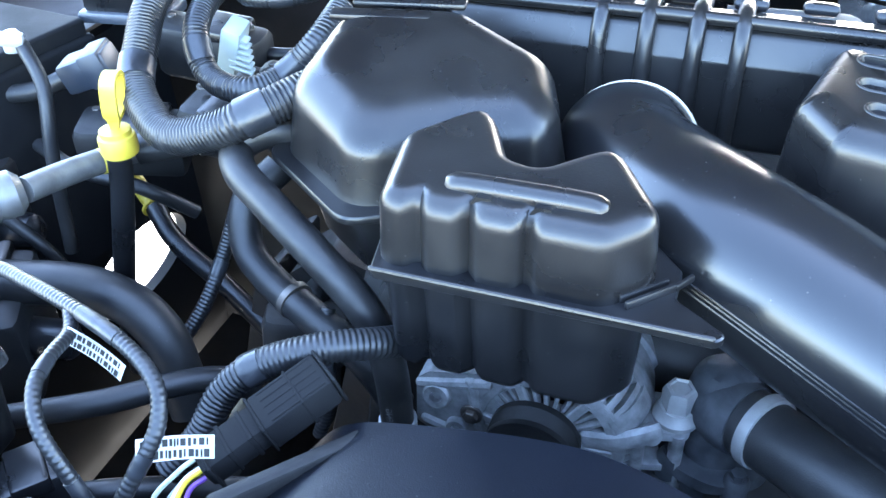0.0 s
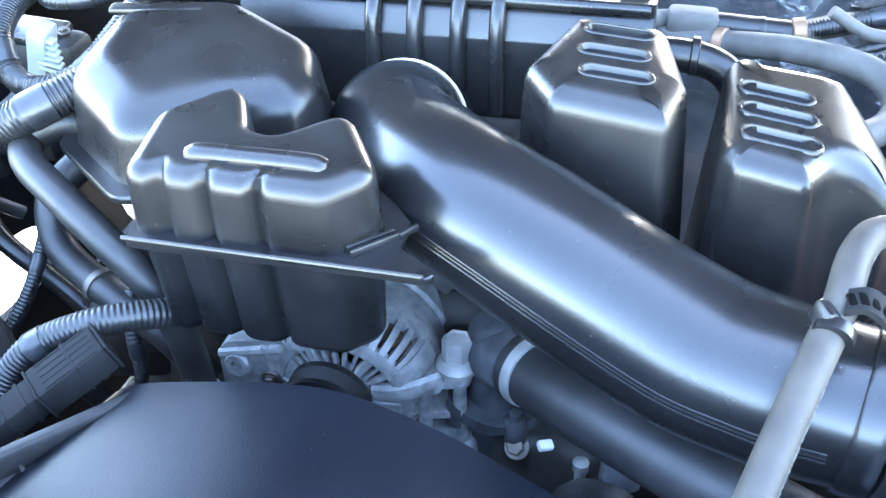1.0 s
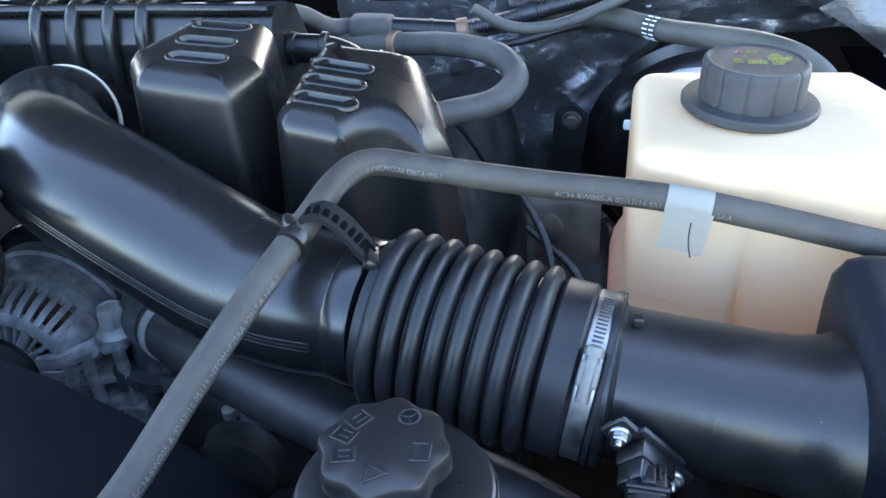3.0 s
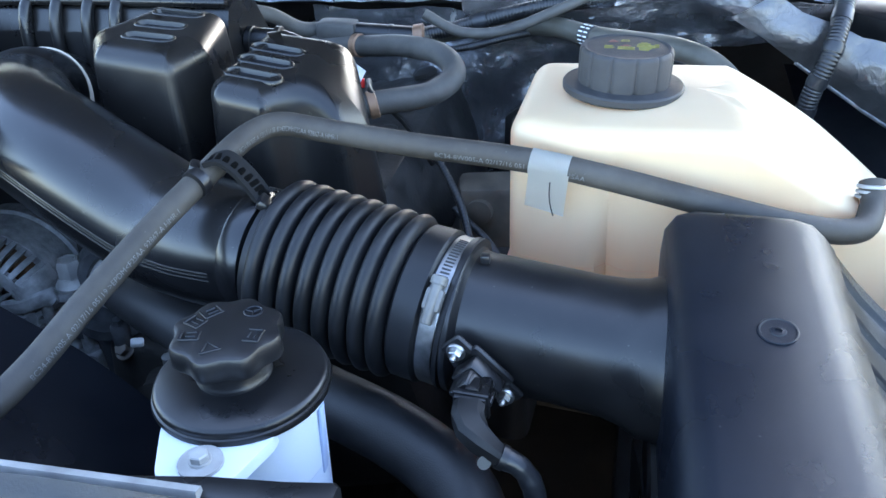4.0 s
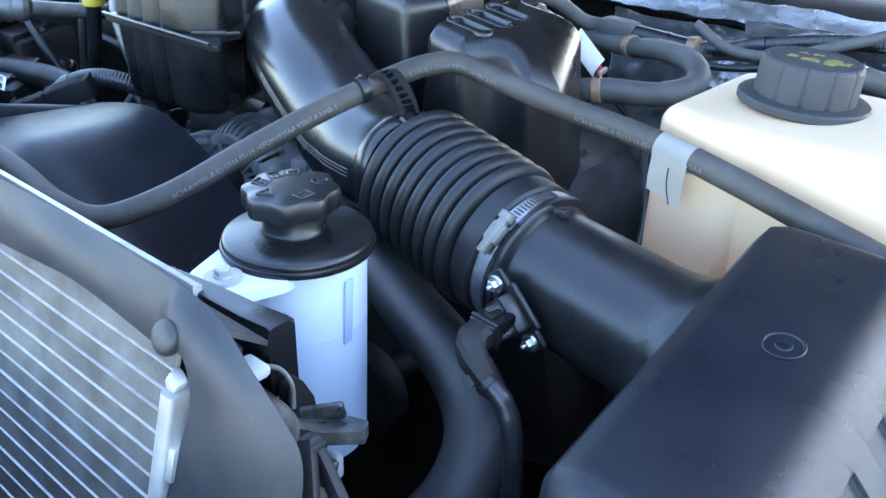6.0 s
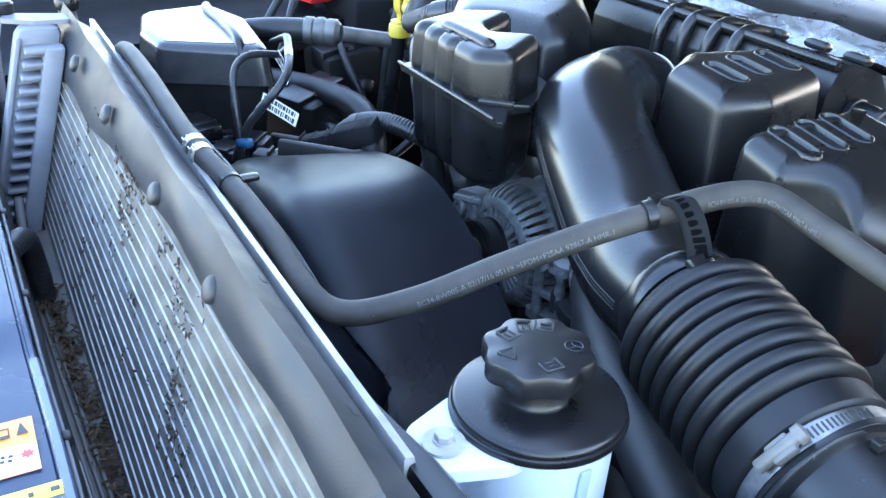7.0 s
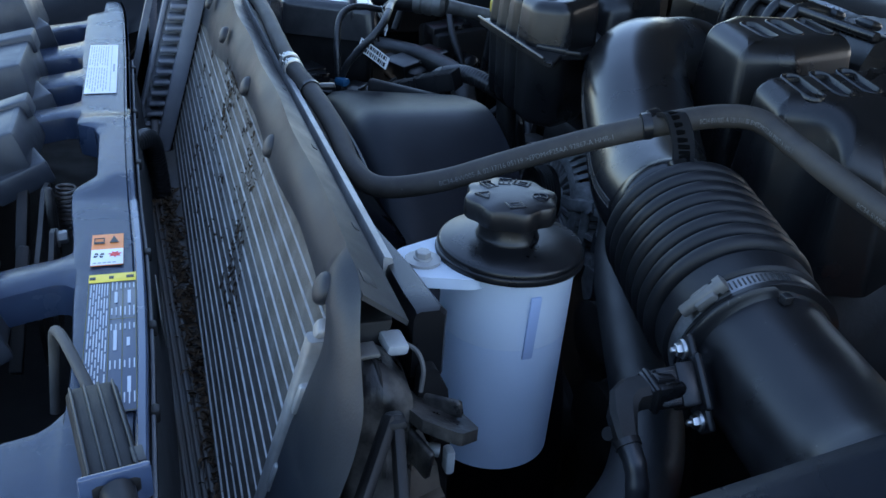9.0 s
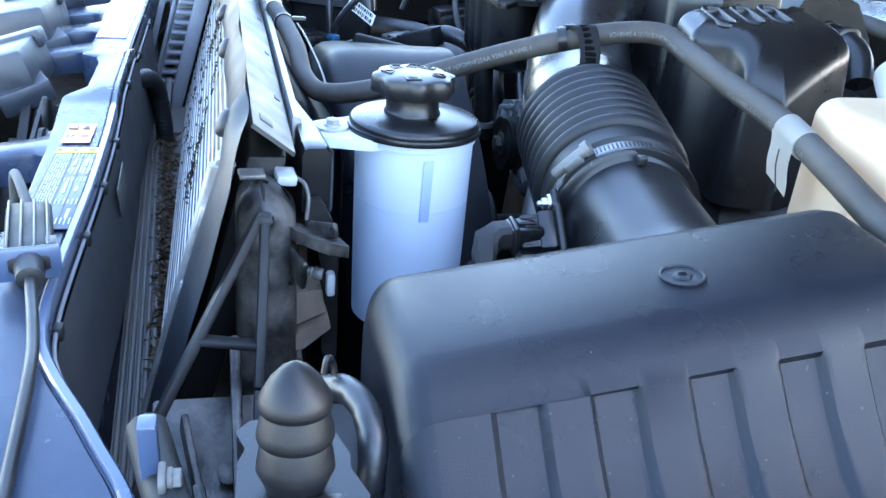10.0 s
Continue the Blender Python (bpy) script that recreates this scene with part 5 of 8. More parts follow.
def mark(a, d, kind, rot):
    """Raised symbols moulded into the cap."""
    m_ = pose(PC.x - 0.002 + d * math.cos(a), PC.y - 0.002 + d * math.sin(a), 1.2982, 0, 0, math.degrees(rot))
    b_ = bmesh.new()
    if kind == "tri":
        for p, q in (((-0.005, -0.004), (0.005, -0.004)), ((0.005, -0.004), (0, 0.005)), ((0, 0.005), (-0.005, -0.004))):
            bar(b_, m_ @ Vector((*p, 0)), m_ @ Vector((*q, 0)), 0.0007, 6)
    elif kind == "ring":
        line_ = [m_ @ Vector((0.0048 * math.cos(2 * math.pi * k / 24), 0.0048 * math.sin(2 * math.pi * k / 24), 0)) for k in range(25)]
        sweep(b_, line_, 0.0007, 6)
        bar(b_, m_ @ Vector((0, 0, 0)), m_ @ Vector((0.0040, 0.002, 0)), 0.0006, 6)
        bar(b_, m_ @ Vector((0, 0, 0)), m_ @ Vector((-0.0040, 0.002, 0)), 0.0006, 6)
        bar(b_, m_ @ Vector((0, 0, 0)), m_ @ Vector((0, -0.0045, 0)), 0.0006, 6)
    else:
        bar(b_, m_ @ Vector((-0.005, -0.004, 0)), m_ @ Vector((0.005, -0.004, 0)), 0.0007, 6)
        bar(b_, m_ @ Vector((-0.005, -0.004, 0)), m_ @ Vector((-0.005, 0.004, 0)), 0.0007, 6)
        bar(b_, m_ @ Vector((0.005, -0.004, 0)), m_ @ Vector((0.005, 0.004, 0)), 0.0007, 6)
        bar(b_, m_ @ Vector((-0.002, -0.001, 0)), m_ @ Vector((0.003, -0.001, 0)), 0.0006, 6)
        bar(b_, m_ @ Vector((-0.002, 0.0025, 0)), m_ @ Vector((0.003, 0.0025, 0)), 0.0006, 6)
    part("symbol", b_, grain_black, pcap)


for a, kind, rot in ((-1.55, "tri", -1.5), (1.05, "ring", 0.3), (2.4, "book", 0.9), (-0.25, "book", 1.6), (-2.6, "book", 0.2), (3.0, "book", -0.4)):
    mark(a, 0.0185, kind, rot)
for k in range(5):
    part("tick", boxed((0.0006, 0.006 if k % 2 else 0.012, 0.0012), pose(0.3475, 0.2150, 1.12 + 0.025 * k, 0, 0, -14), 0.0002), ps_plastic, ps)
bm = bmesh.new()
block(bm, (0.0022, 0.0075, 0.048), pose(0.3535, 0.2265, 1.222, 0, 4, 4), 0.001)
part("level_window", bm, ps_level, ps, "darker fluid level stripe")

# ---- hoses over the bay ----
HOSE = [(-0.53, 0.150, 1.235), (-0.42, 0.146, 1.275), (-0.30, 0.145, 1.280), (-0.19, 0.143, 1.277), (-0.09, 0.143, 1.274), (-0.02, 0.151, 1.268), (0.06, 0.158, 1.258), (0.120, 0.160, 1.246), (0.153, 0.176, 1.240), (0.172, 0.220, 1.250), (0.190, 0.275, 1.272), (0.210, 0.330, 1.294), (0.229, 0.380, 1.311), (0.240, 0.420, 1.319), (0.256, 0.443, 1.320), (0.290, 0.448, 1.314), (0.360, 0.446, 1.306), (0.440, 0.442, 1.300), (0.500, 0.435, 1.292), (0.570, 0.430, 1.278), (0.630, 0.432, 1.264), (0.668, 0.447, 1.256), (0.680, 0.470, 1.262), (0.680, 0.484, 1.275)]
hose = thing("vent_hose", "long grey-black rubber vent hose with pale print, looping across the bay", "hose", (0.1, 0.16, 1.24))
hl = curve_points(HOSE, 10)
bm = bmesh.new()
sweep(bm, hl, 0.0090, 18)
hbody = part("hose", bm, vent_rubber, hose)
lengths = [0.0]
for a, b in zip(hl, hl[1:]):
    lengths.append(lengths[-1] + (b - a).length)
hfr = frames_along(hl)


def on_hose(s, h, facing, r=0.00925):
    """A point on the hose's skin: s along it, h round it from the side that faces the given way."""
    i = max(1, min(len(hl) - 2, int(np.searchsorted(lengths, s))))
    k = (s - lengths[i - 1]) / (lengths[i] - lengths[i - 1])
    p, t = hl[i - 1].lerp(hl[i], k), hfr[i][0]
    f = Vector(facing)
    f = (f - t * f.dot(t)).normalized()
    g = f.cross(t)
    a = h / r
    return p + (f * math.cos(a) + g * math.sin(a)) * r


def near_s(p):
    return lengths[min(range(len(hl)), key=lambda i: (hl[i] - Vector(p)).length)]


s1 = near_s((0.172, 0.220, 1.25))
part("print", text_mesh("8C34-8W005-A 02/17/16 05119 >EPDM<F2SAA 92867-A HMR-1", 0.0058, lambda x, y: on_hose(s1 + x * 0.90, y - 0.002, (0.62, -0.52, 0.02))), hose_print, hbody)
s3 = near_s((0.238, 0.400, 1.316))
part("print", text_mesh("8C34-8W005-A 02/17/16 05119 >EPDM<F2SAA 92867-A HMR-1", 0.0058, lambda x, y: on_hose(s3 + x * 0.62, y - 0.002, (0.62, -0.70, -0.05))), hose_print, hbody)
s2 = near_s((0.372, 0.446, 1.305))
part("print", text_mesh("8C34-8W005-A 02/17/16 05119 >EPDM<F2SAA", 0.0055, lambda x, y: on_hose(s2 + x, y - 0.002, (0.05, -0.95, -0.10))), hose_print, hbody)
TP = 0.458
bm = bmesh.new()
lathe(bm, [(0.0093, -0.014), (0.0097, -0.014), (0.0097, 0.014), (0.0093, 0.014)], 28, along((TP, 0.4400, 1.2976), (TP + 0.06, 0.4330, 1.2896)))
sheet(bm, lambda u, v: Vector((TP - 0.014 + 0.028 * u - 0.004 * v, 0.4303 - 0.0028 * u + 0.0006 * math.sin(7 * v + 2 * u) + 0.006 * v, 1.2990 - 0.0035 * u - (0.032 + 0.003 * u) * v)), 8, 10, 0.0004)
tp = part("tape_tag", bm, tape_white, hose, "white tape tag with a pen stroke")
bm = bmesh.new()
sweep(bm, curve_points([(TP + 0.0010, 0.4282, 1.2900), (TP + 0.0005, 0.4288, 1.2800), (TP + 0.0012, 0.4303, 1.2710), (TP + 0.0030, 0.4318, 1.2620)], 5), 0.0005, 6)
part("pen_stroke", bm, ink_black, tp)
bm = bmesh.new()
for dz in (0, 0.004, 0.008):
    lathe(bm, [(0.0092, 0), (0.0104, 0.0005), (0.0104, 0.0022), (0.0092, 0.0027)], 24, pose(0.680, 0.480, 1.264 + dz, -20, 0, 0))
block(bm, (0.014, 0.003, 0.005), pose(0.694, 0.478, 1.272, 0, -20, 0), 0.001)
part("spring_clamp", bm, white_metal, hose, "pale spring clamp")
for x, z in ((-0.098, 1.2745), (-0.078, 1.2735)):
    bm = bmesh.new()
    lathe(bm, [(0.0090, -0.004), (0.0105, -0.0035), (0.0105, 0.0035), (0.0090, 0.004)], 24, along((x, 0.143, z), (x + 0.02, 0.144, z - 0.0006)))
    for k in range(5):
        block(bm, (0.006, 0.001, 0.002), pose(x, 0.143 - 0.0100 + 0.004 * k, z + 0.0098 - 0.0006 * (k - 2) ** 2), 0.0004)
    part("clamp", bm, bright_steel, hose, "bright steel clamp")
bm = bmesh.new()
lathe(bm, [(0.0090, -0.0025), (0.0102, -0.0022), (0.0102, 0.0022), (0.0090, 0.0025)], 24, along((-0.022, 0.1508, 1.2683), (0.0, 0.153, 1.265)))
block(bm, (0.008, 0.016, 0.006), pose(-0.020, 0.166, 1.272), 0.002)
part("tie", bm, satin_black, hose)

lowp = thing("radiator_hose", "thick black rubber radiator hose running below the intake duct", "radiator hose", (0.2, 0.38, 1.13))
bm = tube([(0.030, 0.500, 1.140), (0.060, 0.472, 1.146), (0.120, 0.428, 1.155), (0.200, 0.386, 1.155), (0.290, 0.350, 1.147), (0.370, 0.318, 1.140), (0.420, 0.282, 1.130), (0.433, 0.245, 1.105), (0.418, 0.208, 1.073), (0.392, 0.178, 1.045)], 0.0245, 28, 8)
part("hose", bm, hose_rubber, lowp)
bm = bmesh.new()
lathe(bm, [(0.0245, 0), (0.0270, 0.0005), (0.0273, 0.004), (0.0270, 0.009), (0.0245, 0.0095)], 40, along((0.058, 0.4745, 1.1455), (0.085, 0.4540, 1.1495)))
part("clamp", bm, white_metal, lowp, "pale grey clamp")
bm = bmesh.new()
lathe(bm, [(0.020, 0), (0.0262, 0.0), (0.0272, 0.006), (0.0268, 0.016), (0.0240, 0.030)], 36, along((0.051, 0.4795, 1.144), (0.020, 0.502, 1.139)))
lathe(bm, [(0.032, 1.00), (0.031, 1.084), (0.042, 1.086), (0.043, 1.089), (0.042, 1.096), (0.030, 1.099), (0.0275, 1.110), (0.0270, 1.145), (0.0240, 1.160), (0.0160, 1.169), (0.002, 1.172)], 40, pose(0.034, 0.500, 0), lambda a, i: 1 + 0.025 * math.sin(5 * a + 2 * i))
for a_ in (3.9, 5.2):
    lathe(bm, [(0.009, 1.080), (0.009, 1.100), (0.007, 1.103)], 16, pose(0.034 + 0.040 * math.cos(a_), 0.500 + 0.040 * math.sin(a_), 0))
    lathe(bm, [(0.0055, 1.102), (0.0055, 1.108), (0.002, 1.1085)], 6, pose(0.034 + 0.040 * math.cos(a_), 0.500 + 0.040 * math.sin(a_), 0))
part("outlet", bm, grimy_cast, lowp, "grimy grey cast outlet")
bm = bmesh.new()
lathe(bm, [(0.0245, 0), (0.0290, 0.001), (0.0300, 0.003), (0.0300, 0.014), (0.0285, 0.015), (0.0285, 0.024), (0.0310, 0.025), (0.0315, 0.040), (0.0290, 0.042), (0.0290, 0.075)], 40, along((0.420, 0.210, 1.075), (0.385, 0.170, 1.038)))
part("coupling", bm, satin_black, lowp)


# ---- alternator and front of the engine ----
alt = thing("alternator", "dull cast aluminium alternator with finned front and dark pulley", "alternator", (-0.085, 0.49, 1.03))
AC = Vector((-0.083, 0.0, 1.112))


mA = along((AC.x, 0.452, AC.z), (AC.x, 0.60, AC.z))
bm = bmesh.new()
lathe(bm, [(0.010, 0.020), (0.055, 0.022), (0.060, 0.026), (0.062, 0.034), (0.062, 0.09)], 40, mA)
part("rotor_drum", bm, matt_black, alt, "dark rotor inside the open casing")
bm = bmesh.new()
lathe(bm, [(0.056, 0.014), (0.063, 0.017), (0.0645, 0.024), (0.063, 0.031)], 40, mA)
part("winding_ring", bm, copper, alt, "orange copper winding seen through the slots")
bm = bmesh.new()
lathe(bm, [(0.046, 0.008), (0.0455, 0.001), (0.047, -0.001), (0.054, -0.001), (0.0585, 0.0015), (0.058, 0.007), (0.046, 0.008)], 56, mA)
part("front_ring", bm, cast_alu, alt)
bm = bmesh.new()
lathe(bm, [(0.066, 0.030), (0.0715, 0.031), (0.0722, 0.034), (0.0722, 0.046), (0.068, 0.048), (0.068, 0.070), (0.0715, 0.072), (0.070, 0.095), (0.060, 0.108), (0.020, 0.112)], 56, mA)
part("housing", bm, cast_alu, alt)
bm = bmesh.new()
lathe(bm, [(0.020, -0.006), (0.025, -0.006), (0.027, -0.002), (0.028, 0.010), (0.020, 0.014)], 32, mA)
part("hub", bm, cast_alu, alt)


def casting(points, width, depth):
    """A cast rib in the plane through the axis: (radius, height) points, thickened inwards."""
    bm_ = bmesh.new()
    rings_ = []
    for i, (r_, h_) in enumerate(points):
        a_, b_ = points[max(0, i - 1)], points[min(len(points) - 1, i + 1)]
        t_ = Vector((b_[0] - a_[0], b_[1] - a_[1])).normalized()
        nx, nh = -t_.y * depth, t_.x * depth
        w_ = width / 2
        rings_.append([Vector((r_, -w_, h_)), Vector((r_, -w_ * 0.7, h_ - nh * 0.12)), Vector((r_, w_ * 0.7, h_ - nh * 0.12)), Vector((r_, w_, h_)), Vector((r_ + nx, w_, h_ + nh)), Vector((r_ + nx, -w_, h_ + nh))])
    skin(bm_, rings_)
    return finish("rib", bm_, cast_alu).data


rib_mesh = casting([(0.056, 0.0005), (0.0595, 0.003), (0.0645, 0.009), (0.068, 0.017), (0.0705, 0.026), (0.0710, 0.032)], 0.0056, 0.005)
wide_mesh = casting([(0.052, -0.001), (0.059, 0.002), (0.066, 0.009), (0.070, 0.017), (0.0725, 0.026), (0.0725, 0.034)], 0.016, 0.005)
inner_mesh = casting([(0.026, 0.000), (0.036, -0.0005), (0.049, 0.001)], 0.0032, 0.006)
strut_mesh = casting([(0.026, -0.003), (0.036, -0.003), (0.049, -0.001)], 0.0075, 0.008)
for ob in [o for o in bpy.data.objects if o.name.split(".")[0] == "rib" and o.parent is None]:
    bpy.data.objects.remove(ob)


def round_the_axis(name, mesh, a):
    ob_ = new(name, mesh)
    ob_.parent = alt
    ob_.matrix_parent_inverse = Matrix.Translation(-alt.location)
    ob_.matrix_basis = mA @ Matrix.Rotation(a, 4, "Z")


for k in range(42):
    round_the_axis("rib", wide_mesh if k % 14 == 4 else rib_mesh, 2 * math.pi * k / 42)
for k in range(30):
    round_the_axis("spoke", strut_mesh if k % 5 == 0 else inner_mesh, 2 * math.pi * (k + 0.4) / 30)
bm = bmesh.new()
lathe(bm, [(0.008, 0.0), (0.012, 0.002), (0.024, 0.004), (0.030, 0.001), (0.0335, 0.0015), (0.0335, 0.005)] + [(0.0335 - 0.0018 * (k % 2), 0.006 + 0.0016 * k) for k in range(9)] + [(0.0335, 0.021), (0.0335, 0.024), (0.02, 0.026)], 48, along((AC.x - 0.006, 0.424, AC.z + 0.002), (AC.x - 0.006, 0.5, AC.z + 0.002)))
part("pulley", bm, matt_black, alt)
bm = bmesh.new()
hexbolt(bm, along((AC.x - 0.006, 0.427, AC.z + 0.002), (AC.x - 0.006, 0.40, AC.z + 0.002)), 0.010, 0.010)
part("pulley_nut", bm, dark_steel, alt, "rusty pulley nut")
bm = bmesh.new()
for z0, z1 in ((1.122, 1.130), (1.090, 1.096), (1.058, 1.068)):
    prism(bm, [(p.x, p.y) for p in fillet([(-0.035, 0.455), (0.015, 0.468), (0.018, 0.505), (-0.03, 0.50)], 0.008, 4)], "z", z0, z1)
for x, y in ((-0.018, 0.462), (0.008, 0.470), (0.013, 0.497)):
    lathe(bm, [(0.0055, 1.060), (0.0055, 1.126)], 12, pose(x, y, 0))
part("bracket", bm, cast_alu, alt)
bm = bmesh.new()
sweep(bm, curve_points([(-0.055, 0.452, 1.118), (-0.035, 0.452, 1.122), (-0.018, 0.456, 1.128), (-0.004, 0.464, 1.131)], 5), 0.0050, 8, 1.6)
lathe(bm, [(0.0075, -0.004), (0.008, 0.003), (0.0045, 0.0045), (0.0035, 0.0035), (0.001, 0.0035)], 20, along((-0.010, 0.462, 1.128), (-0.010, 0.40, 1.16)))
part("arm", bm, cast_alu, alt)
bm = bmesh.new()
prism(bm, [(p.x, p.y) for p in fillet([(0.000, 1.062), (0.020, 1.062), (0.022, 1.03), (0.006, 1.018), (-0.006, 1.04)], 0.006, 4)], "y", 0.462, 0.50)
part("foot", bm, cast_alu, alt)
bm = bmesh.new()
lathe(bm, [(0.0125, 1.128), (0.0165, 1.130), (0.0168, 1.134), (0.0140, 1.138), (0.0128, 1.142)], 28, pose(0.004, 0.482, 0))
lathe(bm, [(0.0122, 1.140), (0.0122, 1.155), (0.0105, 1.159), (0.0080, 1.1595), (0.0070, 1.1585), (0.002, 1.1585)], 6, pose(0.004, 0.482, 0))
part("mounting_bolt", bm, white_metal, alt, "large zinc mounting bolt")
bm = bmesh.new()
prism(bm, [(p.x, p.y) for p in fillet([(-0.182, 1.138), (-0.172, 1.148), (-0.130, 1.158), (-0.112, 1.130), (-0.112, 1.075), (-0.140, 1.070), (-0.184, 1.092)], 0.008, 4)], "y", 0.452, 0.475)
for x_, z_, r_ in ((-0.165, 1.128, 0.011), (-0.150, 1.098, 0.009)):
    lathe(bm, [(r_, 0), (r_, 0.006), (r_ * 0.85, 0.008), (r_ * 0.45, 0.008), (r_ * 0.4, 0.003), (0.0005, 0.003)], 20, along((x_, 0.453, z_), (x_, 0.40, z_ + 0.01)))
for xa, za, xb, zb in ((-0.180, 1.135, -0.125, 1.150), (-0.178, 1.098, -0.118, 1.082), (-0.140, 1.150, -0.130, 1.085)):
    bar(bm, (xa, 0.452, za), (xb, 0.452, zb), 0.0045, 8)
part("lug", bm, cast_alu, alt)
for x, z in ((-0.138, 1.118), (-0.128, 1.085)):
    bm = bmesh.new()
    hexbolt(bm, along((x, 0.449, z), (x, 0.40, z)), 0.006, 0.006)
    part("bolt", bm, dark_steel, alt)
bm = bmesh.new()
bm2 = [(0.052, 0.0), (0.066, 0.0), (0.067, 0.003), (0.066, 0.006), (0.052, 0.006)]
lathe(bm, [(r + 0.012, h) for r, h in bm2], 40, along((AC.x + 0.01, 0.540, AC.z + 0.012), (AC.x + 0.01, 0.6, AC.z + 0.012)))
part("rear_ring", bm, satin_black, alt)
part("rating_label", boxed((0.045, 0.001, 0.012), pose(AC.x + 0.05, 0.5385, AC.z + 0.058, 0, 38, 0), 0.0003), dull_alu, alt, "small grey rating label")

hub = thing("front_housing", "dark cast front housing with bolts beside the alternator", "engine housing", (0.08, 0.5, 1.0))
for x, y, z, r in ((0.055, 0.46, 1.075, 0.007), (0.085, 0.47, 1.05, 0.007)):
    bm = bmesh.new()
    hexbolt(bm, along((x, y, z), (x - 0.1, y - 0.5, z + 0.6)), r, r * 1.2)
    part("bolt", bm, dark_steel, hub)
bm = bmesh.new()
moulded(bm, [(0.022, 0.455), (0.11, 0.44), (0.15, 0.47), (0.14, 0.56), (0.02, 0.56)], dome_levels(0.95, 1.085, 0.015, 0.01), 0.015)
part("casting", bm, engine_dark, hub)
bm = bmesh.new()
block(bm, (0.03, 0.02, 0.05), pose(0.135, 0.445, 1.09, 10, 0, 15), 0.006)
part("sensor", bm, tank_grey, hub, "grey plastic sensor")
bm = bmesh.new()
lathe(bm, [(0.0062, 0), (0.0062, 0.012), (0.0045, 0.014), (0.0045, 0.030), (0.0062, 0.032), (0.0062, 0.040), (0.003, 0.042)], 16, pose(0.105, 0.452, 1.040))
part("stud", bm, white_metal, hub, "pale zinc stud")
bm = bmesh.new()
block(bm, (0.012, 0.008, 0.007), pose(0.078, 0.450, 1.094, 20, 10, 30), 0.002)
part("chip", bm, white_plastic, hub, "small white plastic tip")

# coolant hoses beside the resonator boxes
hA = thing("heater_hose", "smooth black rubber heater hose dropping from the resonator", "hose", (-0.26, 0.45, 1.1), "heater hoses")
part("hose", tube([(-0.290, 0.530, 1.285), (-0.312, 0.512, 1.293), (-0.332, 0.498, 1.284), (-0.318, 0.474, 1.279), (-0.285, 0.455, 1.269), (-0.240, 0.436, 1.247), (-0.205, 0.428, 1.215), (-0.191, 0.427, 1.17), (-0.190, 0.432, 1.09)], 0.0125, 20, 8), rubber, hA)
bm = bmesh.new()
lathe(bm, [(0.0125, 0), (0.0145, 0.001), (0.0145, 0.008), (0.0125, 0.009)], 24, pose(-0.190, 0.431, 1.105))
part("clamp", bm, white_metal, hA, "pale metal clamp")
part("print", text_mesh("ENG", 0.007, lambda x, y: Vector((-0.1915 + 0.0130 * math.sin(y / 0.0130), 0.4285 - 0.0129 * math.cos(y / 0.0130), 1.125 + x))), hose_print, hA)
hB = thing("heater_hose", "short black rubber heater hose with a dark clamp", "hose", (-0.3, 0.49, 1.1), "heater hoses")
part("hose", tube([(-0.335, 0.55, 1.235), (-0.352, 0.522, 1.215), (-0.345, 0.502, 1.185), (-0.315, 0.486, 1.168), (-0.270, 0.466, 1.160), (-0.225, 0.455, 1.140), (-0.20, 0.455, 1.10)], 0.0135, 20, 8), rubber, hB)
bm = bmesh.new()
lathe(bm, [(0.0135, 0), (0.0155, 0.001), (0.0155, 0.007), (0.0135, 0.008)], 24, along((-0.297, 0.4785, 1.165), (-0.27, 0.466, 1.160)))
part("clamp", bm, dark_steel, hB)

dip = thing("dipstick", "bright yellow plastic dipstick handle on a black tube", "dipstick", (-0.49, 0.51, 1.1))
bm = tube([(-0.458, 0.512, 1.262), (-0.463, 0.511, 1.225), (-0.478, 0.510, 1.165), (-0.50, 0.51, 1.08), (-0.52, 0.52, 0.98)], 0.0098, 16, 6)
part("tube", bm, satin_black, dip)
bm = bmesh.new()
lathe(bm, [(0.010, 1.248), (0.0145, 1.249), (0.0152, 1.252), (0.0152, 1.262), (0.0145, 1.265), (0.0125, 1.266), (0.0125, 1.270), (0.006, 1.272)], 28, pose(-0.457, 0.512, 0))
part("collar", bm, yellow_plastic, dip)
bm = bmesh.new()
side = Vector((-0.28, 0.96, 0))
loop = [Vector((-0.456, 0.511, 1.268)) + side * w + Vector((0.25 * h, -0.05 * h, h)) for w, h in ((0, 0), (0.002, 0.012), (0.010, 0.022), (0.011, 0.046), (0.002, 0.053), (-0.007, 0.046), (-0.006, 0.022), (-0.001, 0.012))]
lc, ln_ = curve_points(loop + loop[:1], 5), Vector((0.96, 0.28, 0))
rings = []
for p, (t, a, b) in zip(lc, frames_along(lc)):
    o_ = t.cross(ln_).normalized()
    wide = 0.0062 * min(1.0, 0.45 + max(0.0, p.z - 1.270) / 0.03)
    rings.append([p + ln_ * sx * wide + o_ * so * 0.0017 for sx, so in ((-1, -1), (1, -1), (1, 1), (-1, 1))])
skin(bm, rings)
part("handle", bm, yellow_plastic, dip)
stub = thing("stub_pipe", "short yellow-capped black pipe low beside the dipstick", "pipe", (-0.53, 0.6, 1.1))
bm = tube([(-0.520, 0.600, 1.128), (-0.49, 0.585, 1.10), (-0.43, 0.57, 1.07), (-0.36, 0.55, 1.03)], 0.010, 14, 6)
part("pipe", bm, satin_black, stub)
bm = bmesh.new()
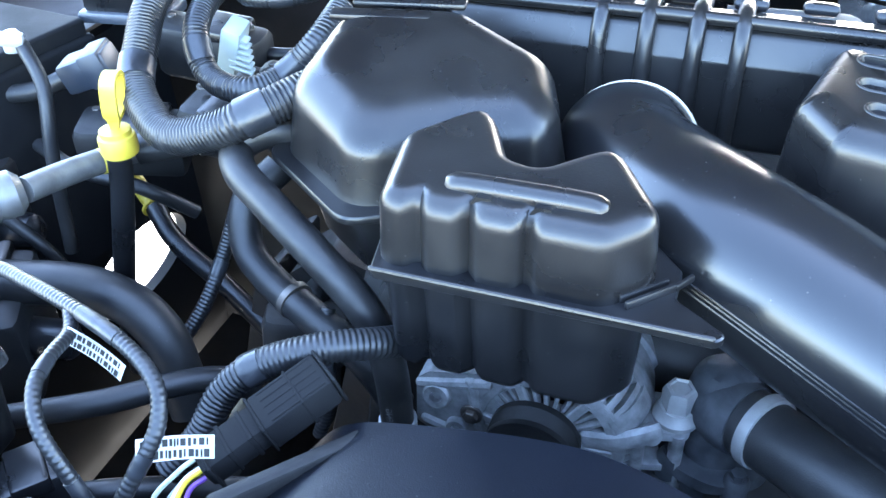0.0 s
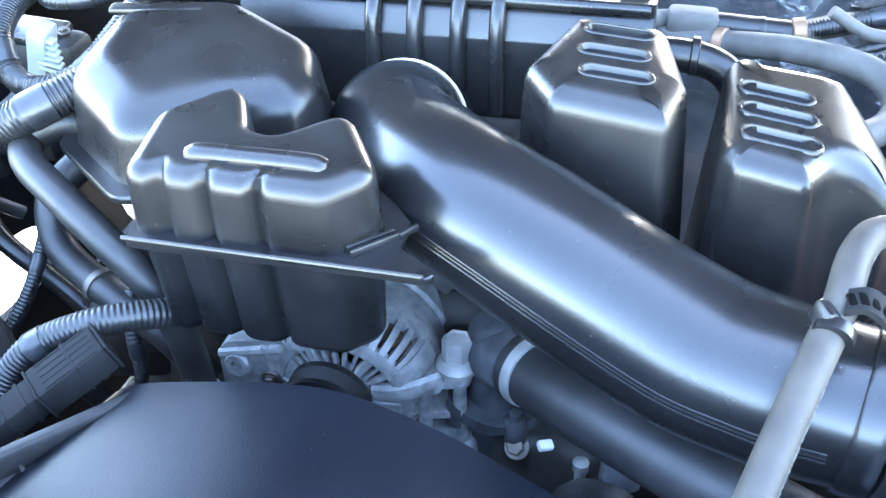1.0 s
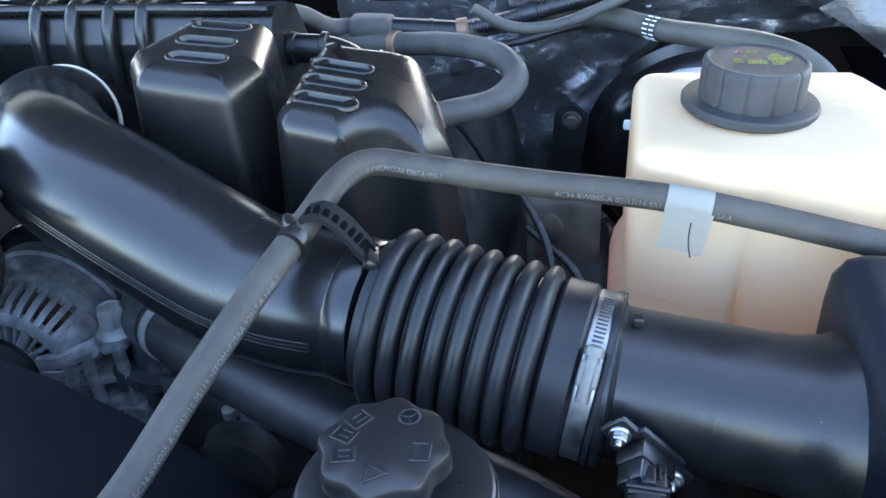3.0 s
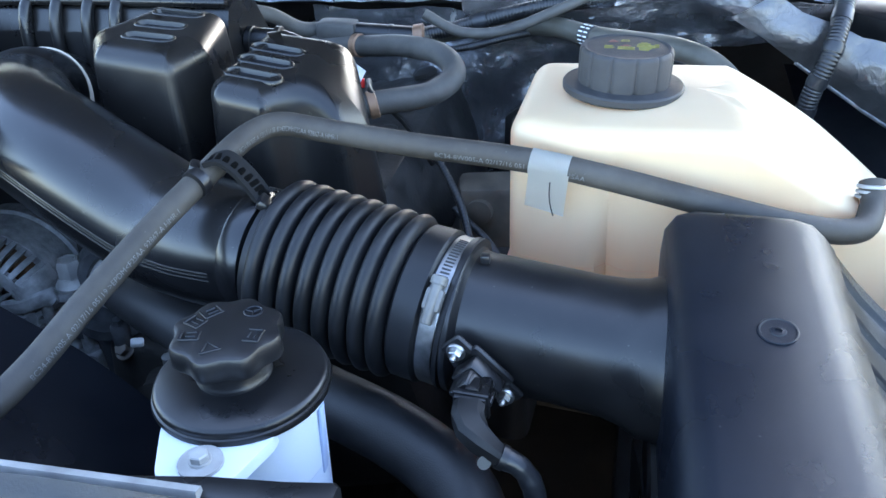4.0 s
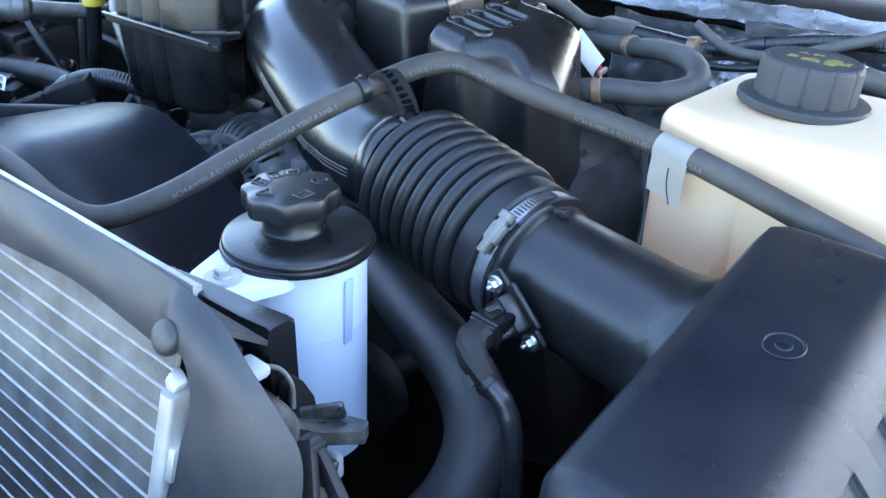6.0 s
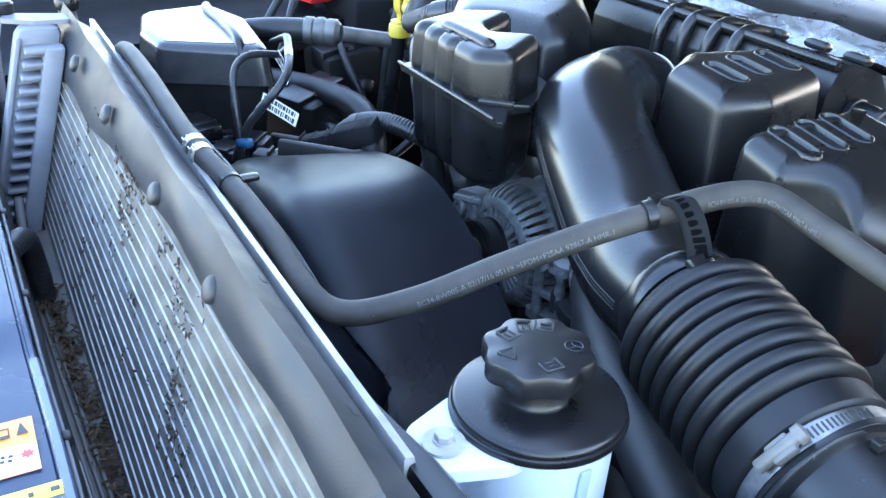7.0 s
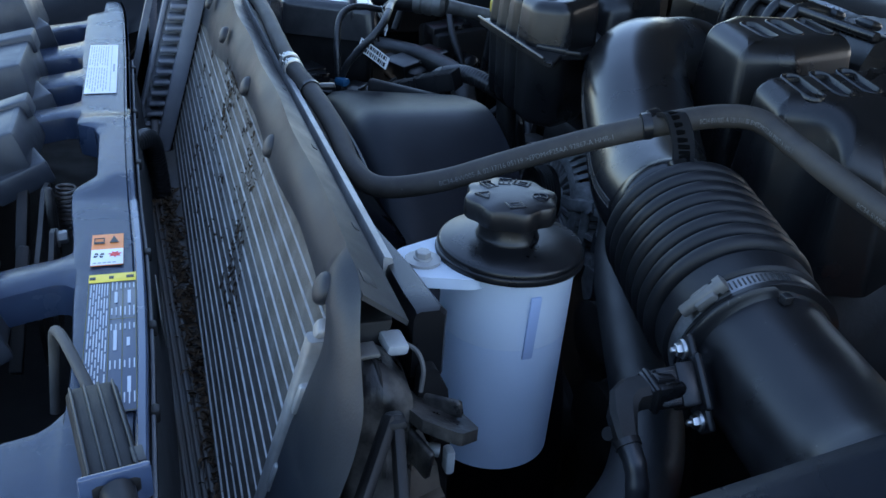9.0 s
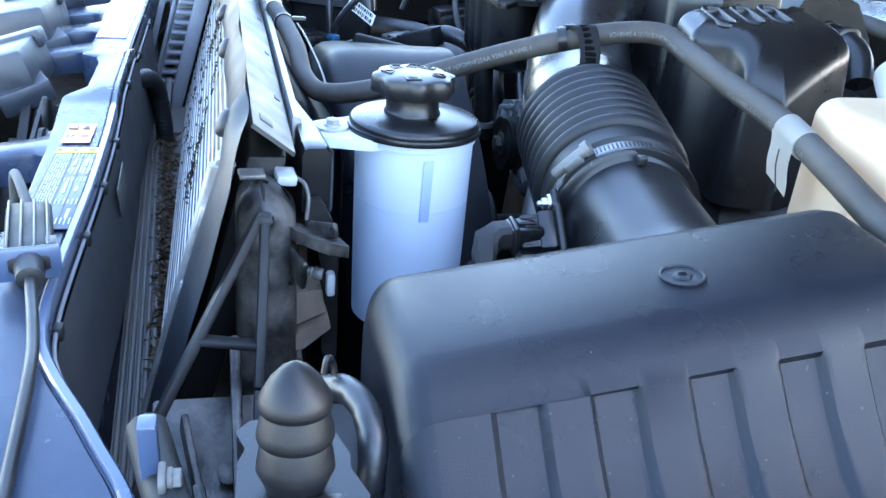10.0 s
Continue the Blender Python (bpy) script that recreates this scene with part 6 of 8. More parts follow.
sweep(bm, curve_points([(-0.556, 0.618, 1.152), (-0.545, 0.612, 1.143), (-0.526, 0.603, 1.131), (-0.518, 0.599, 1.127)], 4), lambda u: 0.0085 if u < 0.85 else 0.013, 16)
part("cap", bm, yellow_plastic, stub)

acp = thing("refrigerant_pipe", "dull aluminium refrigerant pipe with a crimped joint and yellow band", "pipe", (-0.45, 0.48, 1.22))
bm = tube([(-0.62, 0.30, 1.215), (-0.58, 0.325, 1.24), (-0.545, 0.355, 1.250), (-0.515, 0.405, 1.252)], 0.0165, 18, 8)
part("hose", bm, rubber, acp)
bm = bmesh.new()
J0, J1 = Vector((-0.520, 0.398, 1.252)), Vector((-0.482, 0.455, 1.250))
lathe(bm, [(0.0165, 0), (0.0185, 0.002), (0.0185, 0.012), (0.0165, 0.014), (0.0185, 0.018), (0.019, 0.026), (0.0165, 0.030), (0.018, 0.034), (0.018, 0.044), (0.012, 0.050)], 28, along(J0, J1))
part("crimp", bm, dull_alu, acp)
bm = tube([(-0.492, 0.440, 1.250), (-0.487, 0.490, 1.240), (-0.468, 0.537, 1.234), (-0.452, 0.551, 1.235)], 0.0105, 16, 8)
part("pipe", bm, dull_alu, acp)
bm = bmesh.new()
lathe(bm, [(0.0106, 0), (0.0109, 0.0005), (0.0109, 0.008), (0.0106, 0.0085)], 20, along((-0.480, 0.5100, 1.237), (-0.468, 0.537, 1.234)))
part("band", bm, yellow_plastic, acp, "yellow paint band")
bm = bmesh.new()
lathe(bm, [(0.0106, 0), (0.0135, 0.001), (0.0135, 0.050), (0.0155, 0.052), (0.0155, 0.062), (0.0106, 0.064)], 20, along((-0.466, 0.540, 1.234), (-0.400, 0.577, 1.241)))
part("sleeve", bm, rubber, acp)
lp = thing("lower_pipe", "dark rubber pipe bending down behind the fan shroud", "pipe", (-0.38, 0.39, 1.1))
part("hose", tube([(-0.70, 0.36, 1.14), (-0.60, 0.409, 1.150), (-0.54, 0.438, 1.150), (-0.464, 0.455, 1.146), (-0.41, 0.450, 1.12), (-0.385, 0.435, 1.05)], 0.019, 18, 8), rubber, lp)

# wiring looms
def wiring(pts, r, label, wraps=(0.42,)):
    """A corrugated conduit with bands of tape round it."""
    t = thing("wiring_loom", label, "wiring loom", pts[0], "wiring looms")
    part("conduit", loom(pts, r), loom_black, t)
    line_ = curve_points(pts, 10)
    for w in wraps:
        i = int(w * (len(line_) - 1))
        j = min(len(line_) - 1, i + max(3, len(line_) // 14))
        bm_ = bmesh.new()
        sweep(bm_, line_[i:j + 1], lambda u: r * (1.05 + 0.02 * math.sin(31 * u)), 14)
        part("tape_wrap", bm_, lead_tape, t)
    return t


for nm, pts, r, lab in (
    ("big", [(-0.50, 0.68, 1.335), (-0.482, 0.62, 1.330), (-0.468, 0.58, 1.313), (-0.449, 0.54, 1.294), (-0.397, 0.50, 1.283), (-0.343, 0.49, 1.300), (-0.314, 0.50, 1.313), (-0.280, 0.54, 1.322), (-0.26, 0.60, 1.31)], 0.0145, "thick corrugated black wiring loom beside the resonator"),
    ("second", [(-0.46, 0.72, 1.325), (-0.455, 0.66, 1.319), (-0.443, 0.62, 1.305), (-0.422, 0.60, 1.280), (-0.376, 0.58, 1.283), (-0.350, 0.60, 1.290), (-0.326, 0.62, 1.314), (-0.32, 0.66, 1.33)], 0.0115, "corrugated black wiring loom curving to the intake"),
    ("third", [(-0.34, 0.74, 1.335), (-0.36, 0.68, 1.33), (-0.41, 0.66, 1.328), (-0.44, 0.70, 1.33)], 0.008, "thin corrugated wiring loom at the back"),
    ("a", [(-0.50, 0.345, 1.245), (-0.42, 0.336, 1.272), (-0.376, 0.324, 1.280), (-0.318, 0.305, 1.286), (-0.275, 0.290, 1.284), (-0.253, 0.278, 1.276), (-0.246, 0.265, 1.264), (-0.248, 0.256, 1.254), (-0.254, 0.246, 1.240), (-0.262, 0.236, 1.222), (-0.28, 0.225, 1.18)], 0.0048, "looping corrugated black wiring loom with white tags"),
    ("b", [(-0.330, 0.308, 1.284), (-0.320, 0.294, 1.281), (-0.312, 0.270, 1.286), (-0.304, 0.249, 1.286), (-0.292, 0.234, 1.275), (-0.276, 0.228, 1.250), (-0.268, 0.228, 1.215), (-0.27, 0.23, 1.17)], 0.0042, "looping corrugated black wiring loom"),
    ("c", [(-0.30, 0.31, 1.150), (-0.283, 0.33, 1.170), (-0.272, 0.348, 1.195), (-0.250, 0.362, 1.214), (-0.215, 0.378, 1.224), (-0.186, 0.40, 1.218), (-0.17, 0.43, 1.20)], 0.0110, "corrugated black loom feeding the large connector"),
    ("d", [(-0.375, 0.56, 1.215), (-0.381, 0.55, 1.194), (-0.391, 0.53, 1.152), (-0.399, 0.50, 1.116), (-0.416, 0.47, 1.084), (-0.46, 0.44, 1.03)], 0.0065, "straight corrugated loom running down into the bay"),
    ("e", [(-0.26, 0.47, 1.17), (-0.255, 0.45, 1.145), (-0.25, 0.44, 1.11), (-0.26, 0.43, 1.07)], 0.006, "thin corrugated loom behind the hoses"),
):
    wiring(pts, r, lab, (0.3, 0.72) if len(pts) > 7 else (0.45,))


def tag_label(corners, label, bars):
    """A printed white tag wrapped on a loom: four corners, with dark bars for print that cannot be read."""
    t = thing("wire_tag", label, "label", corners[0], "wire tags")
    a, b, c, d = (Vector(p) for p in corners)
    n = (b - a).cross(d - a).normalized()
    bm_ = bmesh.new()
    sheet(bm_, lambda u, v: a.lerp(b, u).lerp(d.lerp(c, u), v) + n * 0.002 * math.sin(math.pi * u), 8, 3, 0.0005)
    part("paper", bm_, paper_white, t)
    for u0, u1, v0, v1 in bars:
        bm_ = bmesh.new()
        for s in (-1, 1):
            sheet(bm_, lambda u, v: a.lerp(b, u0 + (u1 - u0) * u).lerp(d.lerp(c, u0 + (u1 - u0) * u), v0 + (v1 - v0) * v) + n * (0.002 * math.sin(math.pi * (u0 + (u1 - u0) * u)) + 0.0008 * s), 4, 1)
        part("print_bar", bm_, ink_black, t)
    return t


tag_rng = random.Random(11)
BARS = []
for v0, v1 in ((0.08, 0.44), (0.54, 0.92)):
    u = 0.05
    while u < 0.93:
        w = tag_rng.choice((0.025, 0.04, 0.07))
        BARS.append((u, u + w, v0 + tag_rng.uniform(0, 0.03), v1 - tag_rng.uniform(0, 0.06)))
        u += w + tag_rng.uniform(0.012, 0.035)
tag_label([(-0.318, 0.293, 1.287), (-0.288, 0.295, 1.264), (-0.294, 0.293, 1.252), (-0.324, 0.291, 1.275)], "white printed paper tag on a wiring loom", BARS)
tag_label([(-0.252, 0.253, 1.262), (-0.228, 0.283, 1.242), (-0.228, 0.278, 1.228), (-0.252, 0.248, 1.248)], "white printed paper tag folded over a wiring loom", BARS)

con = thing("wire_connector", "large grey-black multi-pin wiring connector with coloured wires", "connector", (-0.22, 0.325, 1.19))
C0, C1 = Vector((-0.252, 0.290, 1.196)), Vector((-0.197, 0.362, 1.224))
mc = along(C0, C1)
L_ = (C1 - C0).length
bm = bmesh.new()
block(bm, (0.030, 0.022, L_ * 0.52), mc @ pose(0, 0, L_ * 0.70), 0.003)
socket = part("socket", bm, battery_black, con)
for k in range(5):
    part("rib", boxed((0.0018, 0.0230, L_ * 0.40), mc @ pose(-0.012 + 0.006 * k, 0, L_ * 0.72), 0.0008), battery_black, socket)
bm = bmesh.new()
block(bm, (0.024, 0.018, L_ * 0.46), mc @ pose(0, 0, L_ * 0.24), 0.003)
plug = part("plug", bm, battery_black, con)
for k in range(3):
    part("rib", boxed((0.0250, 0.0190, 0.0030), mc @ pose(0, 0, L_ * (0.06 + 0.15 * k)), 0.0006), battery_black, plug)
for k, f in enumerate((0.06, 0.45, 0.74, 0.97)):
    part("ridge", boxed((0.0312, 0.0232, 0.0022), mc @ pose(0, 0, L_ * f), 0.001), battery_black, con)
part("latch", boxed((0.010, 0.006, L_ * 0.5), mc @ pose(0, -0.013, L_ * 0.5), 0.002), battery_black, con)
for k, (mat_, dx) in enumerate(((surface("purple_wire", (0.16, 0.06, 0.30), rough=0.45), -0.006), (paper_white, 0.0), (surface("pale_green_wire", (0.45, 0.50, 0.38), rough=0.45), 0.006), (ink_grey, 0.003), (ink_yellow, -0.002))):
    p = mc @ Vector((dx, -0.003 + 0.003 * (k % 3), 0))
    part("wire", tube([p, p + Vector((-0.006, -0.010, -0.003)), p + Vector((-0.010 - dx, -0.026, -0.016)), p + Vector((-0.006, -0.04, -0.04))], 0.0016, 8, 5), mat_, con)
cbk = thing("connector_bracket", "dark plastic bracket carrying the large connector", "bracket", (-0.198, 0.284, 1.19))
turn = Euler((0, radians(4), radians(53))).to_matrix().to_4x4()
part("rail", boxed((0.125, 0.022, 0.012), Matrix.Translation((-0.198, 0.284, 1.196)) @ turn, 0.003), matt_black, cbk)
part("upright", boxed((0.10, 0.010, 0.022), Matrix.Translation((-0.192, 0.296, 1.206)) @ turn, 0.003), matt_black, cbk)
for d in (-0.045, -0.015, 0.015, 0.045):
    part("rib", boxed((0.003, 0.020, 0.006), Matrix.Translation((-0.198, 0.284, 1.196)) @ turn @ Matrix.Translation((d, 0, 0.0075)), 0.001), matt_black, cbk)

# ---- fuse box, battery and the far corner ----
fuse = thing("fuse_box", "glossy dark fuse box with a bright reflective lid", "fuse box", (-0.53, 0.25, 1.15))
OUT_F = [(-0.640, 0.200), (-0.545, 0.180), (-0.465, 0.186), (-0.395, 0.315), (-0.560, 0.335), (-0.660, 0.310)]
bm = bmesh.new()
moulded(bm, OUT_F, dome_levels(1.218, 1.266, 0.012, 0.004), 0.016, 5)
flid = part("lid", bm, surface("glossy_lid_plastic", (0.02, 0.02, 0.021), (0.03, 0.03, 0.03), 0.16, 0.24, scale=20, bump=0.1, grain=300, dust=DUST, dust_amount=0.2), fuse)
bm = bmesh.new()
sweep(bm, curve_points([(-0.640, 0.296, 1.266), (-0.60, 0.287, 1.272), (-0.53, 0.286, 1.273), (-0.455, 0.283, 1.272), (-0.428, 0.281, 1.262), (-0.424, 0.280, 1.235)], 6), 0.0065, 10)
part("strap", bm, satin_black, flid)
# added pale sheet: the sky's reflection on the dark lid, put into colour
bm = bmesh.new()
moulded(bm, inset_poly(OUT_F, 0.016), [(1.2662, 0), (1.2670, 0)], 0.012, 5)
part("lid_label", bm, surface("silvery_lid_sheen", (0.50, 0.50, 0.50), (0.62, 0.62, 0.61), 0.22, 0.34, metal=0.5, scale=16, bump=0.1, grain=300, stretch=(1, 6, 1), dust=DUST, dust_amount=0.4), flid, "silvery sheet painting the sky's reflection on the lid")
bm = bmesh.new()
moulded(bm, inset_poly(OUT_F, 0.006), [(1.12, 0.02), (1.15, 0.004), (1.217, 0.0)], 0.014, 5)
part("body", bm, matt_black, fuse)
for k, (x, y, z, sx, sy, sz, rz) in enumerate(((-0.42, 0.215, 1.165, 0.07, 0.035, 0.03, 20), (-0.36, 0.235, 1.15, 0.05, 0.03, 0.03, 35), (-0.45, 0.24, 1.14, 0.06, 0.05, 0.03, 0), (-0.38, 0.275, 1.145, 0.04, 0.035, 0.035, 50), (-0.33, 0.215, 1.13, 0.05, 0.03, 0.025, 10))):
    bm = bmesh.new()
    block(bm, (sx, sy, sz), pose(x, y, z, 0, 0, rz), 0.004)
    block(bm, (sx * 0.6, sy * 1.1, sz * 0.4), pose(x, y, z + sz * 0.4, 0, 0, rz), 0.002)
    single("relay", bm, satin_black, "small black plastic relay beside the fuse box", "relay", group="relays")
bm = bmesh.new()
block(bm, (0.018, 0.012, 0.010), pose(-0.262, 0.232, 1.205, 0, 0, 30), 0.003)
single("blue_clip", bm, surface("blue_plastic", (0.012, 0.06, 0.13), (0.018, 0.08, 0.16), 0.45), "small blue plastic wiring clip", "clip")

bat = thing("battery", "black battery with a red terminal cover", "battery", (-0.72, 0.62, 1.05))
bm = bmesh.new()
moulded(bm, [(-0.83, 0.53), (-0.655, 0.53), (-0.625, 0.70), (-0.83, 0.72)], dome_levels(1.02, 1.255, 0.006, 0.0), 0.008)
part("case", bm, battery_black, bat)
bm = bmesh.new()
moulded(bm, [(-0.825, 0.535), (-0.660, 0.535), (-0.630, 0.695), (-0.825, 0.715)], dome_levels(1.2555, 1.272, 0.004, 0.0), 0.006)
part("top", bm, battery_black, bat)
bm = bmesh.new()
block(bm, (0.075, 0.05, 0.055), pose(-0.77, 0.50, 1.262, 0, 0, 15), 0.006)
block(bm, (0.04, 0.035, 0.03), pose(-0.72, 0.515, 1.282, 0, 0, 15), 0.005)
part("terminal_cover", bm, red_plastic, bat, "red terminal cover")
bm = bmesh.new()
block(bm, (0.022, 0.012, 0.012), pose(-0.615, 0.585, 1.296, 0, 10, 30), 0.003)
lathe(bm, [(0.010, 0), (0.010, 0.012), (0.006, 0.018)], 16, pose(-0.63, 0.60, 1.278))
part("terminal", bm, white_metal, bat)
for p in ([(-0.74, 0.50, 1.27), (-0.70, 0.46, 1.28), (-0.66, 0.43, 1.25), (-0.64, 0.40, 1.18)], [(-0.61, 0.59, 1.29), (-0.58, 0.57, 1.26), (-0.575, 0.55, 1.2), (-0.58, 0.54, 1.1)], [(-0.75, 0.49, 1.26), (-0.72, 0.44, 1.26), (-0.70, 0.40, 1.22)]):
    single("battery_cable", tube(p, 0.0065, 12, 8), rubber, "thick black battery cable", "cable", group="battery cables")
gc = thing("grey_connector", "blue-grey plastic connector on a black lead", "connector", (-0.58, 0.62, 1.23))
bm = bmesh.new()
block(bm, (0.050, 0.034, 0.030), pose(-0.570, 0.622, 1.258, 0, -18, 20), 0.004)
block(bm, (0.022, 0.038, 0.034), pose(-0.560, 0.625, 1.262, 0, -18, 20), 0.003)
part("shell", bm, surface("blue_grey_plastic", (0.014, 0.018, 0.026), (0.021, 0.026, 0.035), 0.45, 0.55), gc)
part("lead", tube([(-0.595, 0.613, 1.248), (-0.63, 0.60, 1.235), (-0.68, 0.58, 1.235), (-0.74, 0.56, 1.24)], 0.009, 12, 6), rubber, gc)
rb = thing("relay_box", "black plastic relay box with grey sides at the back", "relay box", (-0.62, 0.74, 1.2))
bm = bmesh.new()
block(bm, (0.085, 0.05, 0.06), pose(-0.60, 0.735, 1.30, 0, 0, 8), 0.006)
part("box", bm, satin_black, rb)
bm = bmesh.new()
block(bm, (0.095, 0.055, 0.012), pose(-0.60, 0.733, 1.268, 0, 0, 8), 0.003)
part("rim", bm, flap_grey, rb)
wc = thing("pale_connector", "pale green-grey plastic connector beside the loom", "connector", (-0.43, 0.65, 1.27))
bm = bmesh.new()
block(bm, (0.018, 0.028, 0.050), pose(-0.432, 0.655, 1.282, 10, 20, 10), 0.003)
pale_green = surface("pale_green_plastic", (0.26, 0.29, 0.265), (0.32, 0.35, 0.32), 0.45, 0.55)
for k in range(6):
    part("ridge", boxed((0.022, 0.010, 0.003), pose(-0.421, 0.648, 1.266 + 0.006 * k, 10, 20, 10), 0.001), pale_green, wc)
part("shell", bm, surface("pale_green_shell", (0.26, 0.29, 0.265), (0.32, 0.35, 0.32), 0.45, 0.55), wc)
bm = bmesh.new()
bar(bm, (-0.338, 0.72, 1.336), (-0.343, 0.70, 1.325), 0.0045)
single("white_pin", bm, white_plastic, "small white plastic pin between the looms", "pin")
for k, (x, y, z, sx, sy, sz, rz) in enumerate(((-0.52, 0.60, 1.20, 0.10, 0.05, 0.05, 20), (-0.44, 0.64, 1.22, 0.06, 0.08, 0.05, 0), (-0.68, 0.52, 1.12, 0.08, 0.10, 0.12, 10), (-0.58, 0.42, 1.10, 0.10, 0.10, 0.10, 30), (-0.36, 0.66, 1.24, 0.10, 0.03, 0.05, 0), (-0.50, 0.72, 1.24, 0.12, 0.04, 0.06, 0))):
    t = thing("engine_bracket", "dark plastic engine bracket deep in the bay", "bracket", (x, y, z - sz / 2), "engine brackets")
    part("body", boxed((sx, sy, sz), pose(x, y, z, 6, 4, rz), 0.008), matt_black, t)
    part("lid", boxed((sx * 0.5, sy * 1.08, sz * 0.3), pose(x + 0.01, y, z + sz * 0.42, 6, 4, rz), 0.004), satin_black, t)
    bm = bmesh.new()
    bar(bm, (x, y, z), (x + sx * 0.9, y + 0.01, z + 0.005), min(sy, sz) * 0.18, 12)
    part("stub", bm, satin_black, t)
    for s in (-1, 1):
        bm = bmesh.new()
        hexbolt(bm, pose(x + s * sx * 0.36, y, z + sz * 0.5, 6, 4, rz), 0.0045, 0.005)
        part("bolt", bm, dark_steel, t)
for p, r in (([(-0.62, 0.58, 1.19), (-0.56, 0.56, 1.185), (-0.50, 0.57, 1.17), (-0.47, 0.60, 1.13)], 0.007), ([(-0.66, 0.50, 1.21), (-0.60, 0.49, 1.18), (-0.56, 0.50, 1.13), (-0.55, 0.52, 1.05)], 0.006), ([(-0.45, 0.62, 1.24), (-0.41, 0.63, 1.235), (-0.36, 0.64, 1.24)], 0.008), ([(-0.47, 0.33, 1.12), (-0.40, 0.36, 1.13), (-0.33, 0.42, 1.12), (-0.30, 0.45, 1.05)], 0.010), ([(-0.42, 0.28, 1.10), (-0.35, 0.31, 1.11), (-0.28, 0.36, 1.08)], 0.009)):
    single("hidden_cable", tube(p, r, 12, 8), rubber, "black rubber cable low in the bay", "cable", group="low cables")

# ---- firewall side ----
bl = thing("heat_blanket", "crinkled black and silver foil blanket over the firewall", "heat blanket", (0.4, 1.0, 1.1))


def crumple(x, z, s=1.0):
    return 0.020 * s * noise.noise(Vector((x * 9, z * 9, 3.1))) + 0.010 * s * abs(noise.noise(Vector((x * 24, z * 24, 7.7))))


bm = bmesh.new()
sheet(bm, lambda u, v: Vector((0.08 + 0.40 * u, 0.985 + crumple(0.4 * u, 0.34 * v, 1.4) - 0.03 * math.sin(math.pi * u), 0.92 + 0.34 * v)), 50, 40, 0.002)
part("centre_sheet", bm, dark_foil, bl)
bm = bmesh.new()
sheet(bm, lambda u, v: Vector((0.30 + 0.60 * u, 0.97 - 0.06 * v + crumple(0.6 * u, 0.2 * v + 2, 1.5), 1.215 + 0.07 * v + crumple(u, v + 5, 0.6))), 60, 16, 0.002)
part("upper_sheet", bm, dark_foil, bl)
SHEET_LOW = [(0.600, 1.300), (0.636, 1.279), (0.680, 1.244), (0.740, 1.203), (0.781, 1.178), (0.798, 1.186)]
SHEET_TOP = [(0.640, 1.325), (0.668, 1.306), (0.700, 1.294), (0.728, 1.280), (0.755, 1.275), (0.783, 1.272)]


def side_at(u, v):
    k = min(4, int(u * 5))
    f = u * 5 - k
    lo_, hi_ = [Vector(r[k]).lerp(Vector(r[k + 1]), f) for r in (SHEET_LOW, SHEET_TOP)]
    q = lo_.lerp(hi_, v)
    return Vector((q.x, 0.80 + crumple(q.x * 1.3 + 3, q.y * 1.3, 0.7) - 0.012 * math.sin(math.pi * u) * math.sin(math.pi * v), q.y))


bm = bmesh.new()
sheet(bm, side_at, 50, 24, 0.003)
side_ = part("side_sheet", bm, grey_foil, bl, "silver foil flap with a hemmed edge")
bm = bmesh.new()
sweep(bm, [side_at(1.0, k / 12) for k in range(13)], 0.0026, 8)
sweep(bm, [side_at(0.35 + 0.65 * k / 20, 0.0) for k in range(21)], 0.0022, 8)
part("hem", bm, grey_foil, side_)
bm = bmesh.new()
sheet(bm, lambda u, v: Vector((-0.62 + 1.50 * u, 0.955 + 0.03 * v + crumple(u * 2.0, v * 0.1 + 9, 0.3), 1.270 + 0.024 * v + crumple(u * 1.6, v * 0.1, 0.5))), 110, 6, 0.002)
part("cowl_edge", bm, silver_foil, bl, "shiny silver foil edge below the cowl")
tray = thing("cowl_reservoir", "dark round-rimmed housing at the cowl beside the foil", "housing", (0.82, 0.88, 1.2))
bm = bmesh.new()
lathe(bm, [(0.09, 1.255), (0.115, 1.255), (0.12, 1.262), (0.12, 1.285), (0.112, 1.29), (0.06, 1.292)], 40, pose(0.84, 0.93, 0))
part("rim", bm, satin_black, tray)

bo = thing("brake_booster", "large round black brake booster behind the coolant bottle", "brake booster", (0.525, 0.93, 0.95))
bm = bmesh.new()
lathe(bm, [(0.06, 0.0), (0.105, 0.010), (0.128, 0.024), (0.136, 0.045), (0.148, 0.050), (0.148, 0.060), (0.140, 0.064), (0.140, 0.12)], 64, along((0.530, 0.885, 1.075), (0.535, 1.1, 1.085)))
part("shell", bm, surface("black_painted_booster", (0.005, 0.005, 0.0055), (0.008, 0.008, 0.0085), 0.16, 0.26, scale=15, bump=0.1, grain=500, dust=(0.10, 0.05, 0.03), dust_amount=0.08), bo)
bm = bmesh.new()
prism(bm, [(p.x, p.y) for p in fillet([(0.352, 1.145), (0.372, 1.160), (0.392, 1.140), (0.385, 1.09), (0.37, 1.04), (0.345, 1.045), (0.350, 1.09)], 0.010, 4)], "y", 0.895, 0.905)
part("flange", bm, matt_black, bo)
bm = bmesh.new()
hexbolt(bm, along((0.372, 0.896, 1.138), (0.372, 0.6, 1.138)), 0.008, 0.008)
part("bolt", bm, dark_steel, bo)
bm = bmesh.new()
block(bm, (0.024, 0.006, 0.011), pose(0.440, 0.80, 1.178, 0, 4, 0), 0.003)
part("tab", bm, white_plastic, bo, "small white tab")
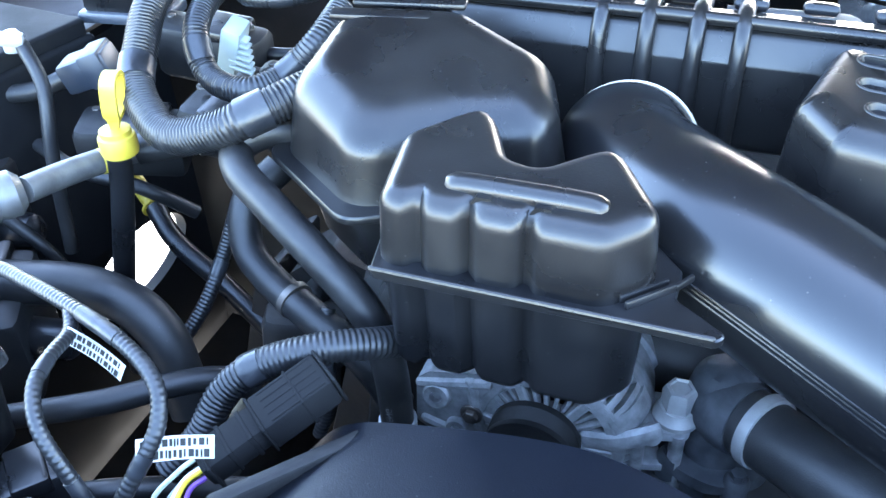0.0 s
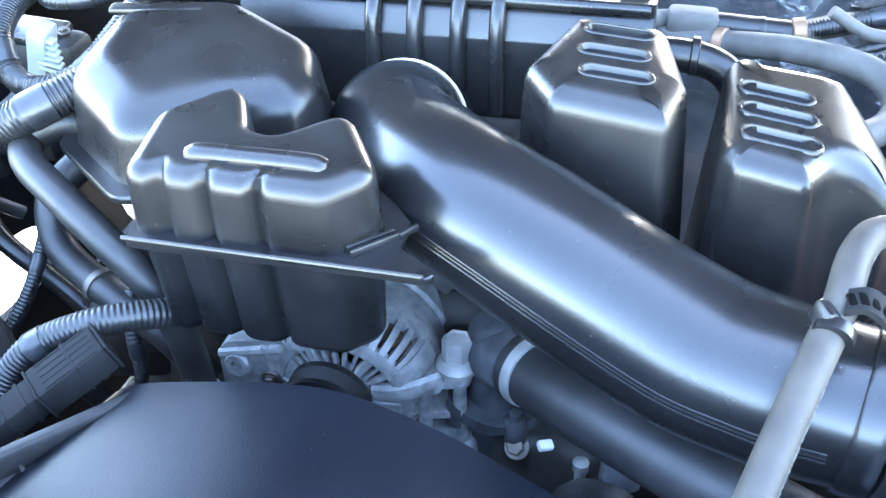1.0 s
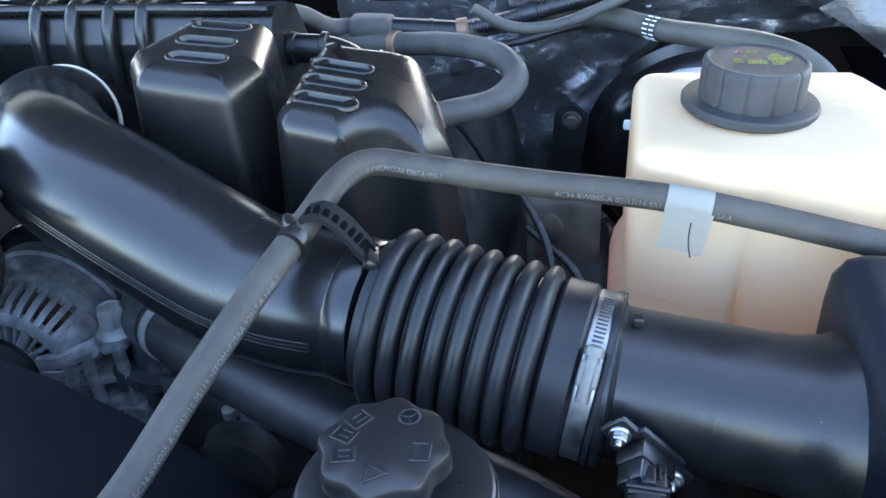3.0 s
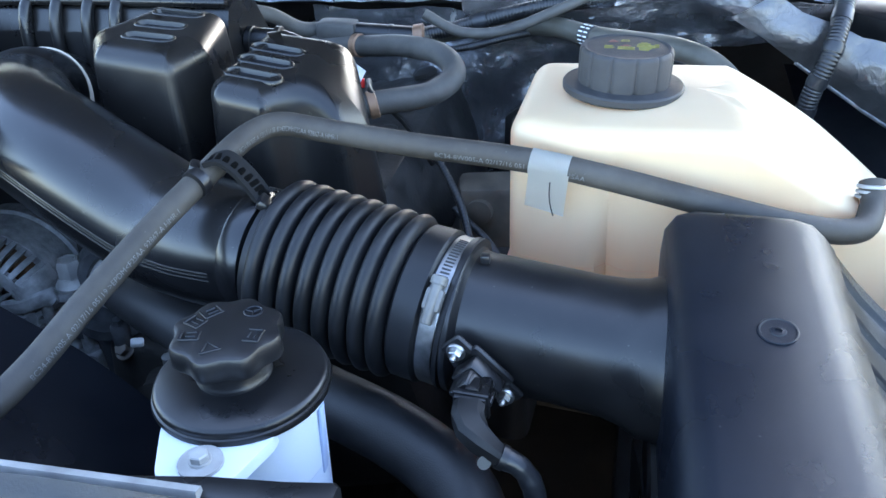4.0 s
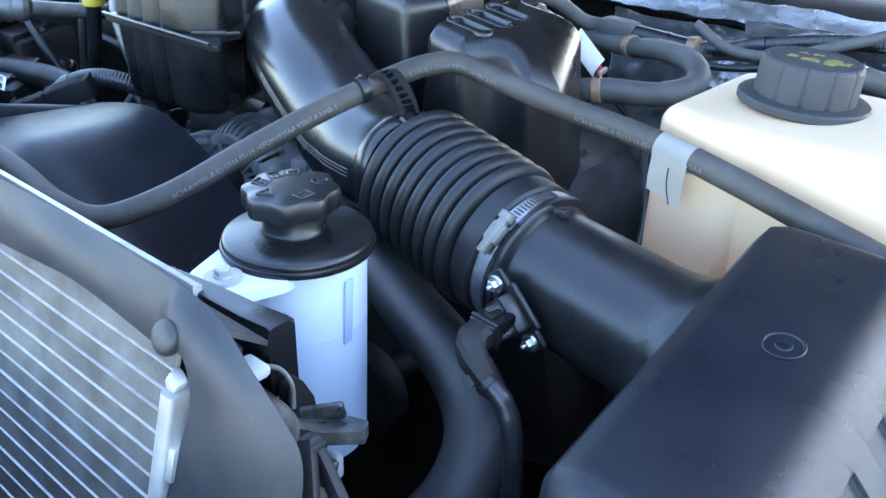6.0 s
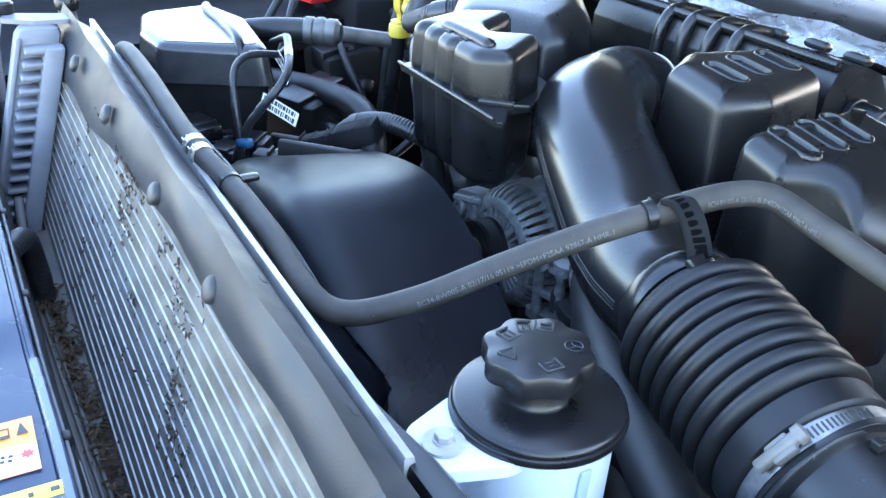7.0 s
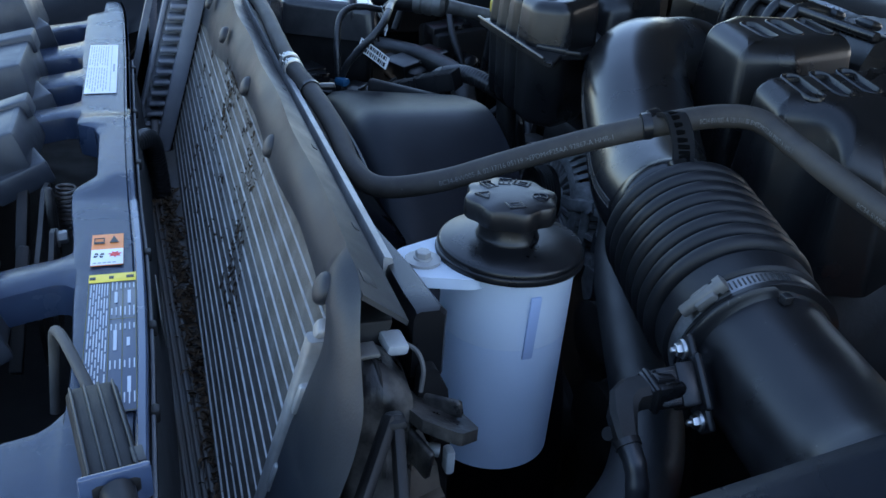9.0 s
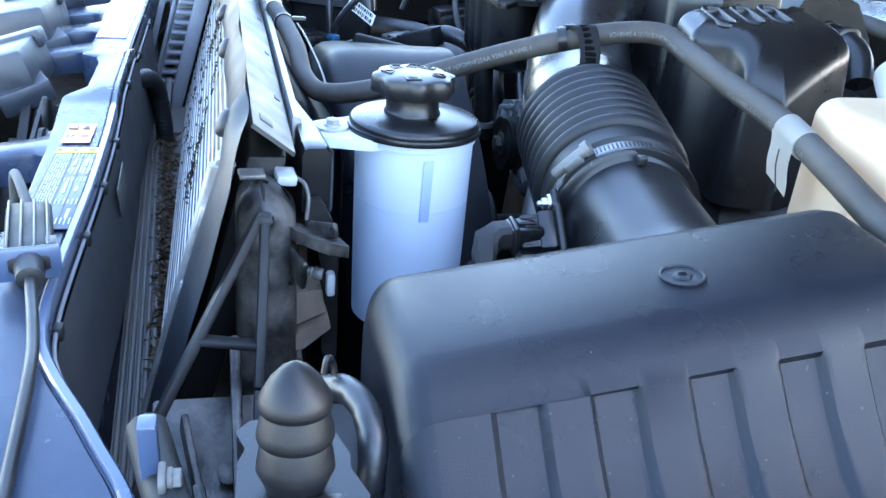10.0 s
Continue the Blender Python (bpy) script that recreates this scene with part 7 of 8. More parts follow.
mr = thing("brake_reservoir", "white plastic brake fluid reservoir with a black cap", "brake reservoir", (0.52, 0.76, 1.12))
bm = bmesh.new()
moulded(bm, [(0.448, 0.71), (0.60, 0.71), (0.60, 0.82), (0.448, 0.82)], dome_levels(1.10, 1.246, 0.030, 0.006, 8), 0.030)
part("body", bm, pale_grey_plastic, mr)
bm = bmesh.new()
lathe(bm, [(0.028, 1.234), (0.030, 1.236), (0.030, 1.246), (0.027, 1.250), (0.01, 1.251)], 60, pose(0.522, 0.750, 0), lambda a, i: 1 + 0.03 * (math.cos(24 * a) > 0))
part("cap", bm, satin_black, mr)

fh = thing("firewall_hose", "weathered grey rubber heater hose along the firewall with a printed band", "hose", (0.45, 0.93, 1.2), "firewall hoses")
part("hose", tube([(0.24, 0.885, 1.246), (0.30, 0.915, 1.250), (0.345, 0.925, 1.252), (0.3817, 0.920, 1.2537), (0.4215, 0.885, 1.2619), (0.4585, 0.845, 1.2648), (0.5074, 0.80, 1.2727), (0.551, 0.76, 1.2787), (0.585, 0.735, 1.2714), (0.608, 0.722, 1.245), (0.615, 0.715, 1.19)], 0.0115, 18, 8), olive_rubber, fh)
bm = bmesh.new()
lathe(bm, [(0.0116, 0), (0.0120, 0.0003), (0.0120, 0.020), (0.0116, 0.0203)], 24, along((0.4500, 0.8545, 1.2642), (0.4700, 0.8330, 1.2662)))
bnd = part("band", bm, ink_black, fh, "black printed band")
for k in range(12):
    for h_, w_ in ((0.0055, 0.007), (0.0145, 0.006)):
        part("print_bar", boxed((w_, 0.0016, 0.0005), along((0.4500, 0.8545, 1.2642), (0.4700, 0.8330, 1.2662)) @ Matrix.Rotation(radians(100 + 24 * k), 4, "Z") @ pose(0.0121, 0, h_, 0, 90, 0), 0.0002), paper_white, bnd)
fl = thing("firewall_hose", "weathered grey rubber heater hose bent in a loop", "hose", (0.28, 0.75, 1.24), "firewall hoses")
part("hose", tube([(0.10, 0.880, 1.240), (0.18, 0.865, 1.243), (0.245, 0.825, 1.257), (0.300, 0.785, 1.261), (0.322, 0.750, 1.251), (0.306, 0.705, 1.246), (0.262, 0.665, 1.250), (0.21, 0.65, 1.24)], 0.0125, 18, 8), dusty_rubber, fl)
for q0, q1 in (((0.175, 0.867, 1.243), (0.20, 0.855, 1.246)), ((0.262, 0.665, 1.250), (0.25, 0.66, 1.248))):
    bm = bmesh.new()
    lathe(bm, [(0.0125, 0), (0.0142, 0.001), (0.0142, 0.009), (0.0125, 0.010)], 22, along(q0, q1))
    part("clamp", bm, rust_clamp, fl, "brown spring clamp")
fx = thing("firewall_hose", "weathered grey hose crossing behind the covers", "hose", (0.1, 0.85, 1.25), "firewall hoses")
part("hose", tube([(-0.02, 0.80, 1.300), (0.053, 0.80, 1.302), (0.083, 0.835, 1.288), (0.105, 0.868, 1.262), (0.13, 0.885, 1.256), (0.20, 0.885, 1.253)], 0.0095, 16, 8), dusty_rubber, fx)
bm = bmesh.new()
block(bm, (0.050, 0.030, 0.026), pose(0.150, 0.882, 1.256, 0, 2, 0), 0.006)
part("sleeve", bm, dusty_rubber, fx, "grey sleeve")
bm = bmesh.new()
bar(bm, (0.172, 0.882, 1.254), (0.245, 0.884, 1.249), 0.0125, 18)
lathe(bm, [(0.012, 0), (0.0135, 0.002), (0.0135, 0.006), (0.012, 0.008)], 20, along((0.212, 0.883, 1.251), (0.25, 0.884, 1.249)))
part("coupling", bm, satin_black, fx)
bm = bmesh.new()
lathe(bm, [(0.0125, 0), (0.0145, 0.001), (0.0145, 0.012), (0.0125, 0.013)], 22, along((0.245, 0.884, 1.249), (0.30, 0.89, 1.256)))
part("spring_clamp", bm, rust_clamp, fx, "brown spring clamp")
bm = bmesh.new()
for x in (0.188, 0.213):
    block(bm, (0.019, 0.016, 0.008), pose(x, 0.866, 1.236, 0, 2, 0), 0.003)
    bar(bm, (x - 0.008, 0.862, 1.240), (x + 0.008, 0.862, 1.240), 0.0045, 12)
part("green_clip", bm, surface("pale_green_clip", (0.35, 0.42, 0.36), (0.4, 0.46, 0.4), 0.45), fx, "pale green clip")
wiring([(0.250, 0.89, 1.248), (0.289, 0.90, 1.254), (0.338, 0.90, 1.268), (0.40, 0.91, 1.280), (0.48, 0.93, 1.285)], 0.0095, "corrugated loom along the firewall")
wiring([(0.235, 0.87, 1.236), (0.30, 0.875, 1.238), (0.36, 0.90, 1.246), (0.40, 0.93, 1.245)], 0.0045, "thin corrugated loom along the firewall")
single("grey_lead", tube([(0.27, 0.84, 1.29), (0.31, 0.845, 1.268), (0.36, 0.86, 1.266), (0.42, 0.88, 1.285), (0.46, 0.90, 1.30)], 0.006, 12, 8), dusty_rubber, "grey lead looping over the firewall hoses", "cable")
pv = thing("vent_elbow", "black plastic vent elbow behind the engine covers", "vent elbow", (0.16, 0.7, 1.28))
part("elbow", tube([(0.105, 0.70, 1.300), (0.135, 0.70, 1.300), (0.158, 0.70, 1.297), (0.178, 0.698, 1.288), (0.195, 0.692, 1.268)], 0.0135, 18, 8), satin_black, pv)
for x in (0.118, 0.148):
    bm = bmesh.new()
    lathe(bm, [(0.0135, 0), (0.0155, 0.001), (0.0155, 0.006), (0.0135, 0.007)], 24, along((x, 0.70, 1.300), (x + 0.02, 0.70, 1.299)))
    part("collar", bm, satin_black, pv)
cd = thing("paper_card", "white paper tag hanging behind an engine cover", "paper tag", (0.21, 0.66, 1.28))
bm = bmesh.new()
ca, cb = Vector((0.200, 0.714, 1.294)), Vector((0.242, 0.698, 1.271))
sheet(bm, lambda u, v: ca.lerp(cb, u) + Vector((-0.010, -0.004, -0.020)) * v + Vector((0, -0.004, 0)) * math.sin(math.pi * v), 4, 6, 0.0006)
part("paper", bm, paper_white, cd)
part("red_tip", boxed((0.004, 0.004, 0.010), Matrix.Translation(cb + Vector((-0.004, -0.002, -0.012))), 0.001), red_plastic, cd, "red tip")
part("lead", tube([cb + Vector((0.002, 0, -0.010)), (0.26, 0.66, 1.26), (0.28, 0.69, 1.22), (0.30, 0.72, 1.16)], 0.003, 8, 6), rubber, cd)
for p, r in (([(0.32, 0.66, 1.20), (0.36, 0.60, 1.16), (0.375, 0.55, 1.10), (0.37, 0.52, 1.04)], 0.004), ([(0.34, 0.64, 1.15), (0.39, 0.60, 1.12), (0.40, 0.55, 1.06)], 0.004)):
    wiring(p, r, "black loom dropping beside the engine cover")
wiring([(0.712, 0.830, 1.318), (0.702, 0.790, 1.292), (0.694, 0.772, 1.268), (0.683, 0.768, 1.235), (0.679, 0.770, 1.205), (0.680, 0.780, 1.160)], 0.010, "taped black loom hanging in front of the silver heat blanket", (0.1, 0.3, 0.5, 0.7))
bm = bmesh.new()
block(bm, (0.055, 0.004, 0.030), pose(0.372, 0.60, 1.105, 35, 25, 20), 0.001)
lb = single("sticker_plate", bm, satin_black, "grey printed sticker plate low beside the bottle", "sticker")
bm = bmesh.new()
moulded(bm, [(0.30, 0.60), (0.42, 0.58), (0.43, 0.80), (0.30, 0.82)], dome_levels(0.9, 1.08, 0.02, 0.01), 0.02)
single("brake_line_block", bm, engine_dark, "dark cast block between engine and fender", "engine part")
bm = bmesh.new()
block(bm, (0.075, 0.05, 0.13), pose(0.368, 0.71, 1.085, 0, 0, 10), 0.008)
lathe(bm, [(0.014, 0), (0.014, 0.010), (0.008, 0.012)], 18, along((0.358, 0.686, 1.125), (0.353, 0.60, 1.13)))
single("tan_bracket", bm, surface("tan_dusty_metal", (0.045, 0.036, 0.026), (0.10, 0.082, 0.060), 0.6, 0.8, scale=40, bump=0.3), "tan dusty bracket low behind the bellows", "bracket")
# added block: hides the daylight between alternator and shroud dome
bm = bmesh.new()
block(bm, (0.075, 0.045, 0.085), pose(-0.335, 0.545, 1.045, 0, 6, 20), 0.010)
block(bm, (0.03, 0.05, 0.04), pose(-0.30, 0.535, 1.075, 0, 6, 20), 0.006)
single("gap_blocker", bm, engine_dark, "dark block added low behind the fan shroud to shut out daylight", "engine part")
# dark rough casting between the hoses
bm = bmesh.new()
prism(bm, [(p.x, p.y) for p in fillet([(-0.40, 1.00), (-0.36, 1.10), (-0.315, 1.135), (-0.27, 1.12), (-0.25, 1.05), (-0.28, 0.95)], 0.012, 4)], "y", 0.575, 0.64)
prism(bm, [(p.x, p.y) for p in fillet([(-0.42, 0.97), (-0.385, 1.10), (-0.37, 1.11), (-0.375, 1.05), (-0.40, 0.95)], 0.006, 4)], "y", 0.555, 0.66)
bar(bm, (-0.33, 0.56, 1.09), (-0.33, 0.60, 1.09), 0.012, 14)
single("accessory_casting", bm, engine_dark, "dark rough cast bracket behind the heater hoses", "engine part")


# ---- near corner: strut, end tank, bracket, boot ----
st = thing("support_strut", "black plastic A-shaped support strut beside the radiator", "strut", (0.49, 0.09, 1.15))


def beam(bm_, a, b, w, h, side=(1, 0, 0)):
    a, b = Vector(a), Vector(b)
    t = (b - a).normalized()
    s = Vector(side)
    s = (s - t * s.dot(t)).normalized()
    n_ = t.cross(s)
    m_ = Matrix((n_, s, t)).transposed().to_4x4()
    m_.translation = (a + b) / 2
    block(bm_, (w, h, (b - a).length), m_, 0.0015)


bm = bmesh.new()
beam(bm, (0.455, 0.1065, 1.250), (0.525, 0.050, 1.165), 0.0055, 0.009)
beam(bm, (0.525, 0.050, 1.165), (0.560, 0.030, 1.11), 0.0055, 0.009)
beam(bm, (0.455, 0.1090, 1.250), (0.520, 0.102, 1.175), 0.0055, 0.009)
beam(bm, (0.520, 0.102, 1.175), (0.56, 0.098, 1.10), 0.0055, 0.009)
beam(bm, (0.500, 0.070, 1.196), (0.505, 0.104, 1.193), 0.0040, 0.009)
block(bm, (0.012, 0.011, 0.008), pose(0.457, 0.108, 1.247), 0.003)
part("frame", bm, matt_black, st)
bm = bmesh.new()
block(bm, (0.08, 0.07, 0.006), pose(0.515, 0.078, 1.125, 0, 28, 0), 0.002)
block(bm, (0.10, 0.006, 0.05), pose(0.51, 0.090, 1.14, 0, 28, 0), 0.002)
lathe(bm, [(0.004, 0), (0.006, 0), (0.0065, 0.004), (0.0045, 0.005)], 18, pose(0.530, 0.085, 1.127, 0, 28, 0))
block(bm, (0.05, 0.004, 0.018), pose(0.530, 0.066, 1.138, 0, 28, 12), 0.001)
part("web", bm, scratched_black, st)
et = thing("radiator_end_tank", "dusty black rounded radiator end tank with a metal clip", "radiator tank", (0.41, 0.115, 1.15))
bm = bmesh.new()
moulded(bm, [(0.375, 0.091), (0.424, 0.089), (0.434, 0.110), (0.430, 0.131), (0.38, 0.135)], dome_levels(1.05, 1.255, 0.022, 0.003, 8), 0.012)
for v in bm.verts:
    if v.co.z > 1.2:
        v.co.z -= max(0.0, v.co.y - 0.108) * 0.45 * (v.co.z - 1.2) / 0.06
sweep(bm, curve_points([(0.405, 0.108, 1.2560), (0.418, 0.109, 1.252), (0.4265, 0.110, 1.241), (0.4300, 0.111, 1.222), (0.4310, 0.112, 1.19)], 6), 0.0012, 6)
part("tank", bm, scratched_black, et)
bm = bmesh.new()
block(bm, (0.012, 0.016, 0.003), pose(0.408, 0.1030, 1.2570, 0, 6, 6), 0.0010)
part("clip", bm, dull_alu, et, "bright metal retaining clip")
bm = bmesh.new()
block(bm, (0.016, 0.013, 0.007), pose(0.391, 0.1245, 1.2490, -6, 8, 6), 0.0018)
part("pad", bm, pale_grey_plastic, et, "pale grey plastic pad")
bm = bmesh.new()
sweep(bm, curve_points([(0.393, 0.1305, 1.2490), (0.400, 0.1360, 1.2470), (0.406, 0.1380, 1.2390), (0.408, 0.1365, 1.2260)], 6), 0.0014, 8)
part("wire_loop", bm, dull_alu, et, "pale wire loop")
bm = bmesh.new()
prism(bm, [(p.x, p.y) for p in fillet([(0.392, 0.134), (0.412, 0.158), (0.440, 0.160), (0.453, 0.145), (0.440, 0.128), (0.415, 0.122)], 0.004, 3)], "z", 1.213, 1.221)
for v in bm.verts:
    v.co.z += (v.co.x - 0.415) * 0.28 - (v.co.y - 0.14) * 0.35
block(bm, (0.034, 0.004, 0.020), pose(0.428, 0.127, 1.206, 0, 10, 20), 0.0015)
block(bm, (0.024, 0.004, 0.010), pose(0.420, 0.146, 1.224, 0, -12, 40), 0.0015)
part("shelf", bm, scratched_black, et, "scuffed dusty shelf")
bb = thing("tie_bar_bracket", "black plastic end bracket beside the fluid reservoir", "bracket", (0.36, 0.145, 1.24))
bm = bmesh.new()
rings = []
for x, w, top in ((0.255, 0.006, 1.2640), (0.285, 0.010, 1.2645), (0.33, 0.017, 1.2655), (0.366, 0.019, 1.2665), (0.390, 0.020, 1.2690), (0.3930, 0.018, 1.2680)):
    rings.append([Vector((x, y, z)) for y, z in ((0.1350, 1.225), (0.1350, top - 0.005), (0.1365, top - 0.001), (0.139, top), (0.135 + w * 0.8, top), (0.135 + w, top - 0.004), (0.135 + w, 1.225))])
skin(bm, rings)
part("body", bm, satin_black, bb)
bm = bmesh.new()
prism(bm, [(p.x, p.y) for p in fillet([(0.137, 1.236), (0.146, 1.238), (0.154, 1.222), (0.158, 1.195), (0.159, 1.120), (0.149, 1.120), (0.148, 1.185), (0.144, 1.205), (0.136, 1.210)], 0.004, 3)], "x", 0.396, 0.404)
part("leg", bm, matt_black, bb)
sd_ = thing("threaded_stud", "pale threaded stud with a white nut", "stud", (0.42, 0.15, 1.19))
bm = bmesh.new()
lathe(bm, [(0.0030, 0), (0.0036, 0.0005), (0.0030, 0.0015), (0.0036, 0.0025), (0.0030, 0.0035), (0.0036, 0.0045), (0.0030, 0.0055), (0.0040, 0.007), (0.0040, 0.012)], 14, along((0.415, 0.135, 1.1935), (0.421, 0.152, 1.191)))
part("stud", bm, white_metal, sd_)
bm = bmesh.new()
block(bm, (0.009, 0.0055, 0.016), pose(0.422, 0.151, 1.187), 0.0018)
part("nut", bm, pale_grey_plastic, sd_)
bm = bmesh.new()
prism(bm, [(0.118, 1.150), (0.123, 1.178), (0.146, 1.181), (0.149, 1.164)], "x", 0.385, 0.418)
prism(bm, [(0.116, 1.138), (0.119, 1.146), (0.150, 1.162), (0.152, 1.155), (0.134, 1.140)], "x", 0.385, 0.424)
prism(bm, [(0.108, 1.108), (0.113, 1.136), (0.134, 1.130), (0.133, 1.108)], "x", 0.385, 0.420)
single("clay_coloured_bracket", bm, surface("brown_dusty_steel", (0.12, 0.092, 0.07), (0.20, 0.16, 0.12), 0.6, 0.8, scale=40, bump=0.3), "brown dusty steel bracket below the reservoir", "bracket")

bo2 = thing("sensor_boot", "ribbed black rubber boot on a latch switch with a wrapped cable", "rubber boot", (0.672, 0.109, 1.22))
BT = along((0.674, 0.109, 1.232), (0.668, 0.109, 1.284))
bm = bmesh.new()
lathe(bm, [(0.0105, 0.004), (0.0128, 0.010), (0.0140, 0.0125), (0.0137, 0.0155), (0.0127, 0.0215), (0.0123, 0.0228), (0.0134, 0.0240), (0.0138, 0.0256), (0.0133, 0.0285), (0.0120, 0.0335), (0.0117, 0.0346), (0.0127, 0.0358), (0.0131, 0.0372), (0.0124, 0.0405), (0.0090, 0.0465), (0.0050, 0.0507), (0.0028, 0.0520), (0.0004, 0.0530)], 40, BT)
part("boot", bm, bellows_rubber, bo2)
bm = bmesh.new()
prism(bm, [(p.x, p.y) for p in fillet([(0.6300, 0.0945), (0.6370, 0.0885), (0.6480, 0.0920), (0.6560, 0.0890), (0.690, 0.0870), (0.705, 0.100), (0.702, 0.128), (0.680, 0.1350), (0.6640, 0.1300), (0.6560, 0.1310), (0.6420, 0.1270), (0.6310, 0.1190)], 0.004, 4)], "z", 1.2230, 1.2345)
block(bm, (0.030, 0.052, 0.008), pose(0.676, 0.110, 1.214, 0, 0, 5), 0.003)
block(bm, (0.040, 0.044, 0.075), pose(0.682, 0.110, 1.174), 0.004)
block(bm, (0.010, 0.030, 0.006), pose(0.689, 0.110, 1.2370, 0, 0, 4), 0.0015)
part("body", bm, satin_black, bo2)
bm = bmesh.new()
block(bm, (0.006, 0.040, 0.008), pose(0.690, 0.112, 1.214, 0, 0, 5), 0.002)
part("brass_plate", bm, rust_clamp, bo2, "brown metal plate")
for y_, w_ in ((0.098, 0.008), (0.108, 0.006)):
    part("clip", boxed((0.010, w_, 0.006), pose(0.692, y_, 1.2375, 0, 12, 6), 0.0012), rust_clamp, bo2, "brown metal clip")
part("white_edge", boxed((0.014, 0.006, 0.010), pose(0.697, 0.128, 1.236, 0, 10, -10), 0.002), pale_grey_plastic, bo2, "pale plastic edge")
bm = bmesh.new()
sweep(bm, curve_points([(0.580, 0.114, 1.195), (0.591, 0.1215, 1.218), (0.603, 0.1287, 1.2290), (0.615, 0.1355, 1.2350), (0.630, 0.1405, 1.2355), (0.642, 0.1420, 1.2290), (0.649, 0.1405, 1.2120), (0.647, 0.1380, 1.180)], 12), lambda u: 0.0062 + 0.0003 * math.sin(37 * u) * math.sin(17 * u + 1), 14)
part("cable", bm, lead_tape, bo2, "wrinkled glossy tape wrap")
bm = bmesh.new()
sweep(bm, curve_points([(0.606, 0.131, 1.236), (0.604, 0.130, 1.243), (0.606, 0.1275, 1.246), (0.608, 0.126, 1.240)], 5), 0.0016, 8)
part("tie_tail", bm, satin_black, bo2)
gd = thing("latch_bracket", "dark bracket with a pale post and bolt at the bay corner", "bracket", (0.62, 0.05, 1.2))
bm = bmesh.new()
block(bm, (0.009, 0.0076, 0.070), pose(0.632, 0.0562, 1.207, 0, 6, 0), 0.0015)
part("post", bm, support_black, gd)
bm = bmesh.new()
mb_ = along((0.642, 0.0595, 1.2180), (0.642, 0.20, 1.2180))
lathe(bm, [(0.002, 0), (0.0072, 0.0002), (0.0074, 0.0020), (0.0068, 0.0030), (0.0050, 0.0034)], 24, mb_)
hexbolt(bm, mb_ @ pose(0, 0, 0.0034), 0.0044, 0.0055, 1.15)
part("bolt", bm, dull_alu, gd)
bm = bmesh.new()
prism(bm, [(p.x, p.y) for p in fillet([(0.56, 0.015), (0.70, 0.03), (0.74, 0.12), (0.60, 0.12), (0.55, 0.06)], 0.01, 3)], "z", 1.120, 1.134)
block(bm, (0.10, 0.006, 0.040), pose(0.640, 0.078, 1.150, 0, 8, 8), 0.002)
block(bm, (0.006, 0.070, 0.030), pose(0.600, 0.082, 1.148, 0, 0, 20), 0.002)
part("base", bm, matt_black, gd)
part("tube", tube([(0.60, 0.052, 1.212), (0.66, 0.068, 1.208), (0.70, 0.095, 1.20)], 0.009, 12, 6), matt_black, gd)

# air meter lead
ml = thing("meter_lead", "black taped lead with a right-angle connector boot", "cable", (0.45, 0.24, 1.15))
bm = bmesh.new()
rings = []
for c_, a_, w_ in (((0.4310, 0.2640, 1.2222), (0, -1, 0), 0.0095), ((0.4315, 0.2560, 1.2218), (0.15, -1, -0.1), 0.0095), ((0.4345, 0.2500, 1.2200), (0.6, -0.7, -0.4), 0.0090), ((0.4400, 0.2465, 1.2155), (0.8, -0.2, -0.55), 0.0080), ((0.4480, 0.2450, 1.2090), (0.8, 0, -0.6), 0.0068), ((0.4530, 0.2450, 1.2052), (0.8, 0, -0.6), 0.0060)):
    a_ = Vector(a_).normalized()
    s_ = a_.cross(Vector((0, 0, 1))).normalized()
    u_ = s_.cross(a_)
    rings.append([Vector(c_) + s_ * w_ * sx + u_ * w_ * 0.85 * sz for sx, sz in ((-1, -0.6), (-0.6, -1), (0.6, -1), (1, -0.6), (1, 0.6), (0.6, 1), (-0.6, 1), (-1, 0.6))])
skin(bm, rings)
part("boot", bm, matt_black, ml)
bm = bmesh.new()
beam(bm, (0.4318, 0.2860, 1.2230), (0.4310, 0.2640, 1.2222), 0.0150, 0.0200, (1, 0, 0))
beam(bm, (0.4316, 0.2700, 1.2226), (0.4312, 0.2660, 1.2224), 0.0180, 0.0225, (1, 0, 0))
block(bm, (0.008, 0.012, 0.003), pose(0.4316, 0.2750, 1.2312), 0.001)
plug = part("plug", bm, satin_black, ml)
for k in range(4):
    part("ridge", boxed((0.0012, 0.010, 0.0008), pose(0.4250 + 0.0042 * k, 0.2780, 1.2308), 0.0003), satin_black, plug)
bm = bmesh.new()
lathe(bm, [(0.0062, -0.0022), (0.0078, -0.002), (0.0078, 0.002), (0.0062, 0.0022)], 18, along((0.4530, 0.2450, 1.2052), (0.463, 0.245, 1.200)))
lathe(bm, [(0.0022, -0.002), (0.0040, -0.002), (0.0040, 0.002), (0.0022, 0.002)], 16, pose(0.4435, 0.2385, 1.2060, 60, 0, 20))
part("tie", bm, satin_black, ml)
lead_line = curve_points([(0.4530, 0.2450, 1.2052), (0.4625, 0.2450, 1.2000), (0.4690, 0.2450, 1.1900), (0.4725, 0.2450, 1.1750), (0.4750, 0.2450, 1.1470), (0.4735, 0.2450, 1.1180), (0.470, 0.244, 1.075)], 12)
bm = bmesh.new()
sweep(bm, lead_line, lambda u: 0.0066 + 0.00035 * math.sin(31 * u) * math.sin(13 * u + 1), 14)
part("cable", bm, lead_tape, ml, "wrinkled glossy tape wrap")
bm = bmesh.new()
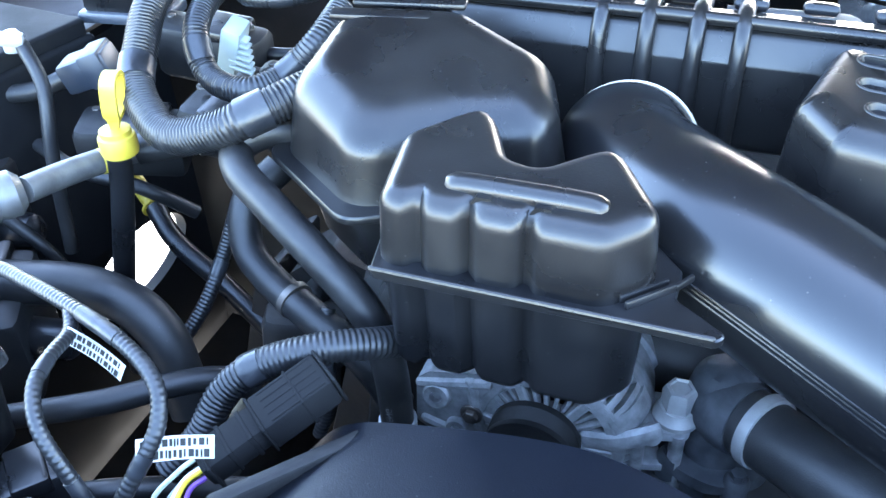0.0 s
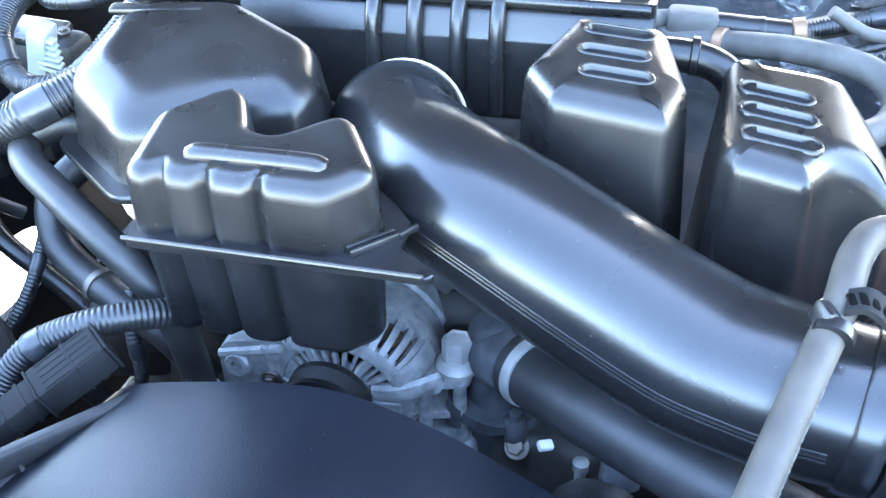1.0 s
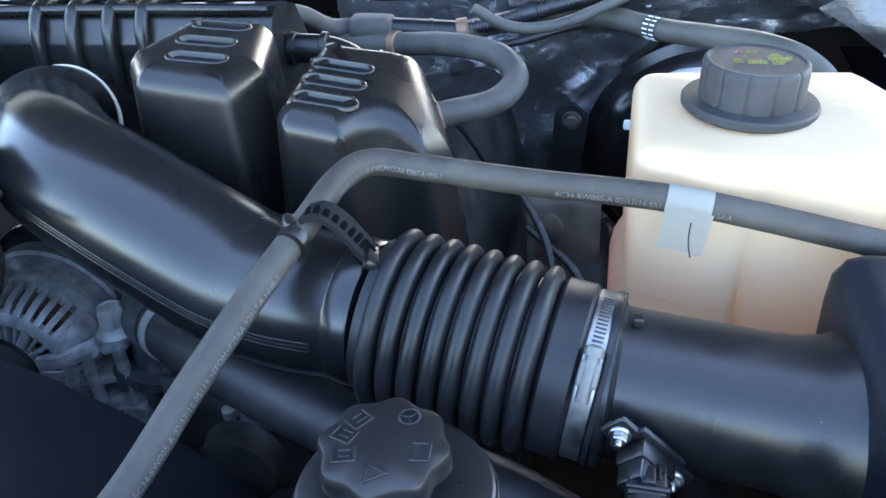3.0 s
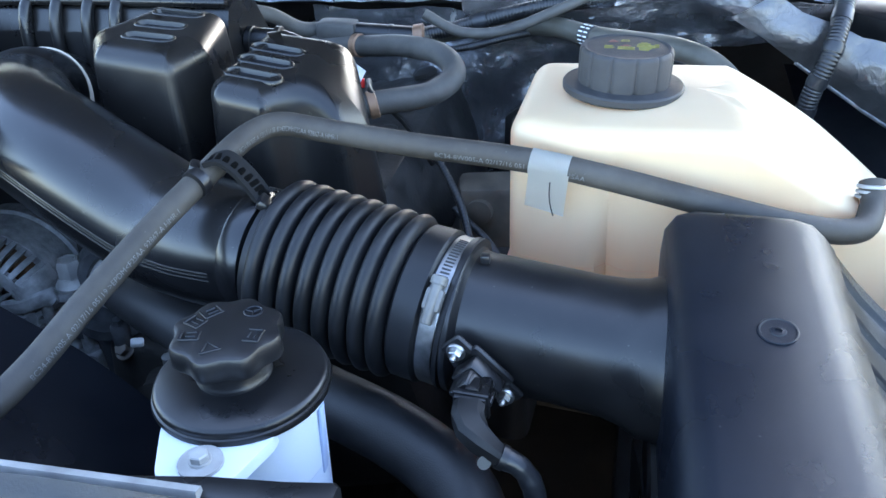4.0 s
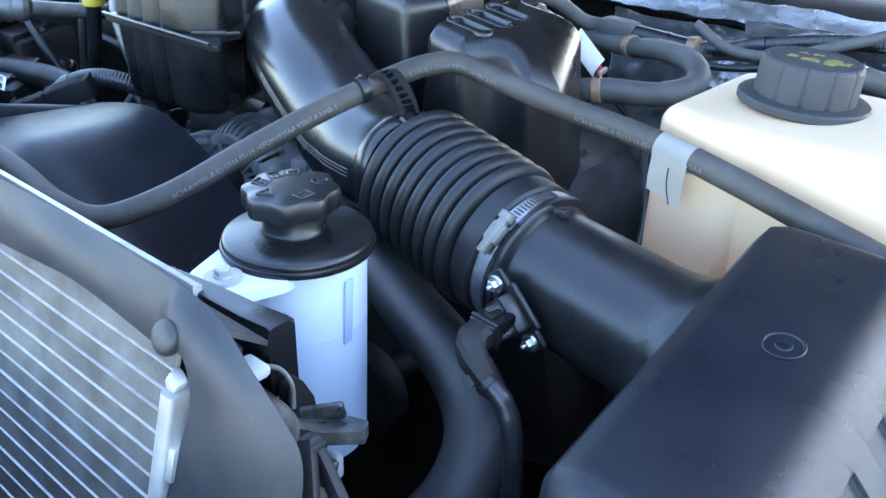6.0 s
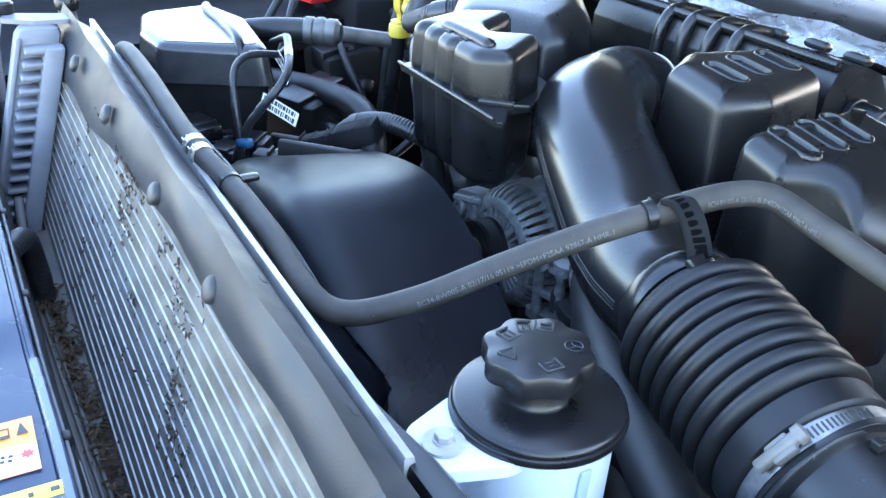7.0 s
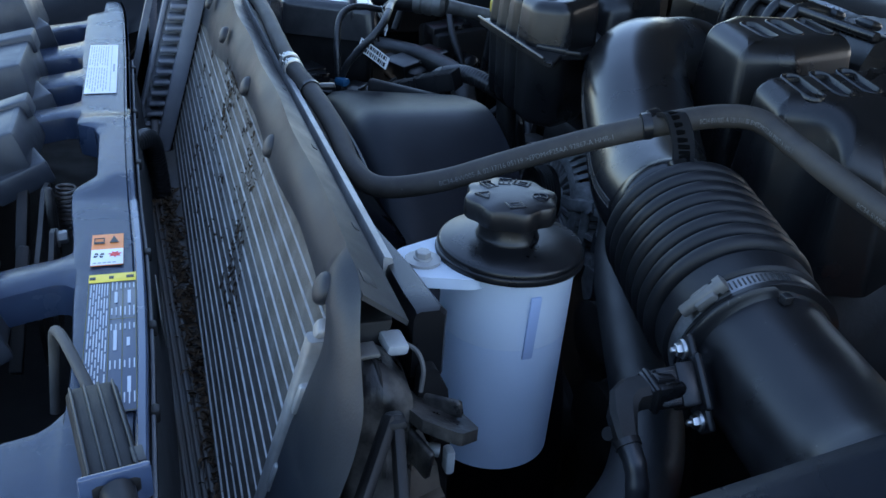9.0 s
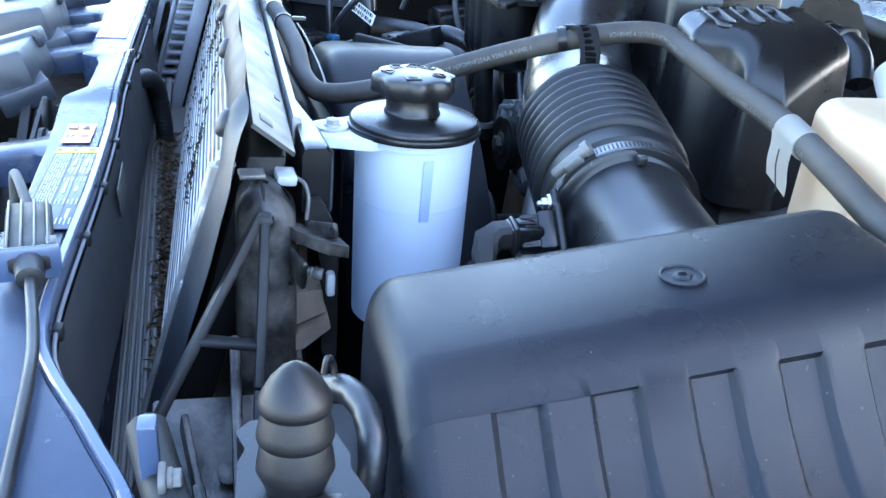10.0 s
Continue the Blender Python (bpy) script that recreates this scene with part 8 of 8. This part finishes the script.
sweep(bm, curve_points([(0.489, 0.246, 1.118), (0.491, 0.245, 1.122), (0.496, 0.243, 1.127), (0.501, 0.241, 1.128)], 4), lambda u: 0.0042 * (1 - 0.6 * (2 * u - 1) ** 2), 10)
part("clip", bm, surface("pale_mint_plastic", (0.30, 0.34, 0.28), (0.36, 0.40, 0.33), 0.5), ml, "pale mint plastic clip")
bm = bmesh.new()
sheet(bm, lambda u, v: Vector((0.525 + 0.012 * math.sin(3 * v), 0.18 + 0.10 * u, 1.20 - 0.16 * v)), 8, 8, 0.004)
single("side_plate", bm, satin_black, "dark plastic side plate beside the air cleaner", "plate")

# ---- things on the support panel ----


def sticker(name, x0, x1, y0, y1, z, mat_, label, kind="label"):
    t = thing(name, label, kind, ((x0 + x1) / 2, (y0 + y1) / 2, z))
    part("paper", boxed((x1 - x0, y1 - y0, 0.0005), pose((x0 + x1) / 2, (y0 + y1) / 2, z + 0.0004), 0.0002), mat_, t)
    return t


def print_line(t, x, y, w, h, z, mat_):
    part("print_bar", boxed((w, h, 0.0002), pose(x, y, z + 0.0008), 0.00005), mat_, t)


ZP = 1.2012
pl1 = sticker("paper_label", -0.492, -0.268, -0.0715, -0.0360, ZP - 0.0058, paper_white, "white paper label with fine grey print")
rl = random.Random(8)
for block_x in (-0.486, -0.378):
    for k in range(8):
        x, y = block_x + rl.uniform(0, 0.004), -0.0690 + 0.0030 * k
        while x < block_x + 0.088:
            w = rl.uniform(0.007, 0.018)
            print_line(pl1, x + w / 2, y, w, 0.0009, ZP - 0.0058, ink_grey)
            x += w + rl.uniform(0.002, 0.006)
print_line(pl1, -0.380, -0.0435, 0.212, 0.0006, ZP - 0.0058, ink_grey)
print_line(pl1, -0.375, -0.0400, 0.034, 0.0020, ZP - 0.0058, ink_grey)
pl2 = sticker("warning_label", 0.117, 0.1695, -0.0505, -0.0275, ZP - 0.0010, ink_orange, "orange and white warning label with symbols")
part("white_half", boxed((0.0255, 0.0226, 0.0003), pose(0.1566, -0.0390, ZP - 0.0001), 0.0001), paper_white, pl2)


def symbol(pts, mat_):
    bm_ = bmesh.new()
    prism(bm_, pts, "z", ZP + 0.0001, ZP + 0.0004)
    part("symbol", bm_, mat_, pl2)


symbol([(0.1215, -0.0345), (0.1335, -0.0375), (0.1335, -0.0310)], ink_black)
symbol([(0.1245, -0.0488), (0.1345, -0.0488), (0.1345, -0.0480), (0.1245, -0.0480)], ink_black)
symbol([(0.1245, -0.0420), (0.1345, -0.0420), (0.1345, -0.0412), (0.1245, -0.0412)], ink_black)
symbol([(0.1245, -0.0480), (0.1255, -0.0480), (0.1255, -0.0420), (0.1245, -0.0420)], ink_black)
symbol([(0.1315, -0.0480), (0.1345, -0.0480), (0.1345, -0.0420), (0.1315, -0.0420)], ink_black)
for k in range(4):
    a_ = math.pi * (0.5 * k + 0.2)
    symbol([(0.1540 + r_ * math.cos(a_ + d_), -0.0448 + r_ * math.sin(a_ + d_)) for r_, d_ in ((0.0008, 0.0), (0.0036, -0.42), (0.0046, 0.0), (0.0036, 0.42))], ink_black)
star = []
for k in range(14):
    a_, r_ = 2 * math.pi * k / 14, 0.0050 if k % 2 == 0 else 0.0026
    star.append((0.1535 + r_ * math.cos(a_), -0.0334 + r_ * math.sin(a_)))
symbol(star, ink_red)
for k in range(5):
    print_line(pl2, 0.1665, -0.0475 + 0.0034 * k, 0.0012, 0.0024, ZP - 0.0005, ink_grey)
label_print = surface("pale_blue_print", (0.42, 0.46, 0.52), (0.50, 0.54, 0.60), 0.5, 0.6, bump=0)
pl3 = sticker("emission_label", 0.182, 0.348, -0.0500, -0.0185, ZP - 0.0010, surface("dark_blue_label", (0.050, 0.066, 0.105), (0.058, 0.075, 0.115), 0.4), "dark printed label with a yellow head strip and pale bars")
ZQ = ZP - 0.0009
part("head_strip", boxed((0.012, 0.0315, 0.0003), pose(0.188, -0.03425, ZQ + 0.0009), 0.0001), ink_yellow, pl3)
for y, w in ((-0.0475, 0.004), (-0.0350, 0.003), (-0.0225, 0.005)):
    print_line(pl3, 0.188, y, 0.004, w, ZQ + 0.0004, ink_black)
for y in (-0.0497, -0.0355, -0.0272, -0.0188):
    print_line(pl3, 0.271, y, 0.152, 0.0004, ZQ + 0.0001, faded_yellow)
for x in (0.246, 0.3477):
    print_line(pl3, x, -0.0272, 0.0004, 0.0165, ZQ + 0.0001, faded_yellow)
for k in range(7):
    x = 0.1965
    while x < 0.325 - 0.012 * (k % 3):
        w = rl.uniform(0.006, 0.022)
        print_line(pl3, x + w / 2, -0.0480 + 0.0018 * k, w, 0.0008, ZQ + 0.0001, label_print)
        x += w + rl.uniform(0.002, 0.004)
for x, y, w in ((0.217, -0.0315, 0.015), (0.272, -0.0315, 0.024), (0.217, -0.0230, 0.018), (0.275, -0.0235, 0.010), (0.322, -0.0230, 0.016)):
    print_line(pl3, x, y, w, 0.0021, ZQ + 0.0001, label_print)
for k in range(6):
    y = -0.0340 + 0.0028 * k
    for x in (0.201, 0.236, 0.256, 0.300, 0.335):
        print_line(pl3, x, y, rl.uniform(0.006, 0.013), 0.0008, ZQ + 0.0001, label_print)

cn = thing("cable_connector", "ribbed grey plastic cable connector lying on the support panel", "connector", (0.375, -0.038, 1.205))
K0, K1 = Vector((0.352, -0.0370, 1.212)), Vector((0.436, -0.0225, 1.213))
mk = along(K0, K1) @ Matrix.Rotation(0, 4, "Z")
kl = (K1 - K0).length
t_ = (K1 - K0).normalized()
up_ = Vector((0, 0, 1))
up_ = (up_ - t_ * up_.dot(t_)).normalized()
mk = Matrix((t_, up_.cross(t_), up_)).transposed().to_4x4()
mk.translation = (K0 + K1) / 2
bm = bmesh.new()
block(bm, (kl, 0.027, 0.015), mk, 0.004)
part("shell", bm, matt_black, cn)
for k in range(4):
    part("ridge", boxed((kl * 0.9, 0.0016, 0.004), mk @ pose(0, -0.011 + 0.0073 * k, 0.0082), 0.0006), satin_black, cn)
part("end_rim", boxed((0.004, 0.034, 0.021), mk @ pose(kl * 0.47, 0, 0), 0.002), support_black, cn)
part("window", boxed((0.012, 0.006, 0.001), mk @ pose(kl * 0.36, 0.0125, 0.0093), 0.0003), ink_black, cn)
part("front_lead", tube([K0, (0.335, -0.0425, 1.214), (0.308, -0.0510, 1.216), (0.284, -0.0585, 1.213), (0.270, -0.063, 1.203), (0.264, -0.066, 1.180), (0.265, -0.07, 1.14)], 0.0034, 12, 8), dusty_rubber, cn)
part("lead", tube([K1, (0.462, -0.0175, 1.211), (0.505, -0.0095, 1.208), (0.545, -0.0045, 1.207), (0.64, 0.0, 1.200), (0.75, 0.004, 1.19)], 0.0032, 12, 8), rubber, cn)
bm = bmesh.new()
lathe(bm, [(0.0055, 0), (0.0085, 0.001), (0.0075, 0.016), (0.0055, 0.017)], 16, along(K1, (0.462, -0.0175, 1.211)))
part("strain_relief", bm, rubber, cn)

for t_, dx, dy in ((pl1, 0.000, 0.0030), (pl2, 0.0065, 0.0052), (pl3, 0.0090, 0.0048)):
    t_.location += Vector((dx, dy, 0))

# rounded bead along the rear edge of the panel, and the strips in the gap before the radiator
bm = bmesh.new()
rings = []
for k in range(65):
    x = 0.06 + 0.60 * k / 64
    y, z = rear_edge(x) - 0.0024, between(TOP, x)
    rings.append([Vector((x, y + dy, z + dz)) for dy, dz in ((-0.0032, -0.004), (-0.0032, 0.0016), (-0.0020, 0.0030), (0.0020, 0.0030), (0.0032, 0.0016), (0.0032, -0.010))])
skin(bm, rings)
part("lip", bm, support_black, sup)
sl = thing("sealing_strip", "ribbed dark rubber sealing strips in the gap before the radiator", "sealing strip", (0.1, -0.02, 1.05))
bm = bmesh.new()
sheet(bm, lambda u, v: Vector((-0.45 + 0.98 * u, rear_edge(-0.45 + 0.98 * u) + 0.0045 + 0.0085 * v + 0.0006 * math.sin(44 * v), between(TOP, -0.45 + 0.98 * u) - 0.014 - 0.095 * v)), 98, 14, 0.002)
flap_ = part("edge_flap", bm, strip_rubber, sl)
bm = bmesh.new()
sweep(bm, [Vector((x, rear_edge(x) + 0.0030, between(TOP, x) - 0.0095)) for x in [-0.45 + 0.98 * k / 70 for k in range(71)]], 0.0013, 8)
part("bead", bm, strip_rubber, sl)
for x in (-0.410, -0.226, -0.043, 0.139, 0.250, 0.345, 0.470):
    part("clip", boxed((0.009, 0.0055, 0.009), pose(x, rear_edge(x) + 0.0040, between(TOP, x) - 0.0110), 0.0015), matt_black, sl)
part("sticker", boxed((0.070, 0.0010, 0.024), pose(0.180, rear_edge(0.180) + 0.0095, between(TOP, 0.180) - 0.038, 5, 0, 2), 0.0003), dull_alu, flap_, "small grey sticker")
channel = lambda x: -0.0087 + 0.040 * x
for k in range(5):
    bm = bmesh.new()
    rings = []
    for x in (-0.45, 0.53):
        y = channel(x) + 0.0020 + 0.0056 * k
        rings.append([Vector((x, y + dy, 1.054 + dz)) for dy, dz in ((-0.0022, -0.004), (-0.0019, 0.0030), (-0.0010, 0.0040), (0.0010, 0.0040), (0.0019, 0.0030), (0.0022, -0.004))])
    skin(bm, rings)
    part("rib", bm, channel_grey, sl)
bm = bmesh.new()
rings = [[Vector((x, channel(x) + dy, z)) for dy, z in ((-0.002, 1.044), (-0.002, 1.0535), (0.070, 1.0535), (0.070, 1.044))] for x in (-0.45, 0.53)]
skin(bm, rings)
part("base", bm, channel_grey, sl)
part("hose", loom([(-0.165, -0.040, 1.150), (-0.190, -0.018, 1.160), (-0.235, -0.002, 1.150), (-0.268, 0.004, 1.118), (-0.280, 0.008, 1.06), (-0.282, 0.006, 0.98)], 0.0120, 0.006), loom_black, sl, "corrugated black drain hose")
bm = bmesh.new()
beam(bm, (-0.66, 0.02, 1.26), (-0.40, 0.00, 1.02), 0.012, 0.016)
single("diagonal_brace", bm, satin_black, "black diagonal brace beside the ribbed tank", "brace")

# latch and grille parts in the open bays
lt = thing("hood_latch", "dark steel hood latch with a coil spring in the panel bay", "hood latch", (0.04, -0.10, 1.1))
bm = bmesh.new()
prism(bm, [(p.x, p.y) for p in fillet([(-0.075, 1.168), (-0.035, 1.176), (0.030, 1.160), (0.085, 1.150), (0.100, 1.120), (0.090, 1.060), (-0.040, 1.060), (-0.080, 1.110)], 0.010, 4)], "y", -0.098, -0.094)
prism(bm, [(p.x, p.y) for p in fillet([(0.040, 1.172), (0.060, 1.176), (0.110, 1.158), (0.112, 1.105), (0.070, 1.100), (0.044, 1.130)], 0.008, 4)], "y", -0.084, -0.080)
part("plate", bm, engine_dark, lt)
bm = bmesh.new()
sweep(bm, [Vector((-0.083 + 0.0088 * math.cos(2 * math.pi * k / 14), -0.0815 + 0.0088 * math.sin(2 * math.pi * k / 14), 1.108 + 0.0046 * k / 14)) for k in range(14 * 11)], 0.0016, 6)
part("spring", bm, dark_steel, lt, "grey steel coil spring")
bm = bmesh.new()
sweep(bm, curve_points([(-0.012, -0.088, 1.12), (-0.016, -0.088, 1.165), (-0.008, -0.088, 1.186), (0.001, -0.088, 1.170), (-0.003, -0.088, 1.145)], 6), 0.0034, 10)
part("hook", bm, engine_dark, lt)
bm = bmesh.new()
hexbolt(bm, along((0.042, -0.081, 1.162), (0.040, -0.02, 1.168)), 0.0058, 0.009)
part("bolt", bm, white_metal, lt, "pale zinc bolt")
bm = bmesh.new()
beam(bm, (0.062, -0.105, 1.165), (0.130, -0.115, 1.085), 0.010, 0.014)
part("lever", bm, matt_black, lt)
bm = bmesh.new()
beam(bm, (-0.090, -0.118, 1.170), (-0.020, -0.120, 1.120), 0.010, 0.018)
part("lever", bm, matt_black, lt)
for x, y, z, sx, sy, sz, rx in ((-0.36, -0.17, 1.19, 0.16, 0.09, 0.06, 12), (-0.13, -0.15, 1.185, 0.12, 0.08, 0.05, 18), (0.10, -0.15, 1.175, 0.06, 0.05, 0.05, 10), (0.20, -0.125, 1.18, 0.05, 0.035, 0.05, 20), (0.30, -0.15, 1.13, 0.12, 0.07, 0.05, 10), (-0.60, -0.19, 1.21, 0.14, 0.10, 0.07, 15)):
    bm = bmesh.new()
    block(bm, (sx, sy, sz), pose(x, y, z, rx, 0, 0), 0.004)
    block(bm, (sx * 0.5, sy * 0.7, sz * 0.5), pose(x + sx * 0.3, y + sy * 0.3, z - sz * 0.3, rx, 0, 20), 0.003)
    block(bm, (sx * 0.25, sy * 0.8, sz * 0.4), pose(x - sx * 0.3, y + sy * 0.1, z + sz * 0.45, rx, 0, 0), 0.003)
    single("grille_mount", bm, grille_grey, "dark blue-grey plastic grille mount in front of the panel", "grille mount", group="grille mounts")
bm = bmesh.new()
sheet(bm, lambda u, v: Vector((-0.80 + 1.6 * u, -0.32 + 0.30 * v, 1.02 + 0.02 * math.sin(9 * u))), 16, 4, 0.006)
single("grille_floor", bm, matt_black, "dark inner grille floor below the panel arms", "grille")

# ---- dry leaves and debris ----
rng = random.Random(5)


def scatter(count, place, size, bend):
    """Small curled flakes, each its own island."""
    bm_ = bmesh.new()
    for _ in range(count):
        p, nrm = place()
        s = size * rng.uniform(0.5, 1.5)
        q = Vector(nrm).to_track_quat("Z", "Y").to_matrix() @ Matrix.Rotation(rng.uniform(0, 6.3), 3, "Z") @ Matrix.Rotation(rng.uniform(-bend, bend), 3, "X")
        w = s * rng.uniform(0.18, 0.5)
        pts_ = [(-s, 0, 0), (-s * 0.3, -w, s * 0.2), (s * 0.4, -w * 0.8, s * 0.15), (s, 0, -s * 0.1), (s * 0.4, w * 0.8, s * 0.2), (-s * 0.3, w, s * 0.1)]
        v_ = [bm_.verts.new(Vector(p) + q @ Vector(a)) for a in pts_]
        bm_.faces.new(v_[:4])
        bm_.faces.new((v_[0], v_[3], v_[4], v_[5]))
    return bm_


CLUMPS = [(-0.09, 1.24, 0.03), (-0.16, 1.14, 0.05), (0.0, 1.12, 0.05), (0.12, 1.20, 0.025), (0.14, 1.17, 0.02), (-0.22, 1.16, 0.06), (-0.05, 1.06, 0.09), (0.08, 1.24, 0.015), (-0.30, 1.20, 0.06), (0.05, 1.15, 0.09)]


KNOTS = []
for _ in range(95):
    x, z, s = CLUMPS[min(int(abs(rng.gauss(0, 4))), 9)]
    KNOTS.append((x + rng.gauss(0, s), z + rng.gauss(0, s), rng.choice((0.002, 0.003, 0.003, 0.006))))


def on_core():
    x, z, s = rng.choice(KNOTS) if rng.random() < 0.78 else rng.choice(CLUMPS)
    x, z = x + rng.gauss(0, s), min(1.262, z + rng.gauss(0, s * 1.5))
    x = min(0.36, max(-0.41, x))
    return (x, lean(z, -0.0025), z), (rng.uniform(-0.5, 0.5), -1, rng.uniform(-0.3, 0.5))


def litter():
    x = rng.uniform(-0.30, 0.46)
    return x, channel(x) + 0.032 + rng.gauss(0, 0.006), 1.055 + abs(rng.gauss(0, 0.004))


tagged(single("core_debris", scatter(620, on_core, 0.0022, 1.2), bug_black, "dark insect and leaf debris stuck on the radiator core", "debris"), kind="stuff")
tagged(single("core_flakes", scatter(200, on_core, 0.0024, 1.2), leaf_brown, "brown dry leaf flakes stuck on the radiator core", "debris"), kind="stuff")
tagged(single("leaf_litter", scatter(1300, lambda: (litter(), (rng.uniform(-0.6, 0.6), rng.uniform(-0.6, 0.6), 1)), 0.0042, 0.8), leaf_brown, "dry brown leaf litter in the gap before the radiator", "leaf litter"), kind="stuff")

# ---- under the engine ----
# added sheet that keeps light from the ground out of the bay
bm = bmesh.new()
sheet(bm, lambda u, v: Vector((-0.845 + 1.69 * u, -0.30 + 1.38 * v, 0.50 + 0.03 * math.sin(7 * u) * math.sin(5 * v))), 14, 12, 0.006)
single("undertray", bm, matt_black, "dark sheet added to close the bottom of the bay against ground light", "undertray", "structure")
